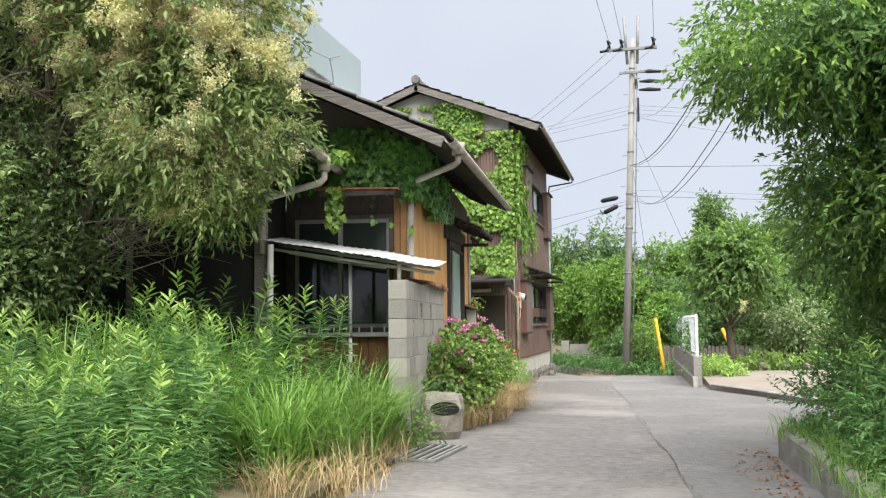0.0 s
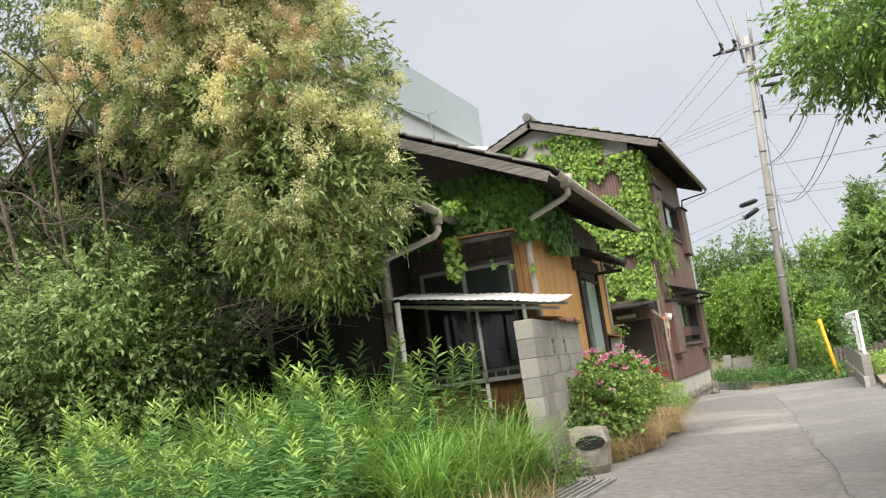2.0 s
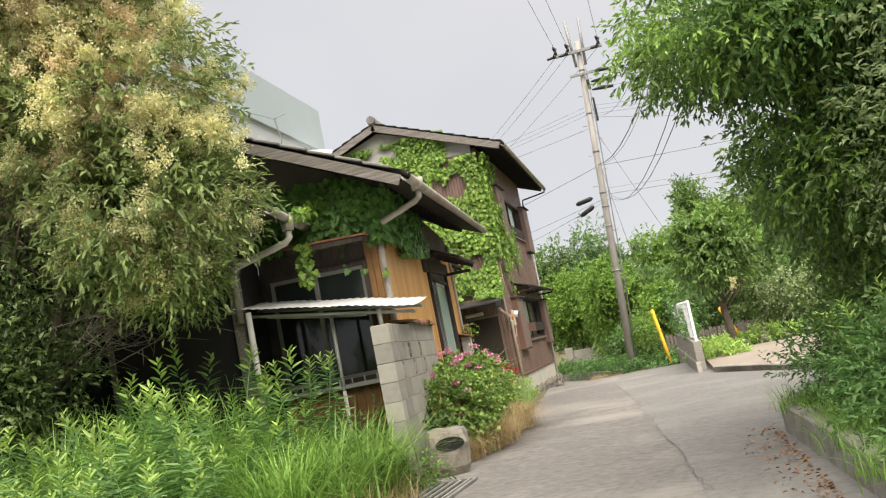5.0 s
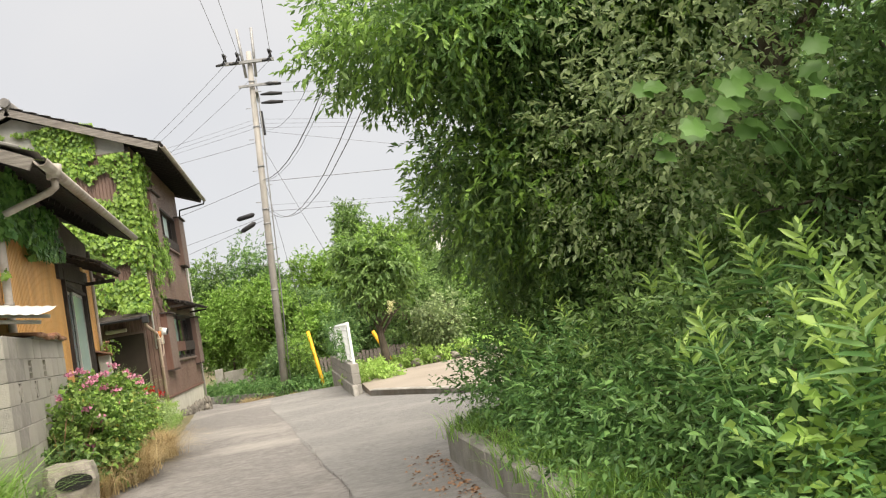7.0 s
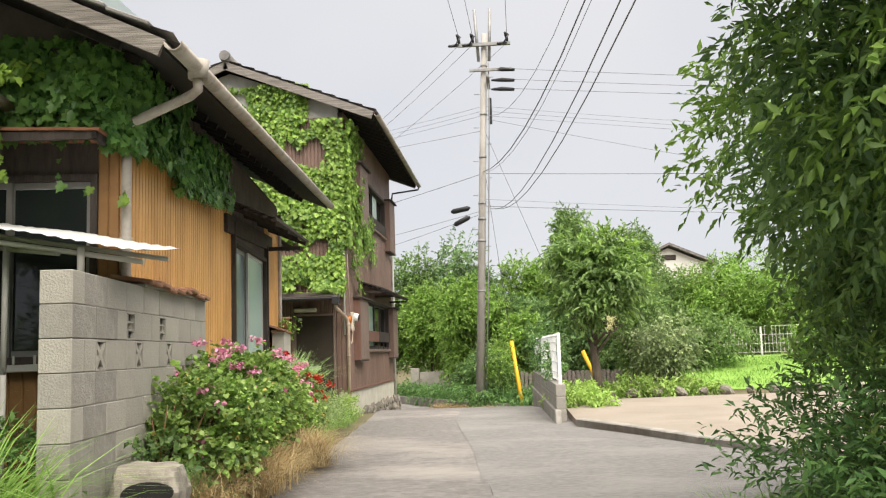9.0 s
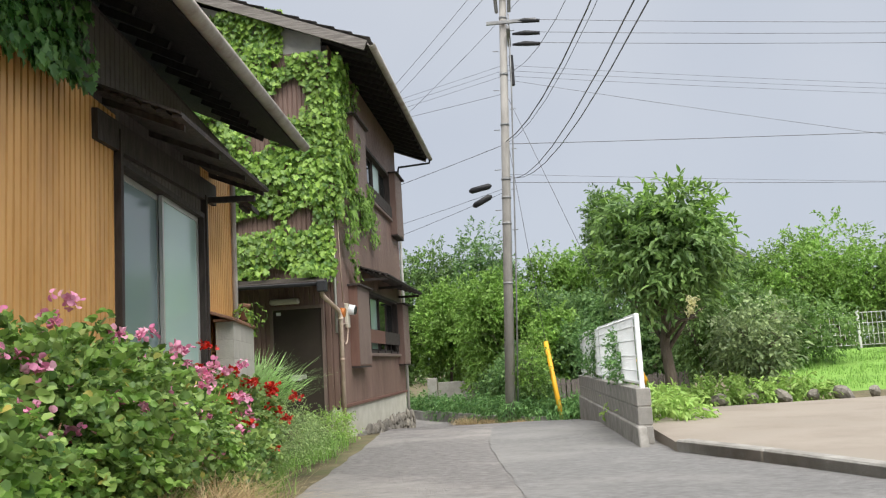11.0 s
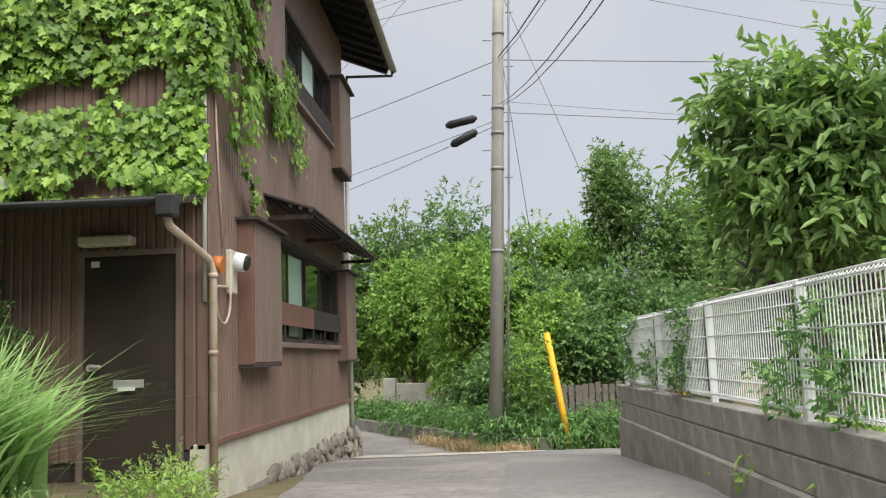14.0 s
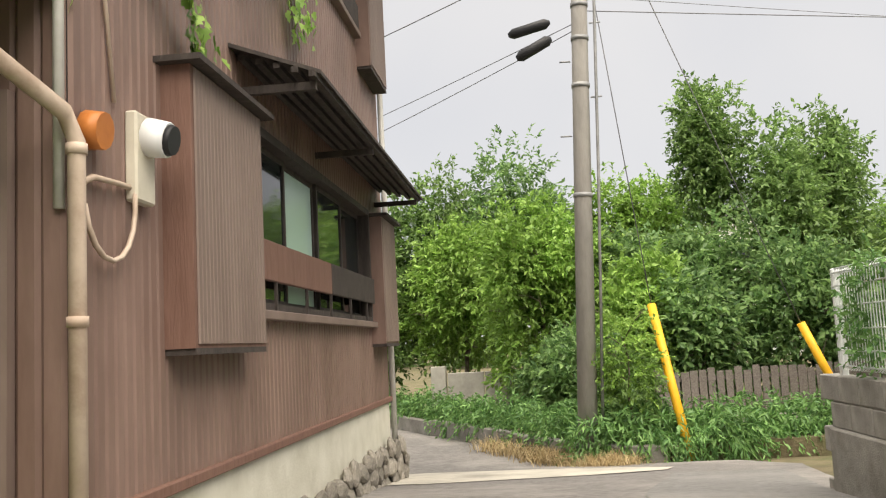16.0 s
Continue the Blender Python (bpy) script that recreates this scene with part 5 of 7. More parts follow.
for p, q in (((-1.35, 28.5, 6.3), (-0.72, 28.3, 6.38)), ((-1.25, 28.2, 5.82), (-0.72, 28.1, 6.06))):
    b = bmesh.new()
    P, Q = Vector(p), Vector(q)
    tube(b, [P, P.lerp(Q, 0.12), P.lerp(Q, 0.88), Q], [0.04, 0.085, 0.085, 0.03], 8)
    tagged(part("cable_closure", b, M["black"]), "black cable splice case hanging on the wires", "cable box", "splice cases")
# guy wires in yellow sleeves
for p0, p1, top in (((0.74, 27.5, -0.15), (0.45, 28.2, 2.03), atz(7.9)), ((3.3, 29.0, 0.3), (2.73, 29.0, 1.66), atz(8.9))):
    g = thing("guy_wire", pose(0, 0, 0), "guy wire in a yellow plastic sleeve", "guy wire", "guy wires")
    b = bmesh.new()
    tube(b, [p0, p1], 0.065, 10)
    part("sleeve", b, M["yellow"], g)
    b = bmesh.new()
    tube(b, [p1, top], 0.008, 5)
    part("strand", b, M["wire"], g)

# ---- stone basin at the wall's foot, drain grate ----
ub = bmesh.new()
n = 16
prof = [(0.0, 0.20), (0.08, 0.25), (0.28, 0.27), (0.36, 0.25), (0.40, 0.22)]
rings = []
for z, r in prof:
    rings.append([ub.verts.new(((0.9 * r + 0.05 * noise.noise((k * 0.7, z * 9, 2))) * math.copysign(abs(math.cos(a)) ** 0.6, math.cos(a)), (r + 0.03 * noise.noise((k * 0.9, z * 7, 5))) * math.copysign(abs(math.sin(a)) ** 0.6, math.sin(a)), z + 0.02 * noise.noise((k * 0.5, z * 3, 8)) * (z > 0))) for k, a in enumerate(np.linspace(0, 2 * math.pi, n, endpoint=False))])
for r, s in zip(rings, rings[1:]):
    for k in range(n):
        ub.faces.new((r[k], r[(k + 1) % n], s[(k + 1) % n], s[k]))
ub.faces.new(rings[0][::-1])
ub.faces.new(rings[-1])
urn = thing("stone_basin", pose(-1.74, 5.44, 0.69, 0, 0, 14) @ Matrix.Diagonal((0.95, 0.95, 1.18, 1)), "weathered stone block hollowed with an oval mouth", "stone basin")
part("body", ub, M["stone"], urn)
# solid near-black disc standing in for the shaded inside of the basin
ub = bmesh.new()
tube(ub, [(0.02, -0.2, 0.285), (0.02, -0.272, 0.285)], 0.14, 18)
bmesh.ops.scale(ub, vec=(1.15, 1, 0.42), space=Matrix.Translation((-0.02, 0, -0.285)), verts=ub.verts)
part("mouth", ub, M["dark"], urn, "dark disc for the shade inside the oval opening")
gr = thing("drain_grate", pose(-1.6, 4.2, 0.712, 0, 0, -4), "steel drain grating set in the lane", "drain grate")
b = bmesh.new()
for x0, x1, y0, y1 in ((-0.25, 0.25, -0.5, -0.46), (-0.25, 0.25, 0.46, 0.5), (-0.25, -0.22, -0.46, 0.46), (0.22, 0.25, -0.46, 0.46)):
    box(b, x0, x1, y0, y1, 0, 0.022)
part("grate_frame", b, M["metalgrey"], gr)
for k in range(5):
    boxpart("bar", (-0.17 + 0.085 * k - 0.012, -0.17 + 0.085 * k + 0.012, -0.46, 0.46, 0.0, 0.02), M["alu"], gr)
# flat near-black plate gives the drain its shaded depth between the bars
boxpart("pit", (-0.22, 0.22, -0.46, 0.46, -0.004, 0.004), M["dark"], gr)

# ---- far buildings ----
ob_ = thing("office_building", pose(-21.6, 60, 0), "large pale grey-blue office building behind the houses", "building")
b = bmesh.new()
box(b, -9, 0, -31, 0, -1, 19.0)
part("wall", b, M["bldg"], ob_)
b = bmesh.new()
box(b, -9.2, 0.25, -31.2, 0.2, 19.0, 22.4)
part("parapet", b, M["bldg2"], ob_, "blue-grey parapet band")
b = bmesh.new()
box(b, -9, -6, 0, 7, -1, 18.0)
part("annex", b, M["bldg"], ob_)
b = bmesh.new()
tube(b, [(0.6, -3.0, 16.4), (0.6, -3.0, 17.8)], 2.6, 24)
bmesh.ops.scale(b, vec=(0.8, 1.25, 1), space=Matrix.Translation((-0.6, 3.0, 0)), verts=b.verts)
part("round_balcony", b, M["housewhite"], ob_, "rounded white balcony")
b = bmesh.new()
for k in range(4):
    box(b, 0.26, 0.34, -17.4 + 0.62 * k, -16.95 + 0.62 * k, 20.2, 21.2)
part("sign", b, M["black"], ob_, "dark letter-sized bars of a rooftop sign")
b = bmesh.new()
tube(b, [(-1, -16, 22.4), (-1, -16, 25.4)], 0.04, 6)
tube(b, [(-4, -23, 22.4), (-4, -23, 29)], 0.12, 6)
part("mast", b, M["metalgrey"], ob_)
for k in range(4):
    boxpart("window", (0.0, 0.06, -8 - 6 * k, -5 - 6 * k, 12, 13.6), M["glass_grey"], ob_)
fh = thing("house", pose(13.7, 75, -0.6), "white gabled house with a grey tile roof among trees", "house")
b = bmesh.new()
box(b, -3, 3, 0, 8, 0, 9.0)
vs = [b.verts.new(p) for p in ((-3, 0.0, 9.0), (3, 0.0, 9.0), (0, 0.0, 10.35))]
b.faces.new(vs)
part("wall", b, M["housewhite"], fh)
for s in (1, -1):
    b = bmesh.new()
    vs = [b.verts.new(p) for p in ((0, -0.6, 10.75), (0, 8.6, 10.75), (s * 3.9, 8.6, 9.0), (s * 3.9, -0.6, 9.0))]
    vt = [b.verts.new(v.co - Vector((0, 0, 0.22))) for v in vs]
    b.faces.new(vs)
    b.faces.new(vt[::-1])
    for i in range(4):
        b.faces.new((vs[i], vt[i], vt[(i + 1) % 4], vs[(i + 1) % 4]))
    part("roof", b, M["tile"], fh)
boxpart("vent", (-0.6, 0.6, -0.06, 0.02, 9.3, 9.75), M["darkwood"], fh, 0.05)
boxpart("window", (-1.6, 0.2, -0.05, 0.02, 6.4, 7.8), M["glass"], fh)

# ---- far side: retaining wall, garden wall, wooden fence, white mesh fence ----
KERB = [(0.4, 27.35), (-0.3, 27.5), (-0.9, 27.95), (-1.3, 28.8), (-1.75, 29.8), (-2.6, 31.3), (-3.4, 32.6), (-4.3, 34.3), (-5.6, 36.5)]
b = bmesh.new()
for k, ((ax, ay), (bx, by)) in enumerate(zip(KERB, KERB[1:])):
    d = Vector((bx - ax, by - ay, 0))
    box(b, 0.0, d.length - 0.01, -0.16, 0.0, -0.4, 0.0, Matrix.Translation((ax, ay, 0.14 + 0.015 * (k % 3))) @ Matrix.Rotation(math.atan2(d.y, d.x), 4, "Z"), bev=0.015)
tagged(part("retaining_wall", b, M["block"]), "low stained concrete retaining wall at the end of the lane", "retaining wall", kind="structure")
tagged(slab("bank", [(0.4, 27.48), (-0.3, 27.63), (-0.85, 28.05), (-1.2, 28.9), (-1.65, 29.9), (-2.5, 31.4), (-3.3, 32.7), (-4.2, 34.4), (-5.4, 36.6), (6, 36.6), (6, 28.2), (1.6, 27.8)], -0.4, 0.11, M["earth"]), "planted earth bank behind the low wall", "ground", kind="structure")
b = bmesh.new()
for i in range(3):
    box(b, -3.15 + 0.8 * i, -2.37 + 0.8 * i, 34.2, 34.35, 0.0, 1.0, bev=0.01)
box(b, -3.5, -3.18, 34.15, 34.4, 0.0, 1.15, bev=0.01)
tagged(part("garden_wall", b, M["block_pale"]), "pale block garden wall half hidden by plants", "wall", kind="structure")
wf = thing("wooden_fence", pose(0, 0, 0), "old weathered board fence behind the shrubs", "fence")
rs = random.Random(8)
for i in range(26):
    x = 0.7 + 0.145 * i
    boxpart("board", (x, x + rs.uniform(0.11, 0.135), 30.4, 30.425, 0.25, 0.98 + rs.uniform(-0.05, 0.04)), M["greywood"], wf)
boxpart("rail", (0.7, 4.5, 30.43, 30.47, 0.35, 0.42), M["greywood"], wf)
boxpart("rail", (0.7, 4.5, 30.43, 30.47, 0.8, 0.87), M["greywood"], wf)
b = bmesh.new()
box(b, 0.6, 5.0, 30.3, 30.5, -0.5, 0.22, bev=0.02)
tagged(part("retaining_wall", b, M["block"]), "dark concrete base below the board fence", "retaining wall", kind="structure")
bf = thing("mesh_fence", pose(5.2, 24.6, 1.35), "white mesh fence at the back of the garden", "fence")
for i in range(5):
    b = bmesh.new()
    box(b, 2.0 * i - 0.025, 2.0 * i + 0.025, -0.025, 0.025, -0.2, 0.9)
    part("post", b, M["housewhite"], bf)
b = bmesh.new()
for i in range(80):
    tube(b, [(0.1 * i, 0, 0.15), (0.1 * i, 0, 0.85)], 0.006, 4, False)
tagged(part("panel", b, M["housewhite"], bf), kind="stuff")
for z in (0.15, 0.38, 0.62, 0.85):
    b = bmesh.new()
    tube(b, [(0, 0, z), (8, 0, z)], 0.008, 5)
    part("wire", b, M["housewhite"], bf)
rs = random.Random(11)
for i in range(16):
    x = 2.0 + 0.5 * i
    s = rs.uniform(0.16, 0.26)
    st = new("edging_stone", rs.choice(stones))
    st.matrix_basis = Matrix.LocRotScale((x, 18.75 + 0.09 * i + rs.uniform(-0.08, 0.08), 0.78), Euler((rs.random(), rs.random(), rs.random() * 3)), (s * 1.5, s * 1.8, s * 1.2))
    tagged(st, "rounded grey-brown garden edging stone", "stone", "edging stones along the driveway")

# ---- plants ----
def limbs(bm, base, top, r, n, reach, seed, lean=0.25):
    """A tapered trunk with forked limbs."""
    rr = random.Random(seed)
    base, top = Vector(base), Vector(top)
    pts = [base.lerp(top, i / 5) + Vector((rr.uniform(-1, 1), rr.uniform(-1, 1), 0)) * 0.05 * (i > 0) for i in range(6)]
    tube(bm, pts, [r * (1 - 0.13 * i) for i in range(6)], 8)
    for k in range(n):
        f = rr.uniform(0.35, 1.0)
        p = base.lerp(top, f)
        a = rr.uniform(0, 6.28)
        q = p + Vector((math.cos(a), math.sin(a), rr.uniform(0.2, 1.0))) * reach * rr.uniform(0.6, 1.0)
        m_ = p.lerp(q, 0.5) + Vector((0, 0, 0.12 * reach))
        tube(bm, [p, m_, q], [r * 0.42, r * 0.28, r * 0.1], 5)
        for _ in range(3):
            s = m_.lerp(q, rr.uniform(0, 0.8))
            e = s + Vector((rr.uniform(-1, 1), rr.uniform(-1, 1), rr.uniform(-0.2, 0.9))) * reach * 0.4
            tube(bm, [s, s.lerp(e, 0.5) + Vector((0, 0, 0.05)), e], [r * 0.16, r * 0.1, r * 0.04], 4)


def tree(name, label, category, trunks, crowns, group="", extra=()):
    t = thing(name, pose(0, 0, 0), label, category, group)
    for base, top, r, n, reach, seed in trunks:
        b = bmesh.new()
        limbs(b, base, top, r, n, reach, seed)
        part("trunk", b, M["bark"], t)
    mats = {}
    for m_, s in crowns:
        mats.setdefault(m_, []).append(s)
    for m_, ss in mats.items():
        V, F = join(ss)
        cloud("crown", V, F, M[m_], t)
    return t


# blossoming tree left of the lane
def puffs(c, r, n, per, size, sh=0.75):
    """Frothy flower panicles on the skin of an ellipsoid, each a clump of smaller tufts."""
    c, r = np.array(c, float), np.array(r, float)
    d = unit(RNG.normal(size=(n, 3)) + [0.2, -0.5, 0.45])
    h = c + d * r * (sh + 0.25 * RNG.random((n, 1)))
    k = 8
    sub = h[:, None] + RNG.normal(0, 1, (n, k, 3)) * size * np.array([1, 1, 0.8])
    P = (sub[:, :, None] + RNG.normal(0, 1, (n, k, per // k, 3)) * size * 0.36).reshape(-1, 3)
    return leaf_tris(P, RNG.normal(size=P.shape), 0.027 * (0.6 + RNG.random(len(P))), 0.018)


LT = [((-3.9, 3.6, 4.9), (1.15, 1.0, 1.15)), ((-3.6, 3.5, 3.9), (0.95, 0.9, 0.8)), ((-5.1, 3.8, 5.5), (1.5, 1.3, 1.3)), ((-4.0, 3.3, 6.3), (1.0, 1.0, 1.0)), ((-3.55, 3.6, 3.35), (0.45, 0.5, 0.5)), ((-6.7, 4.3, 5.4), (1.5, 1.4, 1.6)), ((-6.0, 4.0, 6.9), (1.9, 1.6, 1.1)), ((-8.6, 4.7, 5.2), (1.5, 1.3, 1.7)), ((-10.2, 5.2, 4.8), (1.5, 1.4, 1.8)), ((-8.0, 4.4, 7.2), (2.0, 1.6, 1.2)), ((-7.4, 4.4, 3.8), (1.5, 1.1, 0.9))]
cr_ = []
for i, (c_, r_) in enumerate(LT):
    # masses deeper in the tree take the leaf colour darkened for shade
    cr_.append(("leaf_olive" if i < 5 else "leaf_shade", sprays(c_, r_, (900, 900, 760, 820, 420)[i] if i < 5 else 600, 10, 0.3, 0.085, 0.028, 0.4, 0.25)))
    if i < 4:
        cr_.append(("blossom", puffs(c_, r_, (46, 28, 44, 62)[i], 720, 0.1, 0.86)))
        cr_.append(("blossom_o", puffs((c_[0] - 0.1, c_[1], c_[2] + 0.2), r_, (24, 4, 26, 36)[i], 720, 0.1)))
    elif i == 4:
        cr_.append(("blossom", puffs(c_, r_, 80, 300, 0.085)))
    else:
        cr_.append(("blossom", puffs(c_, r_, 5, 560, 0.1)))
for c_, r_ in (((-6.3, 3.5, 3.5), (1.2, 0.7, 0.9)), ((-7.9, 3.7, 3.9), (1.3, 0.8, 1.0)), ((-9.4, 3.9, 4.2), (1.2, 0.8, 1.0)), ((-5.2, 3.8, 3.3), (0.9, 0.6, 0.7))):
    # filling in the shade-darkened leaf colour, for the dim inside of the tree
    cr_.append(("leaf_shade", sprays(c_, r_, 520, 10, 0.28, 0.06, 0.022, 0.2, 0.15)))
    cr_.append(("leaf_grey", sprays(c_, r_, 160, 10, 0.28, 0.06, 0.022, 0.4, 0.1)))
tree("tree", "multi-stemmed tree with creamy yellow blossom and narrow leaves", "tree",
     [((-5.9, 4.2, 0.7), (-4.4, 3.7, 4.9), 0.09, 9, 1.3, 1), ((-6.3, 4.4, 0.7), (-6.6, 4.3, 5.6), 0.10, 9, 1.4, 2), ((-7.2, 4.8, 0.7), (-8.2, 4.9, 5.8), 0.10, 9, 1.4, 3), ((-5.7, 4.1, 0.7), (-5.2, 3.5, 5.4), 0.07, 8, 1.2, 4), ((-8.2, 5.0, 0.7), (-9.6, 5.2, 5.4), 0.1, 8, 1.3, 5), ((-6.2, 3.5, 0.7), (-6.9, 3.0, 5.6), 0.04, 11, 1.2, 6), ((-6.4, 3.4, 0.7), (-7.9, 3.1, 5.2), 0.04, 11, 1.2, 7), ((-6.1, 3.4, 0.7), (-5.6, 2.9, 5.0), 0.035, 10, 1.1, 8), ((-7.2, 3.6, 0.7), (-8.9, 3.6, 5.0), 0.04, 11, 1.2, 9), ((-6.6, 3.2, 0.7), (-7.3, 2.9, 5.9), 0.045, 12, 1.2, 14), ((-7.6, 3.3, 0.7), (-8.2, 2.9, 5.8), 0.036, 12, 1.2, 15), ((-6.3, 3.2, 0.7), (-6.1, 2.8, 5.6), 0.036, 12, 1.1, 16), ((-8.4, 3.6, 0.7), (-9.4, 3.2, 5.6), 0.045, 12, 1.2, 17)], cr_)
# bare twigs reaching under the crown
tw = thing("dead_branch", pose(0, 0, 0), "bare grey dead branches drooping under the tree", "branch")
b = bmesh.new()
rr = random.Random(4)
for k in range(26):
    p = Vector((-5.4 + rr.uniform(-0.5, 0.3), 3.9 + rr.uniform(-0.3, 0.3), 2.3 + rr.uniform(-0.3, 0.5)))
    q = Vector((-3.9 + rr.uniform(-0.5, 0.4), 3.9 + rr.uniform(-0.5, 0.3), 2.95 + rr.uniform(-0.35, 0.45)))
    m_ = p.lerp(q, 0.5) + Vector((0, 0, rr.uniform(-0.05, 0.3)))
    tube(b, [p, m_, q], [0.01, 0.006, 0.002], 4)
    for _ in range(5):
        s = m_.lerp(q, rr.random())
        tube(b, [s, s + Vector((rr.uniform(0, 0.5), rr.uniform(-0.2, 0.2), rr.uniform(-0.25, 0.15)))], [0.004, 0.0015], 4)
islands("twig", b, M["twig"], tw)

# grey-green shrubs below it
for cs, nm in ((((-6.0, 3.1, 2.5), (1.1, 0.9, 1.6), (-5.1, 3.3, 1.9), (0.8, 0.7, 1.25)), 1), (((-7.6, 3.0, 3.0), (1.3, 1.0, 1.9), (-7.0, 2.6, 2.3), (1.1, 0.8, 1.5)), 2), (((-9.6, 3.8, 3.2), (1.6, 1.2, 2.3), (-8.9, 2.8, 2.3), (1.3, 0.9, 1.6)), 3), (((-12, 6, 2.6), (2.2, 2.0, 2.4), (-10.8, 4.5, 2.0), (1.4, 1.4, 1.5)), 4)):
    c1, r1, c2, r2 = cs
    tree("shrub", "dense grey-green shrub with small oval leaves", "shrub", [((c1[0], c1[1], 0.7), c1, 0.04, 6, 0.8, nm)],
         # the lower mass uses the leaf colour darkened for shade
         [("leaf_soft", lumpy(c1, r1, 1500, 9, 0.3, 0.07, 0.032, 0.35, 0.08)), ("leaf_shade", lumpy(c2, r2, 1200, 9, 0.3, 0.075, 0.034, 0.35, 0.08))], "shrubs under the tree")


# tall weeds: leafy stems copied about the beds
def weed(h, n, L, seed, lean=0.06):
    rr = np.random.default_rng(seed)
    w = thing("tall_weed", pose(0, 0, -50), "tall upright weed with whorls of narrow green leaves", "weed", "tall weeds in the beds")
    b = bmesh.new()
    top = Vector((rr.normal(0, lean), rr.normal(0, lean), h))
    tube(b, [(0, 0, -0.1), (top.x * 0.3, top.y * 0.3, h * 0.5), top], [0.008, 0.007, 0.003], 5)
    part("stem", b, M["leaf_weed"], w)
    s = np.linspace(0.12, 1.0, n)
    P = np.stack([top.x * s**1.5, top.y * s**1.5, h * s], 1)
    a = np.arange(n) * 2.4 + rr.normal(0, 0.3, n)
    upw = np.interp(s, [0, 0.75, 1], [-0.35, 0.08, 1.1])
    D = np.stack([np.cos(a), np.sin(a), upw], 1)
    Ls = L * np.interp(s, [0, 0.3, 0.8, 1], [0.8, 1.1, 1.0, 0.6]) * (0.8 + 0.4 * rr.random(n))
    k = int(n * 0.87)
    V, F = leaf_tris(P[:k], D[:k], Ls[:k], Ls[:k] * 0.15, 0.2, shape="blade")
    cloud("leaves", V, F, M["leaf_weed"], w, "stuff")
    V, F = leaf_tris(P[k:], D[k:], Ls[k:], Ls[k:] * 0.24, 0.2, shape="blade")
    cloud("tip", V, F, M["leaf_tip"], w, "stuff", "pale young leaves at the tip")
    return w


WEEDS = [weed(0.85, 60, 0.12, 1), weed(1.05, 72, 0.125, 2), weed(1.3, 86, 0.13, 3), weed(0.6, 44, 0.11, 4), weed(1.15, 80, 0.14, 5)]


def weed_patch(name, spots, label):
    """Many weeds too deep in the bed to count, joined."""
    for part_name, m_ in (("leaves", "leaf_weed"), ("tip", "leaf_tip")):
        sets = []
        for w, mx_ in spots:
            me = next(c.data for c in w.children if c.name.split(".")[0] == part_name)
            V = np.empty(len(me.vertices) * 3, dtype=np.float32)
            me.vertices.foreach_get("co", V)
            F = np.empty(len(me.loops), dtype=np.int32)
            me.loops.foreach_get("vertex_index", F)
            A = np.array(mx_)
            sets.append((V.reshape(-1, 3) @ A[:3, :3].T + A[:3, 3], F.reshape(-1, 3)))
        V, F = join(sets)
        cloud(name, V, F, M[m_], None, "stuff", label if part_name == "leaves" else "pale young tips of the crowded weeds", "weeds")


def stand(x, y, z, k, lean=0.12):
    return Matrix.Translation((x, y, z)) @ Euler((rs.uniform(-lean, lean), rs.uniform(-lean, lean), rs.uniform(0, 6.28))).to_matrix().to_4x4() @ Matrix.Scale(k, 4)


rs = random.Random(21)
deep = []
for i in range(330):
    y = rs.uniform(0.4, 4.9)
    x = rs.uniform(-2.0 - 0.10 * (y + 1), -1.9 - 0.95 * (y + 1.8))
    edge = x > -2.6
    w = WEEDS[3] if edge and rs.random() < 0.7 else rs.choice(WEEDS[:3] if y < 3.6 else WEEDS)
    m_ = stand(x, y, 0.74 - rs.uniform(0, 0.12), rs.uniform(0.62, 1.0) * (1.0 if edge else float(np.interp(y, [1.0, 3.0, 4.5], [1.0, 1.25, 1.4]))))
    if i % 3 == 0:
        copy_thing(w, m_)
    else:
        deep.append((w, m_))
for i in range(5):
    copy_thing(rs.choice(WEEDS), stand(-3.05 + rs.uniform(-0.45, 0.25), 4.5 + rs.uniform(-0.3, 0.4), 0.7, rs.uniform(0.9, 1.2)))
for x, y in ((-2.72, 4.55), (-2.98, 4.7), (-3.3, 4.6), (-2.5, 4.75), (-4.2, 3.6), (-3.9, 3.8), (-3.05, 4.45)):
    copy_thing(WEEDS[2], stand(x, y, 0.8, 1.05, 0.05))
for i in range(150):
    y = rs.uniform(-2.6, 4.6)
    x = 1.88 + 1.1 * rs.random() ** 1.5 + 0.02 * (4 - y)
    w, m_ = rs.choice(WEEDS), stand(x, y, 0.9 - rs.uniform(0.0, 0.25), rs.uniform(0.66, 0.95), 0.16)
    if i % 2:
        copy_thing(w, m_)
    else:
        deep.append((w, m_))
for i in range(44):
    y = rs.uniform(-2.8, 0.9)
    deep.append((rs.choice((WEEDS[1], WEEDS[2], WEEDS[4])), stand(2.2 + 0.9 * rs.random(), y, 0.85, rs.uniform(0.75, 1.05), 0.1)))
for i in range(110):
    y = rs.uniform(1.0, 3.0)
    deep.append((rs.choice(WEEDS), stand(rs.uniform(-7.2, -4.4), y, 0.7, rs.uniform(0.8, 1.15), 0.1)))
weed_patch("weed_patch", deep, "crowded upright weeds with narrow green leaves")
for w in WEEDS:
    w.matrix_basis = Matrix.Translation((rs.uniform(3.2, 4.4), rs.uniform(-4, 0), 0.9))


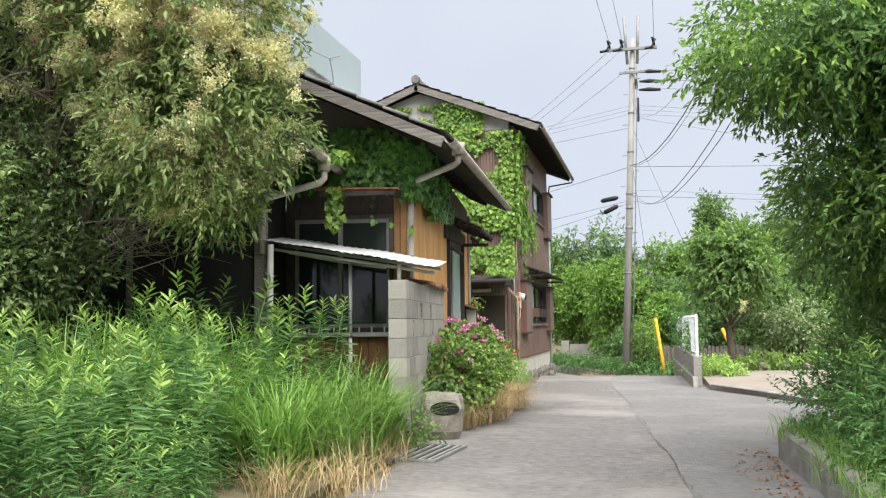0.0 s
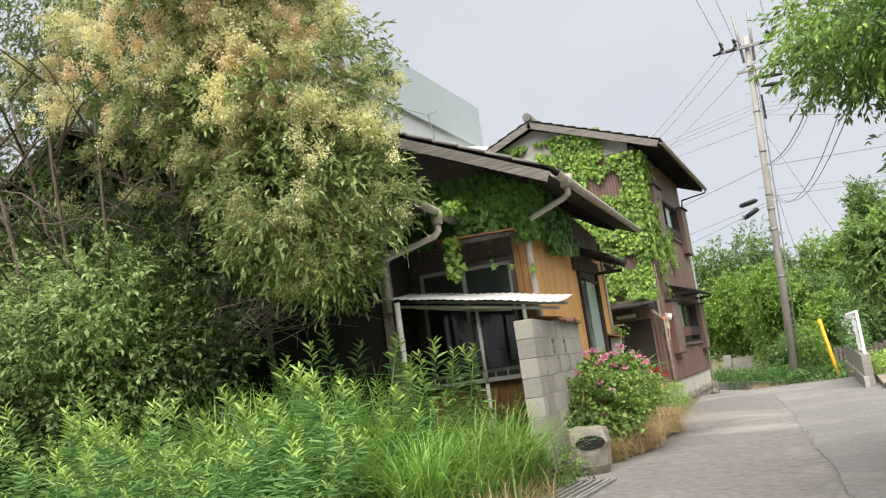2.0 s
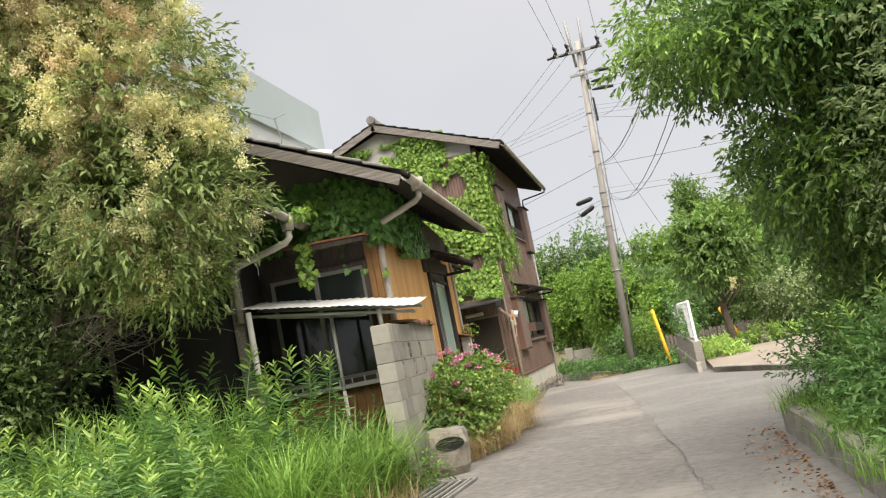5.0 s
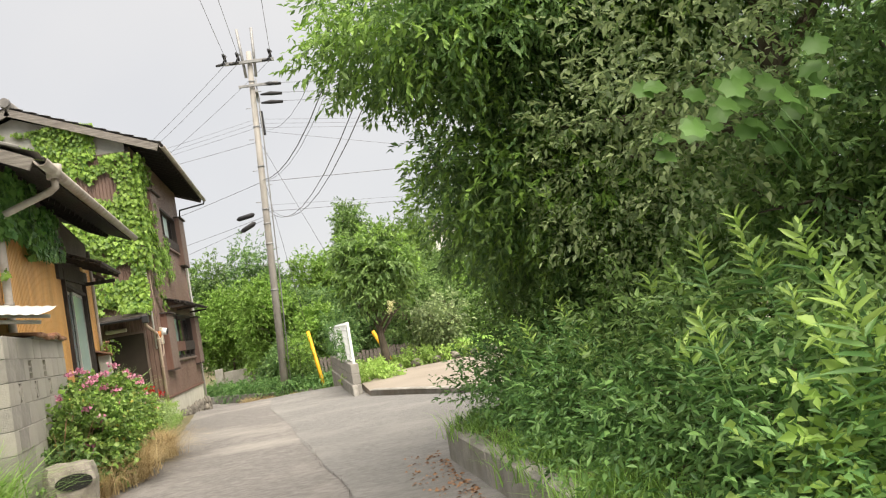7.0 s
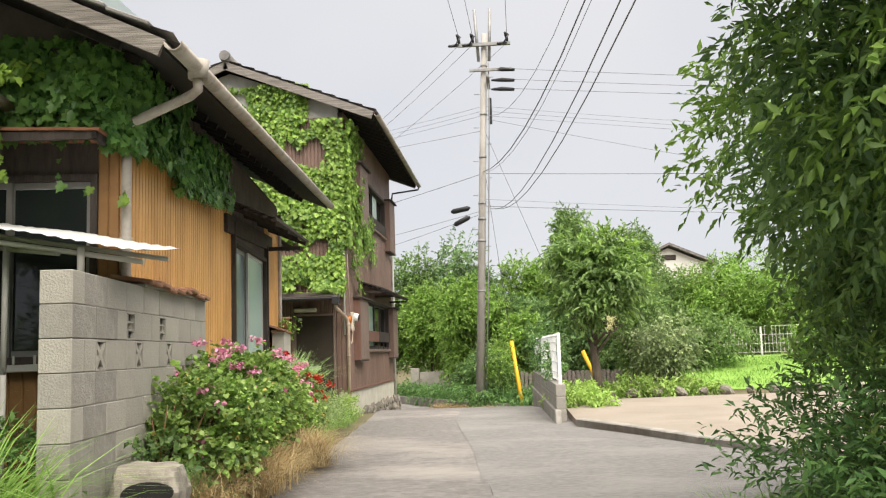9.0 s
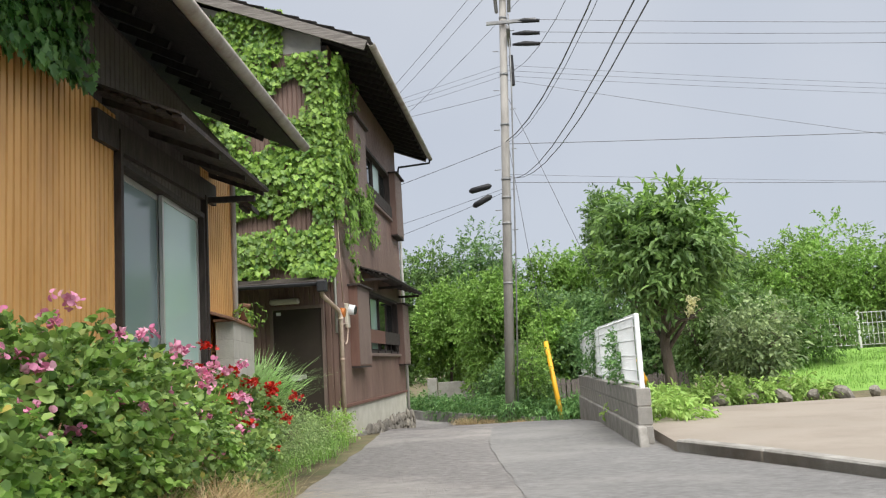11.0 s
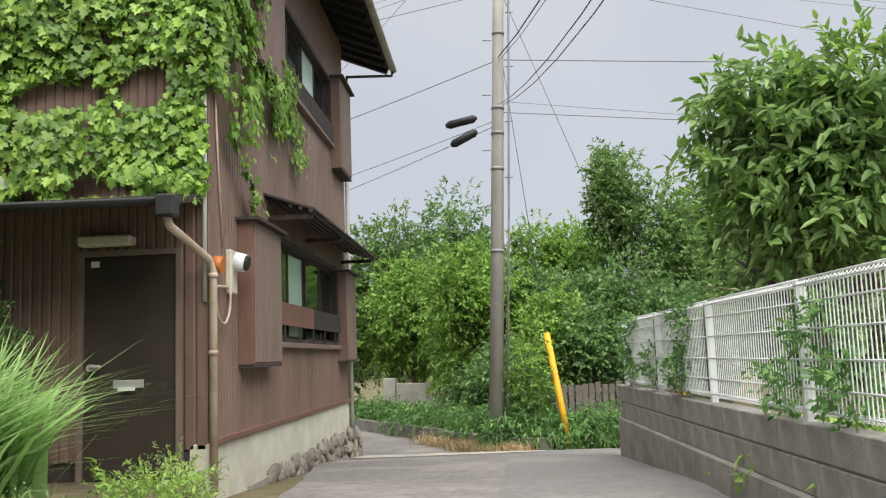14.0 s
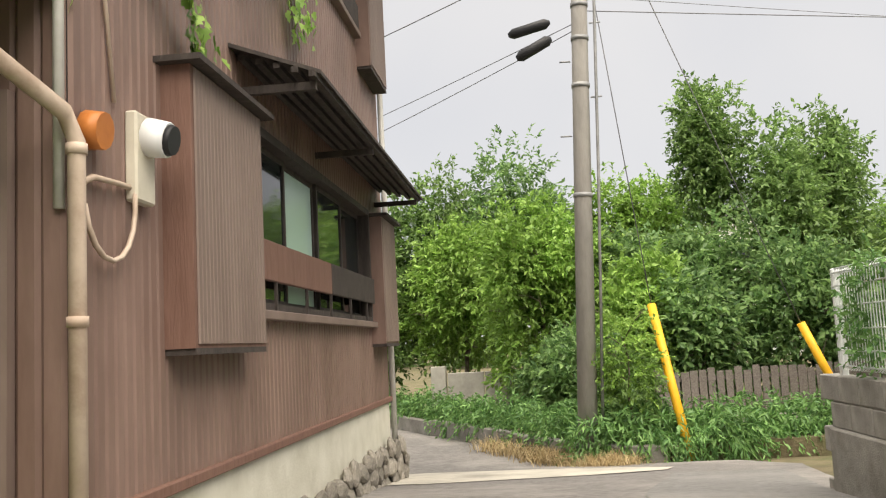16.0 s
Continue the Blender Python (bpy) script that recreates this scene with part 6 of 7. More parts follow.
def blades(pts, n, L, W, spread, droop, seg=4):
    """Arching grass blades in tufts."""
    rr = RNG
    pts = np.array(pts)
    B = pts[rr.integers(0, len(pts), n)] + np.c_[rr.normal(0, spread, (n, 2)), np.zeros(n)]
    a = rr.random(n) * 6.283
    out = np.c_[np.cos(a), np.sin(a), np.zeros(n)]
    side = np.c_[-np.sin(a), np.cos(a), np.zeros(n)]
    Ls, lean = L * (0.5 + 0.7 * rr.random(n)), droop * (0.3 + rr.random(n))
    s = np.linspace(0, 1, seg + 1)
    rows = []
    for k, t in enumerate(s):
        c_ = B + out * (Ls * lean * t**1.8)[:, None] + np.array([0, 0, 1.0]) * (Ls * (t - 0.45 * lean * t**2.6))[:, None]
        w_ = W * (1 - t) ** 0.7 * 0.5
        rows += [c_ + side * w_, c_ - side * w_]
    V = np.stack(rows, 1).reshape(-1, 3)
    m_ = 2 * (seg + 1)
    F = []
    for k in range(seg):
        F += [[2 * k, 2 * k + 1, 2 * k + 3], [2 * k, 2 * k + 3, 2 * k + 2]]
    F = (np.arange(n)[:, None, None] * m_ + np.array(F)[None]).reshape(-1, 3)
    return V, F


def tuft(name, pts, n, L, W, spread, droop, m_, label):
    V, F = blades(pts, n, L, W, spread, droop)
    return cloud(name, V, F, M[m_], None, "stuff", label, "grass")


rs = random.Random(31)
tuft("tall_grass", [(-2.5 + rs.uniform(-0.7, 0.5), 3.2 + rs.uniform(-0.9, 1.1), 0.72) for _ in range(26)], 3000, 1.0, 0.02, 0.10, 1.0, "grass", "bright green arching grass beside the lane")
tuft("tall_grass", [(-3.9 + rs.uniform(-0.8, 0.7), 3.4 + rs.uniform(-0.8, 0.8), 0.72) for _ in range(30)], 2200, 1.45, 0.024, 0.11, 0.8, "grass", "bright green arching grass among the weeds")
tuft("tall_grass", [(-3.85 + rs.uniform(-0.35, 0.25), 15.8 + rs.uniform(-0.5, 0.5), 0.66) for _ in range(14)], 3400, 1.3, 0.06, 0.15, 0.75, "leaf_fountain", "pale green fountain of long grass by the entrance")
tuft("dry_grass", [(-1.9 + rs.uniform(-0.35, 0.3), 3.0 + rs.uniform(-1.6, 1.3), 0.70) for _ in range(16)], 900, 0.42, 0.008, 0.12, 1.1, "drygrass", "dry straw-coloured grass at the lane's edge")
tuft("dry_grass", [(-1.62 + rs.uniform(-0.22, 0.1), 7.2 + rs.uniform(-1.0, 2.4), 0.70) for _ in range(30)], 6500, 0.5, 0.007, 0.09, 1.3, "drygrass", "dry straw-coloured grass below the flower bush")
tuft("dry_grass", [(x_, np.interp(x_, [-2.4, -1.6, -0.9, -0.2], [30.8, 29.3, 27.8, 27.3]) + rs.uniform(-0.55, 0.1), -0.12) for x_ in [-2.3 + 2.2 * rs.random() ** 0.7 for _ in range(40)]], 3200, 0.3, 0.012, 0.15, 1.2, "drygrass", "dry grass along the low wall")
tuft("short_grass", [(float(np.interp(y_, [8, 12, 16], [-2.0, -2.2, -2.55])) + rs.uniform(-0.2, 0.1), y_, 0.64) for y_ in [rs.uniform(8.5, 16.5) for _ in range(40)]], 1900, 0.28, 0.008, 0.1, 0.9, "grass", "short roadside grass")
tuft("short_grass", [(1.62 + rs.uniform(0.0, 0.3), rs.uniform(-2, 4.6), 0.92) for _ in range(40)], 2200, 0.3, 0.008, 0.1, 1.0, "grass", "short grass over the concrete edge")
tuft("lawn_grass", [(x_, y_, 0.76 + 0.15 * (y_ - 20.0)) for x_, y_ in [(rs.uniform(4.8, 11), rs.uniform(20.2, 24.0)) for _ in range(300)]], 9000, 0.1, 0.012, 0.2, 0.5, "grass", "mown lawn grass")

# leaf litter below the concrete edge
n = 520
P = np.c_[1.45 - 0.35 * RNG.random(n) ** 2 + 0.0 * RNG.random(n), RNG.uniform(-1, 4.9, n), np.full(n, 0.72)]
V, F = leaf_tris(P, np.c_[RNG.normal(size=(n, 2)), np.full(n, 0.1)], 0.04, 0.022)
cloud("leaf_litter", V, F, M["litter"], None, "stuff", "brown dead leaves swept against the edge", "leaves")

# flowering geranium bush along the orange house
GB = [((-1.92, 6.9, 1.25), (0.46, 0.65, 0.48)), ((-1.98, 8.0, 1.36), (0.52, 0.85, 0.54)), ((-2.22, 9.4, 1.25), (0.46, 0.95, 0.46)), ((-2.45, 10.9, 1.18), (0.46, 1.0, 0.42)), ((-2.1, 8.6, 1.55), (0.3, 0.9, 0.2)), ((-2.55, 11.7, 1.15), (0.42, 0.7, 0.42)), ((-2.2, 10.2, 1.0), (0.4, 1.2, 0.36))]
gbush = thing("geranium_bush", pose(0, 0, 0), "leggy geranium bush with pink and red flower heads", "bush")
V, F = join([sprays(c_, r_, 760, 8, 0.15, 0.036, 0.038, 0.4, 0.12, shape="round") for c_, r_ in GB])
cloud("leaves", V, F, M["leaf_geranium"], gbush, "stuff")
V, F = join([sprays(c_, r_, 300, 8, 0.15, 0.034, 0.036, 0.4, 0.12, shape="round") for c_, r_ in GB])
cloud("leaves", V, F, M["leaf_bright"], gbush, "stuff")
b = bmesh.new()
rr = random.Random(6)
for k in range(220):
    y = rr.uniform(6.3, 11.6)
    p = Vector((-2.15 + rr.uniform(-0.15, 0.2) - float(np.interp(y, [8, 12], [0, 0.4])), y, 0.7))
    q = p + Vector((rr.uniform(-0.25, 0.3), rr.uniform(-0.3, 0.3), rr.uniform(0.5, 0.85)))
    tube(b, [p, p.lerp(q, 0.5) + Vector((rr.uniform(-0.06, 0.06), 0, 0)), q], [0.01, 0.008, 0.004], 4)
tagged(part("stem", b, M["litter"], gbush), kind="stuff")


def heads(n, y0, y1, m_, seed):
    rr = np.random.default_rng(seed)
    for k in range(n):
        y = rr.uniform(y0, y1)
        c_ = np.array([-2.1 + rr.uniform(-0.35, 0.35), y, np.interp(y, [6.3, 7.5, 9.0, 10.5, 11.8], [1.66, 1.9, 1.88, 1.74, 1.6]) + rr.uniform(-0.42, 0.12)])
        if k % 5 < 2:
            c_[0], c_[2] = -1.72 + rr.uniform(-0.1, 0.1), c_[2] - rr.uniform(0.12, 0.35)
        c_[0] -= np.interp(y, [8, 12], [0, 0.4])
        P = c_ + rr.normal(0, 0.027, (26, 3)) * [1, 1, 0.6]
        V, F = leaf_tris(P, rr.normal(size=(26, 3)) + [0, 0, 0.6], 0.03, 0.028, shape="round")
        cloud("flower_head", V, F, M[m_], gbush, "stuff")


heads(90, 6.4, 11.0, "pink", 1)
heads(26, 10.5, 12.3, "red", 2)
tree("shrub", "dark leafy plants in the shade of the porch", "shrub", [((-4.75, 18.0, 0.7), (-4.75, 18.0, 1.9), 0.015, 6, 0.35, 191)], [("leaf_dark", sprays((-4.75, 17.95, 1.75), (0.35, 0.3, 0.95), 240, 8, 0.22, 0.07, 0.04, 0.3, 0.15))])
gl = tree("shrub", "low silvery green shrub beside the geraniums", "shrub", [((-2.55, 12.6, 0.65), (-2.5, 12.7, 1.1), 0.012, 6, 0.35, 131), ((-2.75, 14.6, 0.62), (-2.75, 14.5, 0.95), 0.012, 6, 0.3, 132)], [("leaf_soft", sprays((-2.55, 12.6, 1.0), (0.5, 1.2, 0.42), 1000, 9, 0.2, 0.034, 0.012, 0.3, 0.1)), ("leaf_soft", sprays((-2.75, 14.6, 0.85), (0.42, 1.3, 0.3), 900, 9, 0.2, 0.032, 0.012, 0.3, 0.1)), ("leaf_tip", sprays((-2.75, 16.6, 0.8), (0.3, 0.7, 0.26), 220, 8, 0.18, 0.045, 0.02, 0.3, 0.1)), ("leaf_soft", sprays((-3.0, 17.5, 0.75), (0.3, 0.6, 0.22), 260, 8, 0.18, 0.034, 0.013, 0.3, 0.1))])
tree("shrub", "small leafy weeds at the foot of the block wall", "weed", [((-2.75, 5.3, 0.72), (-2.75, 5.3, 1.3), 0.01, 6, 0.35, 133), ((-2.0, 6.2, 0.7), (-2.0, 6.2, 1.1), 0.01, 5, 0.25, 134)], [("leaf_mid", sprays((-2.0, 4.6, 0.85), (0.3, 0.35, 0.22), 130, 8, 0.16, 0.05, 0.03, 0.3, 0.1)), ("leaf_weed", sprays((-2.75, 5.3, 1.1), (0.5, 0.5, 0.5), 240, 8, 0.2, 0.06, 0.03, 0.3, 0.1)), ("leaf_dark", sprays((-2.0, 6.2, 1.0), (0.25, 0.5, 0.35), 150, 8, 0.16, 0.06, 0.035, 0.3, 0.1))])


# ivy: overlapping lobed leaves close to the walls
def ivy(name, cells, per, L, m_, parent_label, holes=()):
    """cells: (origin, u vector, v vector, outward normal, amount, gap threshold)."""
    out = []
    for o, u, v, nrm, amt, gap in cells:
        o, u, v, nrm = (np.array(q, float) for q in (o, u, v, nrm))
        n = int(per * np.linalg.norm(u) * np.linalg.norm(v) * amt)
        a, b_ = RNG.random(n), RNG.random(n)
        P = o + a[:, None] * u + b_[:, None] * v
        g = np.array([noise.noise(Vector(p) * 0.95) + 0.5 * noise.noise(Vector(p) * 2.6) for p in P])
        P = P[g > gap]
        for hx, hz, rx_, rz_ in holes:
            e = ((P[:, 0] - hx) / rx_) ** 2 + ((P[:, 2] - hz) / rz_) ** 2
            P = P[e > 0.6 + 0.8 * RNG.random(len(P)) ** 2]
        k = len(P)
        if not k:
            continue
        lump = np.array([noise.noise(Vector(p) * 2.2 + Vector((9, 3, 1))) for p in P])[:, None]
        P = P + nrm * (0.03 + 0.16 * np.clip(lump + 0.15, 0, 1) + 0.12 * RNG.random((k, 1)) ** 2)
        tang = unit(np.cross(nrm, [0, 0, 1.0])[None])[0]
        D = unit(np.array([0, 0, -0.8]) + nrm * 0.35 + tang * RNG.normal(0, 0.55, (k, 1)) + RNG.normal(0, 0.15, (k, 3)))
        Ls = L * (0.6 + 0.7 * RNG.random(k))
        out.append(leaf_tris(P, D, Ls, Ls * 1.0, 0.12, up=nrm * 1.5, shape="lobed"))
    V, F = join(out)
    return cloud(name, V, F, M[m_], None, "stuff", parent_label, "ivy")


S2 = Y2 - 0.02
ivy("ivy", [((X2 + 0.01, Y2 - 0.06, 4.1), (0, 0.3, 0), (0, 0, 2.7), (0.8, -0.6, 0), 3.0, -0.75), ((-8.0, S2, 3.1), (5.06, 0, 0), (0, 0, 3.75), (0, -1, 0), 1.5, -0.5), ((-6.6, S2, 6.85), (2.9, 0, 0), (0, 0, 0.8), (0, -1, 0), 1.4, -0.5),
             ((X2 + 0.02, Y2, 4.5), (0, 0.8, 0), (0, 0, 2.3), (1, 0, 0), 1.5, -0.3), ((X2 + 0.02, Y2 + 0.7, 5.3), (0, 0.9, 0), (0, 0, 1.5), (1, 0, 0), 1.2, -0.05),
             ((-4.6, S2 - 0.6, 3.06), (1.6, 0, 0), (0, 0.5, 0.1), (0, -0.3, 1), 0.8, 0.0)], 620, 0.08, "leaf_ivy", "bright green ivy sheet covering the brown siding",
    ((-3.62, 6.12, 0.34, 0.38), (-3.5, 4.08, 0.3, 0.24), (-4.25, 4.05, 0.5, 0.17), (-3.85, 3.22, 0.5, 0.12), (-5.6, 4.9, 0.5, 0.2)))
ivy("ivy", [((X2 + 0.02, Y2 + 0.2, 3.75), (0, 1.25, 0), (0, 0, 1.4), (1, 0, 0), 2.0, -0.25), ((-3.05, S2 - 0.75, 2.99), (0.12, 0.9, 0), (-0.6, 0, 0.12), (0, -0.4, 0.9), 1.2, -0.2)], 190, 0.08, "leaf_bright", "yellowing ivy hanging by the corner")
ivy("ivy", [((X2 + 0.02, 19.0, 4.3), (0, 2.3, 0), (0, 0, 0.75), (1, 0, 0), 1.6, -0.1), ((X2 + 0.02, 20.3, 3.95), (0, 1.5, 0), (0, 0.1, 0.7), (1, 0, 0), 1.2, 0.05)], 300, 0.07, "leaf_bright", "yellow-green ivy fringe below the upper window")
ivy("ivy", [((X2 + 0.04, 18.62, 3.72), (0, 1.05, -0.68), (0, 0.03, 0.13), (1, 0, 0), 1.6, -0.8)], 420, 0.07, "leaf_ivy", "green ivy strand trailing across the siding")
m1 = FH1.to_3x3()


def l1(u, v, z):
    return tuple(FH1 @ Vector((u, v, z)))


ivy("ivy", [(l1(-2.9, -0.05, 3.5), m1 @ Vector((2.95, 0, 0)), (0, 0, 0.78), m1 @ Vector((0, -1, 0)), 1.8, -0.9), (l1(-3.4, -0.05, 4.25), m1 @ Vector((1.9, 0, 0)), (0, 0, 0.3), m1 @ Vector((0, -1, 0)), 1.2, 0.0), (l1(-0.14, -0.1, 3.42), m1 @ Vector((0.24, 0.16, 0)), (0, 0, 0.75), m1 @ Vector((0.7, -0.7, 0)), 4.0, -0.8),
             (l1(0.03, 0.0, 3.4), m1 @ Vector((0, 1.5, 0.1)), (0, 0, 0.75), m1 @ Vector((1, 0, 0)), 1.8, -0.55), (l1(0.03, 1.3, 3.35), m1 @ Vector((0, 2.0, 0.15)), (0, 0.1, 0.65), m1 @ Vector((1, 0, 0)), 1.5, -0.3),
             (l1(-0.4, -0.08, 3.1), m1 @ Vector((0.45, 0, 0)), (0, 0, 0.5), m1 @ Vector((0, -1, 0)), 1.2, -0.1)], 620, 0.078, "leaf_ivy_dark", "deep green ivy under the eaves of the orange house")
ivy("ivy", [(l1(-0.85, -0.42, 3.0), m1 @ Vector((0.16, 0, 0)), (0, 0, 0.5), m1 @ Vector((0, -1, 0)), 2.2, -0.4), (l1(-1.3, -1.0, 3.7), m1 @ Vector((0.7, 0, 0)), (0, 0.8, 0.15), m1 @ Vector((0, -0.5, 0.8)), 1.2, -0.2), (l1(-0.2, -0.05, 3.0), m1 @ Vector((0.3, 0, 0)), (0, 0, 0.55), m1 @ Vector((0, -1, 0)), 1.2, -0.2)], 420, 0.075, "leaf_ivy", "bright ivy shoots hanging over the window")

# dense thicket and overhanging tree on the right
RT = [((2.25, 3.1, 4.02), (1.5, 1.2, 0.75)), ((2.7, 3.4, 2.85), (1.25, 1.2, 1.0)), ((3.5, 2.6, 4.5), (1.4, 1.4, 1.1)), ((3.15, 5.2, 2.6), (1.15, 1.1, 1.45)), ((4.6, 2.0, 4.7), (1.7, 2.2, 1.3)), ((4.5, 5.6, 3.4), (1.3, 1.2, 1.5)), ((3.5, -0.4, 4.3), (1.2, 1.3, 1.0))]
tree("tree", "overhanging tree with dense dark green pinnate leaves", "tree", [((3.7, 4.4, 0.9), (3.3, 4.6, 4.6), 0.13, 12, 1.5, 11), ((4.2, 2.6, 0.9), (3.4, 1.9, 4.6), 0.12, 10, 1.6, 12)],
     [("leaf_dark", lumpy(c_, r_, int(780 * min(1.3, r_[0])), 12, 0.3, 0.066, 0.025, 0.35, 0.3)) for c_, r_ in RT] + [("leaf_bright", sprays((2.12, 4.4, 2.95), (0.6, 0.6, 0.6), 200, 12, 0.28, 0.06, 0.024, 0.5, 0.25)), ("leaf_mid", sprays((2.4, 4.7, 3.1), (0.75, 0.7, 0.75), 320, 12, 0.28, 0.062, 0.024, 0.35, 0.28)), ("leaf_mid", sprays((1.5, 3.1, 4.0), (0.62, 0.8, 0.5), 330, 12, 0.28, 0.062, 0.024, 0.35, 0.28)), ("leaf_dark", sprays((2.2, 3.1, 3.9), (0.8, 0.9, 0.6), 380, 12, 0.28, 0.062, 0.024, 0.35, 0.28))] + [("leaf_grey", sprays((2.45, 1.0, 3.1), (0.35, 0.6, 0.9), 300, 10, 0.3, 0.05, 0.024, 0.4, 0.1)), ("leaf_grey", sprays((2.5, 2.2, 2.7), (0.35, 0.6, 0.7), 220, 10, 0.3, 0.05, 0.024, 0.4, 0.1))] + [("leaf_mid", lumpy(c_, r_, int(700 * min(1.3, r_[0])), 12, 0.3, 0.066, 0.025, 0.5, 0.28)) for c_, r_ in RT] + [("leaf_bright", lumpy(c_, r_, int(400 * min(1.3, r_[0])), 12, 0.3, 0.066, 0.025, 0.45, 0.28)) for c_, r_ in RT])
RB = [((3.1, 3.4, 1.8), (0.9, 1.3, 1.1)), ((3.5, 1.2, 2.1), (1.0, 1.4, 1.3)), ((3.7, -1.2, 2.1), (1.1, 1.6, 1.4)), ((3.9, -3.4, 2.4), (1.2, 1.6, 1.8))]
for i, (c_, r_) in enumerate(RB):
    tree("shrub", "dense dark thicket shrub with mixed leaves", "shrub", [((c_[0], c_[1], 0.9), c_, 0.04, 6, 0.9, 40 + i)],
         [("leaf_dark", lumpy(c_, r_, 1000, 10, 0.28, 0.06, 0.028, 0.3, 0.25)), ("leaf_mid", lumpy(c_, r_, 850, 10, 0.28, 0.055, 0.026, 0.45, 0.2)), ("leaf_grey", sprays((c_[0], c_[1], c_[2] + 0.9), (r_[0], r_[1], 0.9), 220, 9, 0.35, 0.048, 0.024, 0.6, 0.1))], "thicket on the bed")
for i, (x, y) in enumerate(((6.0, 0.5), (6.2, 4.5), (6.4, -3.5), (8.5, 7.5))):
    tree("shrub", "tall dark evergreen shrub in the thicket", "shrub", [((x, y, 0.7), (x, y, 3.5), 0.08, 7, 1.6, 110 + i)], [("leaf_dark", sprays((x, y, 3.0), (2.2, 2.6, 2.9), 1300, 9, 0.5, 0.13, 0.07, 0.35, 0.2))], "thicket on the bed")
# broad lobed leaves on arching stems
bl_ = thing("vine", pose(0, 0, 0), "climbing vine with broad bright lobed leaves", "vine")
rr = np.random.default_rng(9)
for k in range(34):
    c_ = np.array([2.4 + rr.uniform(-0.34, 0.34), 0.36 + rr.uniform(-0.3, 0.3), 2.56 + rr.uniform(-0.17, 0.17)])
    q = [c_ + np.array([-0.062 * math.sin(a) * w_, -0.012 * math.cos(2 * a), -0.062 * math.cos(a) * w_]) for a, w_ in zip(np.linspace(0, 2 * math.pi, 14, endpoint=False), [1.2, 0.85, 1.05, 0.72, 0.95, 0.7, 0.8, 0.35, 0.8, 0.7, 0.95, 0.72, 1.05, 0.85])]
    rot = Euler((rr.uniform(-0.95, -0.35), rr.uniform(-0.5, 0.5), rr.uniform(-0.5, 0.5))).to_matrix()
    V = [list(c_)] + [list(Vector(c_) + rot @ (Vector(p) - Vector(c_))) for p in q]
    cloud("leaf", V, [[0, 1 + i, 1 + (i + 1) % 14] for i in range(14)], M["leaf_vine"], bl_)
for k in range(3):
    b = bmesh.new()
    p = Vector((2.6, 0.2 + 0.12 * k, 2.25))
    tube(b, [p, p + Vector((-0.05, 0.05, 0.15)), p + Vector((-0.1, 0.1, 0.28))], [0.005, 0.004, 0.002], 5)
    part("stem", b, M["leaf_vine"], bl_)
# leafy growth along the edge of the bed
for k in range(9):
    y = -2.6 + 0.85 * k
    tree("shrub", "low leafy undergrowth at the edge of the bed", "shrub", [((2.35, y, 0.9), (2.15, y, 1.3), 0.014, 5, 0.3, 90 + k)], [("leaf_weed", sprays((2.1, y, 1.25), (0.5, 0.55, 0.42), 320, 9, 0.2, 0.05, 0.018, 0.3, 0.05)), ("leaf_mid", sprays((2.3, y + 0.4, 1.5), (0.45, 0.5, 0.5), 260, 9, 0.2, 0.042, 0.018, 0.3, 0.05))], "undergrowth on the bed")

tree("shrub", "pale variegated low shrub at the edge of the bed", "shrub", [((2.25, -1.0, 0.9), (2.2, -1.0, 1.4), 0.014, 6, 0.35, 181)], [("leaf_tip", sprays((2.2, -0.8, 1.3), (0.42, 0.5, 0.4), 300, 8, 0.2, 0.05, 0.03, 0.3, 0.05)), ("leaf_soft", sprays((2.3, -1.5, 1.4), (0.45, 0.6, 0.45), 300, 8, 0.2, 0.05, 0.03, 0.3, 0.05))], "undergrowth on the bed")
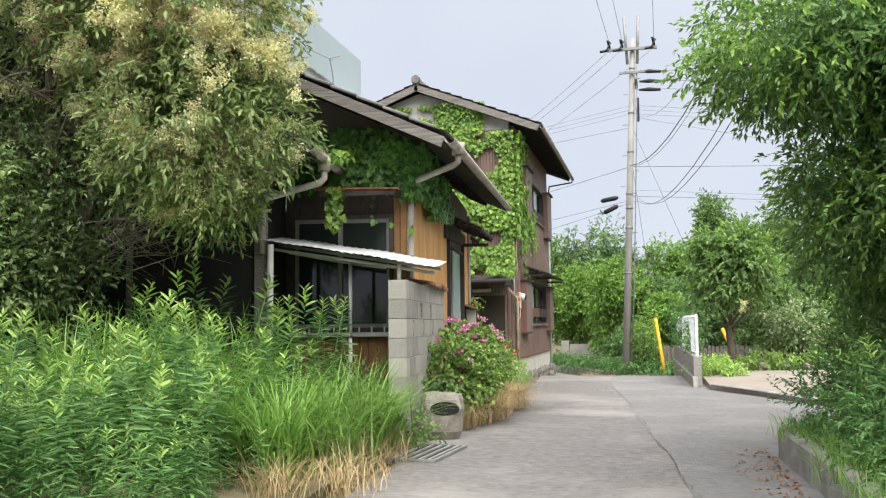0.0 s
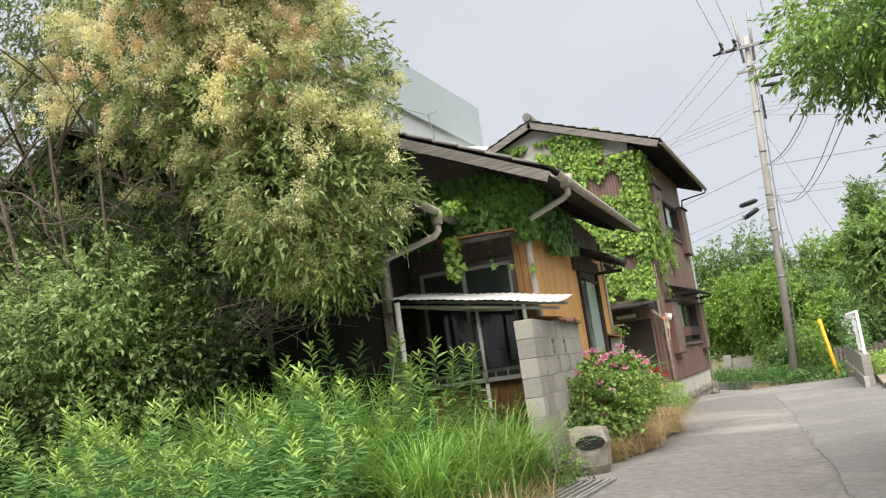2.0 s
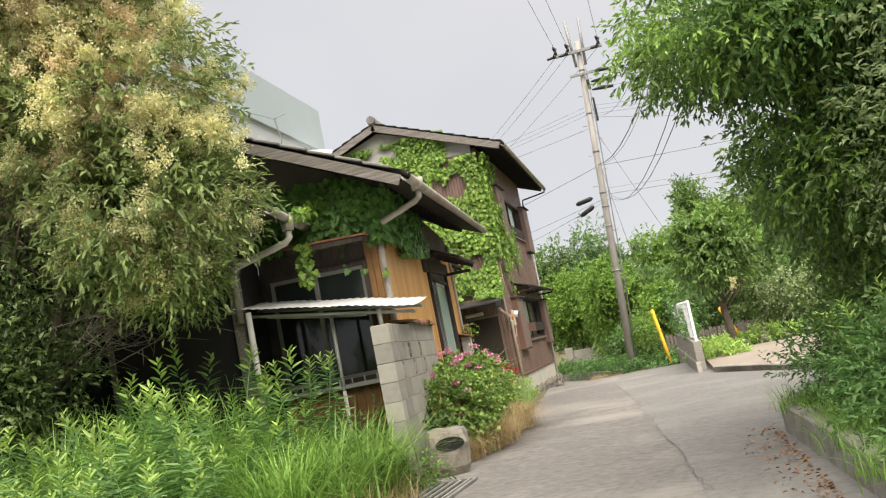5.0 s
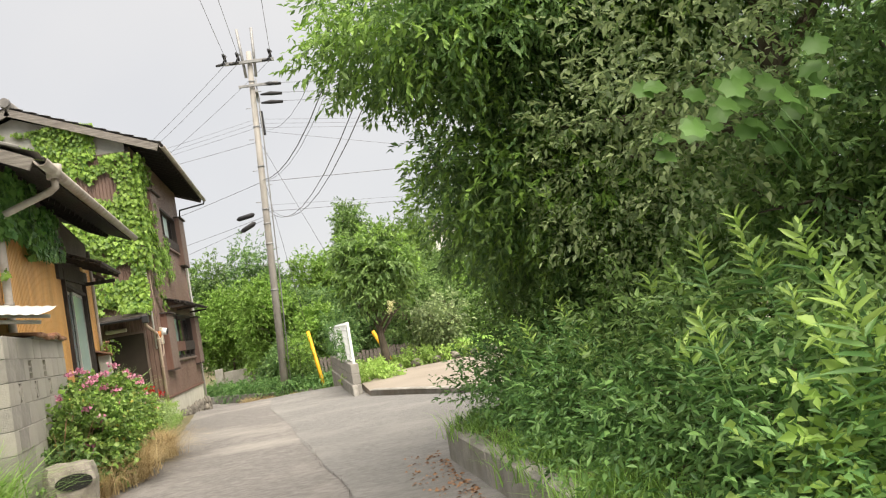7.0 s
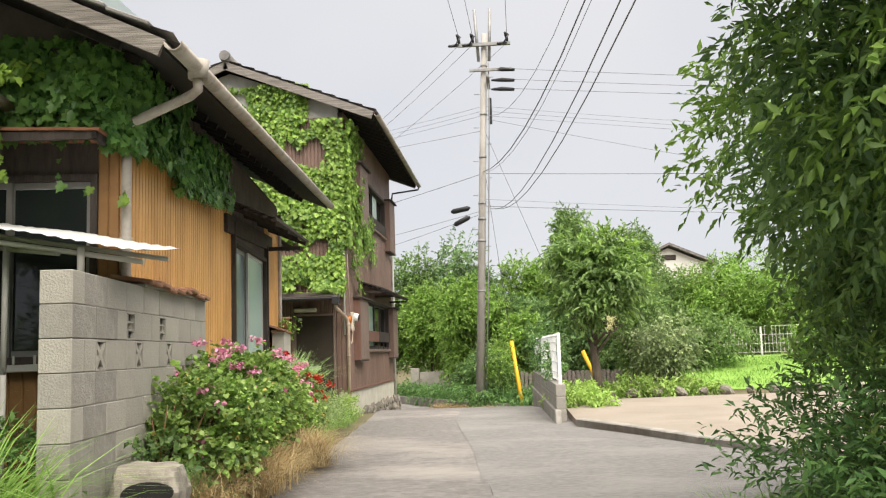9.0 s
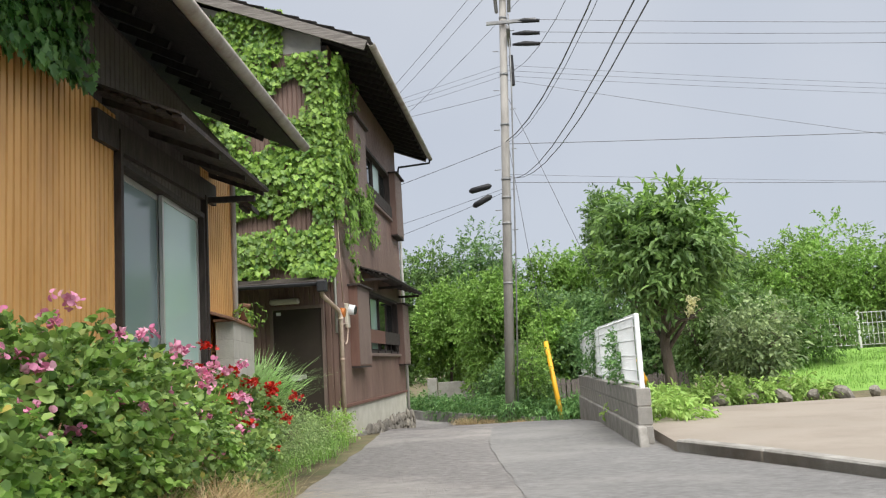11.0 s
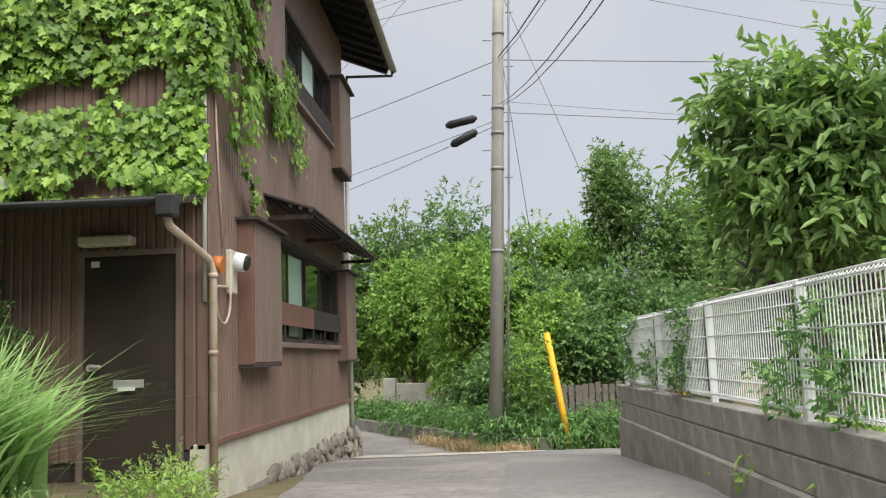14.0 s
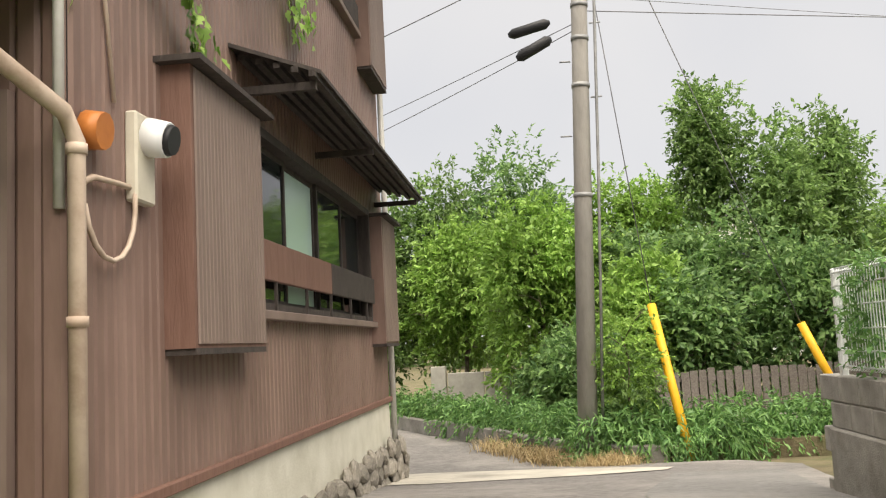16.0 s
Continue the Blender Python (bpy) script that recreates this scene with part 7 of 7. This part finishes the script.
# tree behind the mesh fence
tree("tree", "small round tree with large drooping lance-shaped leaves", "tree", [((2.25, 18.9, 0.7), (2.2, 18.8, 3.2), 0.11, 10, 0.9, 21)],
     [("leaf_mid", lumpy((2.3, 18.8, 3.15), (1.2, 1.1, 1.2), 1050, 9, 0.34, 0.135, 0.05, 0.3, 0.3, 11, "blade")), ("leaf_bright", lumpy((2.3, 18.8, 3.4), (1.1, 1.0, 1.05), 480, 9, 0.33, 0.12, 0.045, 0.5, 0.05, 9, "blade")), ("blossom", puffs((2.46, 17.6, 2.2), (0.05, 0.05, 0.16), 9, 50, 0.035))])
for c_, r_, mm, lab in (((4.0, 20.4, 1.8), (0.8, 0.7, 0.8), "leaf_grey", "grey-green shrub with cream flowers"), ((5.2, 22.8, 1.9), (1.3, 1.0, 1.1), "leaf_mid", "clipped green garden shrub"), ((8.5, 23.5, 1.75), (0.9, 0.55, 0.7), "leaf_bright", "bright leafy shrub before the white garden fence"), ((3.6, 23.5, 2.4), (1.4, 1.2, 1.6), "leaf_mid", "leafy green shrub by the mesh fence"), ((7.5, 27, 3.0), (2.0, 1.6, 2.0), "leaf_bright", "bright green garden tree beyond the lawn"), ((10, 27, 2.6), (2.0, 1.6, 1.8), "leaf_mid", "green garden tree beyond the lawn"), ((13, 29, 2.8), (2.4, 2, 2.2), "leaf_bright", "bright green garden tree beyond the lawn"), ((5.5, 28.5, 2.6), (1.8, 1.6, 1.75), "leaf_mid", "leafy green garden tree by the fence"), ((9.0, 24.0, 1.3), (1.2, 0.6, 0.6), "leaf_mid", "green garden shrub beside the lawn"), ((12.5, 22, 1.8), (1.6, 1.6, 1.2), "leaf_bright", "bright garden shrub beside the lawn"), ((16, 26, 2.8), (2.5, 2.5, 2.4), "leaf_mid", "green garden tree beyond the lawn"), ((11.5, 14.5, 2.4), (1.4, 3.0, 1.9), "leaf_mid", "green hedge beside the driveway")):
    tree("shrub" if r_[2] < 1.7 else "tree", lab, "shrub" if r_[2] < 1.7 else "tree", [((c_[0], c_[1], 0.4), c_, 0.06, 6, r_[0] * 0.8, int(c_[0] * 7))], [(mm, lumpy(c_, r_, int(800 * r_[0] * r_[2] ** 0.5), 9, 0.35, 0.1, 0.05, 0.3, 0.2, 8))], "garden planting")
V, F = join([sprays((x, y, 0.85), (0.48, 0.35, 0.26), 150, 8, 0.22, 0.1, 0.04, 0.3, 0.35) for x, y in ((1.75, 18.3), (1.7, 17.2), (2.3, 19.0), (3.0, 19.2), (3.7, 19.4), (4.4, 19.6), (1.75, 16.2))])
cloud("garden_plants", V, F, M["leaf_tip"], None, "stuff", "low bright green garden plants along the edging", "plants")
# climber on the fence
V, F = join([sprays((FA + fd * s + Vector((0.02, 0, z))), (0.1, 0.3, 0.14), 60, 7, 0.16, 0.05, 0.03, 0.2, 0.1) for s, z in ((1.4, 1.45), (1.75, 1.75), (2.3, 1.42), (4.6, 1.95), (4.9, 1.6), (5.0, 1.4), (7.2, 1.95), (7.6, 1.7), (7.4, 1.45), (6.2, 1.5))])
cloud("fence_climber", V, F, M["leaf_weed"], None, "stuff", "climbing weeds on the mesh fence", "vine")

# trees and bank beyond the end of the lane
FT = [((-2.9, 36.4, 2.7), (1.9, 1.4, 1.8), "leaf_bright"), ((-0.8, 32.6, 1.2), (1.0, 0.8, 1.1), "leaf_dark"), ((-5.6, 38.0, 2.6), (1.8, 1.4, 2.5), "leaf_mid"), ((-1.0, 33.5, 2.6), (1.6, 1.3, 2.2), "leaf_bright"), ((0.6, 31.6, 1.7), (1.0, 0.8, 1.7), "leaf_bright"), ((0.8, 34, 2.6), (1.5, 1.3, 2.0), "leaf_dark"), ((2.6, 33, 2.2), (1.5, 1.2, 2.0), "leaf_dark"),
      ((-1.3, 37, 4.7), (1.3, 1.2, 2.7), "leaf_dark"), ((3.0, 35.8, 5.4), (0.8, 0.8, 2.9), "leaf_mid"), ((4.3, 35, 4.2), (1.1, 1.0, 2.6), "leaf_mid"), ((5.7, 36, 4.4), (1.1, 1.0, 2.8), "leaf_mid"), ((-6.5, 36, 3.0), (2.0, 1.6, 2.6), "leaf_mid"), ((7.5, 37, 3.0), (2.0, 1.6, 2.0), "leaf_bright"), ((-3.7, 38, 3.7), (1.6, 1.4, 2.8), "leaf_mid"), ((1.5, 38, 4.0), (1.6, 1.4, 2.4), "leaf_bright"), ((-0.3, 30.6, 0.9), (0.8, 0.6, 0.9), "leaf_dark"), ((1.6, 31.2, 1.3), (1.1, 0.7, 1.3), "leaf_dark"), ((3.8, 31.6, 1.6), (1.2, 0.8, 1.7), "leaf_dark"), ((10.5, 38, 2.8), (2.2, 1.8, 2.0), "leaf_mid")]
for i, (c_, r_, mm) in enumerate(FT):
    tree("tree", {"leaf_bright": "bright yellow-green broadleaf tree", "leaf_mid": "green broadleaf tree beyond the lane", "leaf_dark": "dark green broadleaf tree beyond the lane"}[mm], "tree", [((c_[0], c_[1], -0.3), c_, 0.07, 7, r_[0] * 0.8, 60 + i)], [(mm, lumpy(c_, r_, int(760 * max(r_[0], 1) * r_[2] ** 0.5), 9, 0.42, 0.13, 0.065, 0.3, 0.15, 9))], "trees beyond the lane")
V, F = join([sprays((x, float(np.interp(x, [-5.4, -4.2, -2.5, -1.6, -1.1, -0.4, 3], [37, 35.0, 32.0, 30.4, 29.2, 28.2, 28.4])) + 0.15 * math.sin(x * 3), 0.3 + 0.08 * math.sin(x * 5)), (0.45, 0.45, 0.33), 150, 8, 0.26, 0.1, 0.035, 0.3, 0.4) for x in np.arange(-5.4, 3.2, 0.34)] + [sprays((-0.5 + 0.36 * k, 27.75, 0.2), (0.36, 0.36, 0.4), 140, 8, 0.28, 0.13, 0.03, 0.3, 0.5) for k in range(6)])
cloud("bank_plants", V, F, M["leaf_weed"], None, "stuff", "green ground cover spilling over the low wall", "plants")
tree("shrub", "bright leafy shrub beside the utility pole", "shrub", [((0.0, 28.0, 0.25), (0.0, 28.0, 1.6), 0.02, 7, 0.45, 171)], [("leaf_bright", sprays((0.0, 28.0, 1.35), (0.42, 0.4, 0.75), 260, 9, 0.22, 0.07, 0.035, 0.3, 0.1)), ("leaf_mid", sprays((0.1, 28.1, 0.9), (0.5, 0.4, 0.6), 200, 9, 0.22, 0.07, 0.035, 0.3, 0.1))], "planting on the bank")
# distant woods
V, F = join([sprays((x, 90 + 12 * math.sin(x * 0.37), 2.5), (7, 5, 5.0 + 1.5 * math.sin(x * 1.3)), 420, 7, 1.6, 0.6, 0.4, 0.4, 0.1) for x in np.arange(-90, 110, 8)])
cloud("far_woods", V, F, M["leaf_mid"], None, "stuff", "line of distant green trees", "woods")
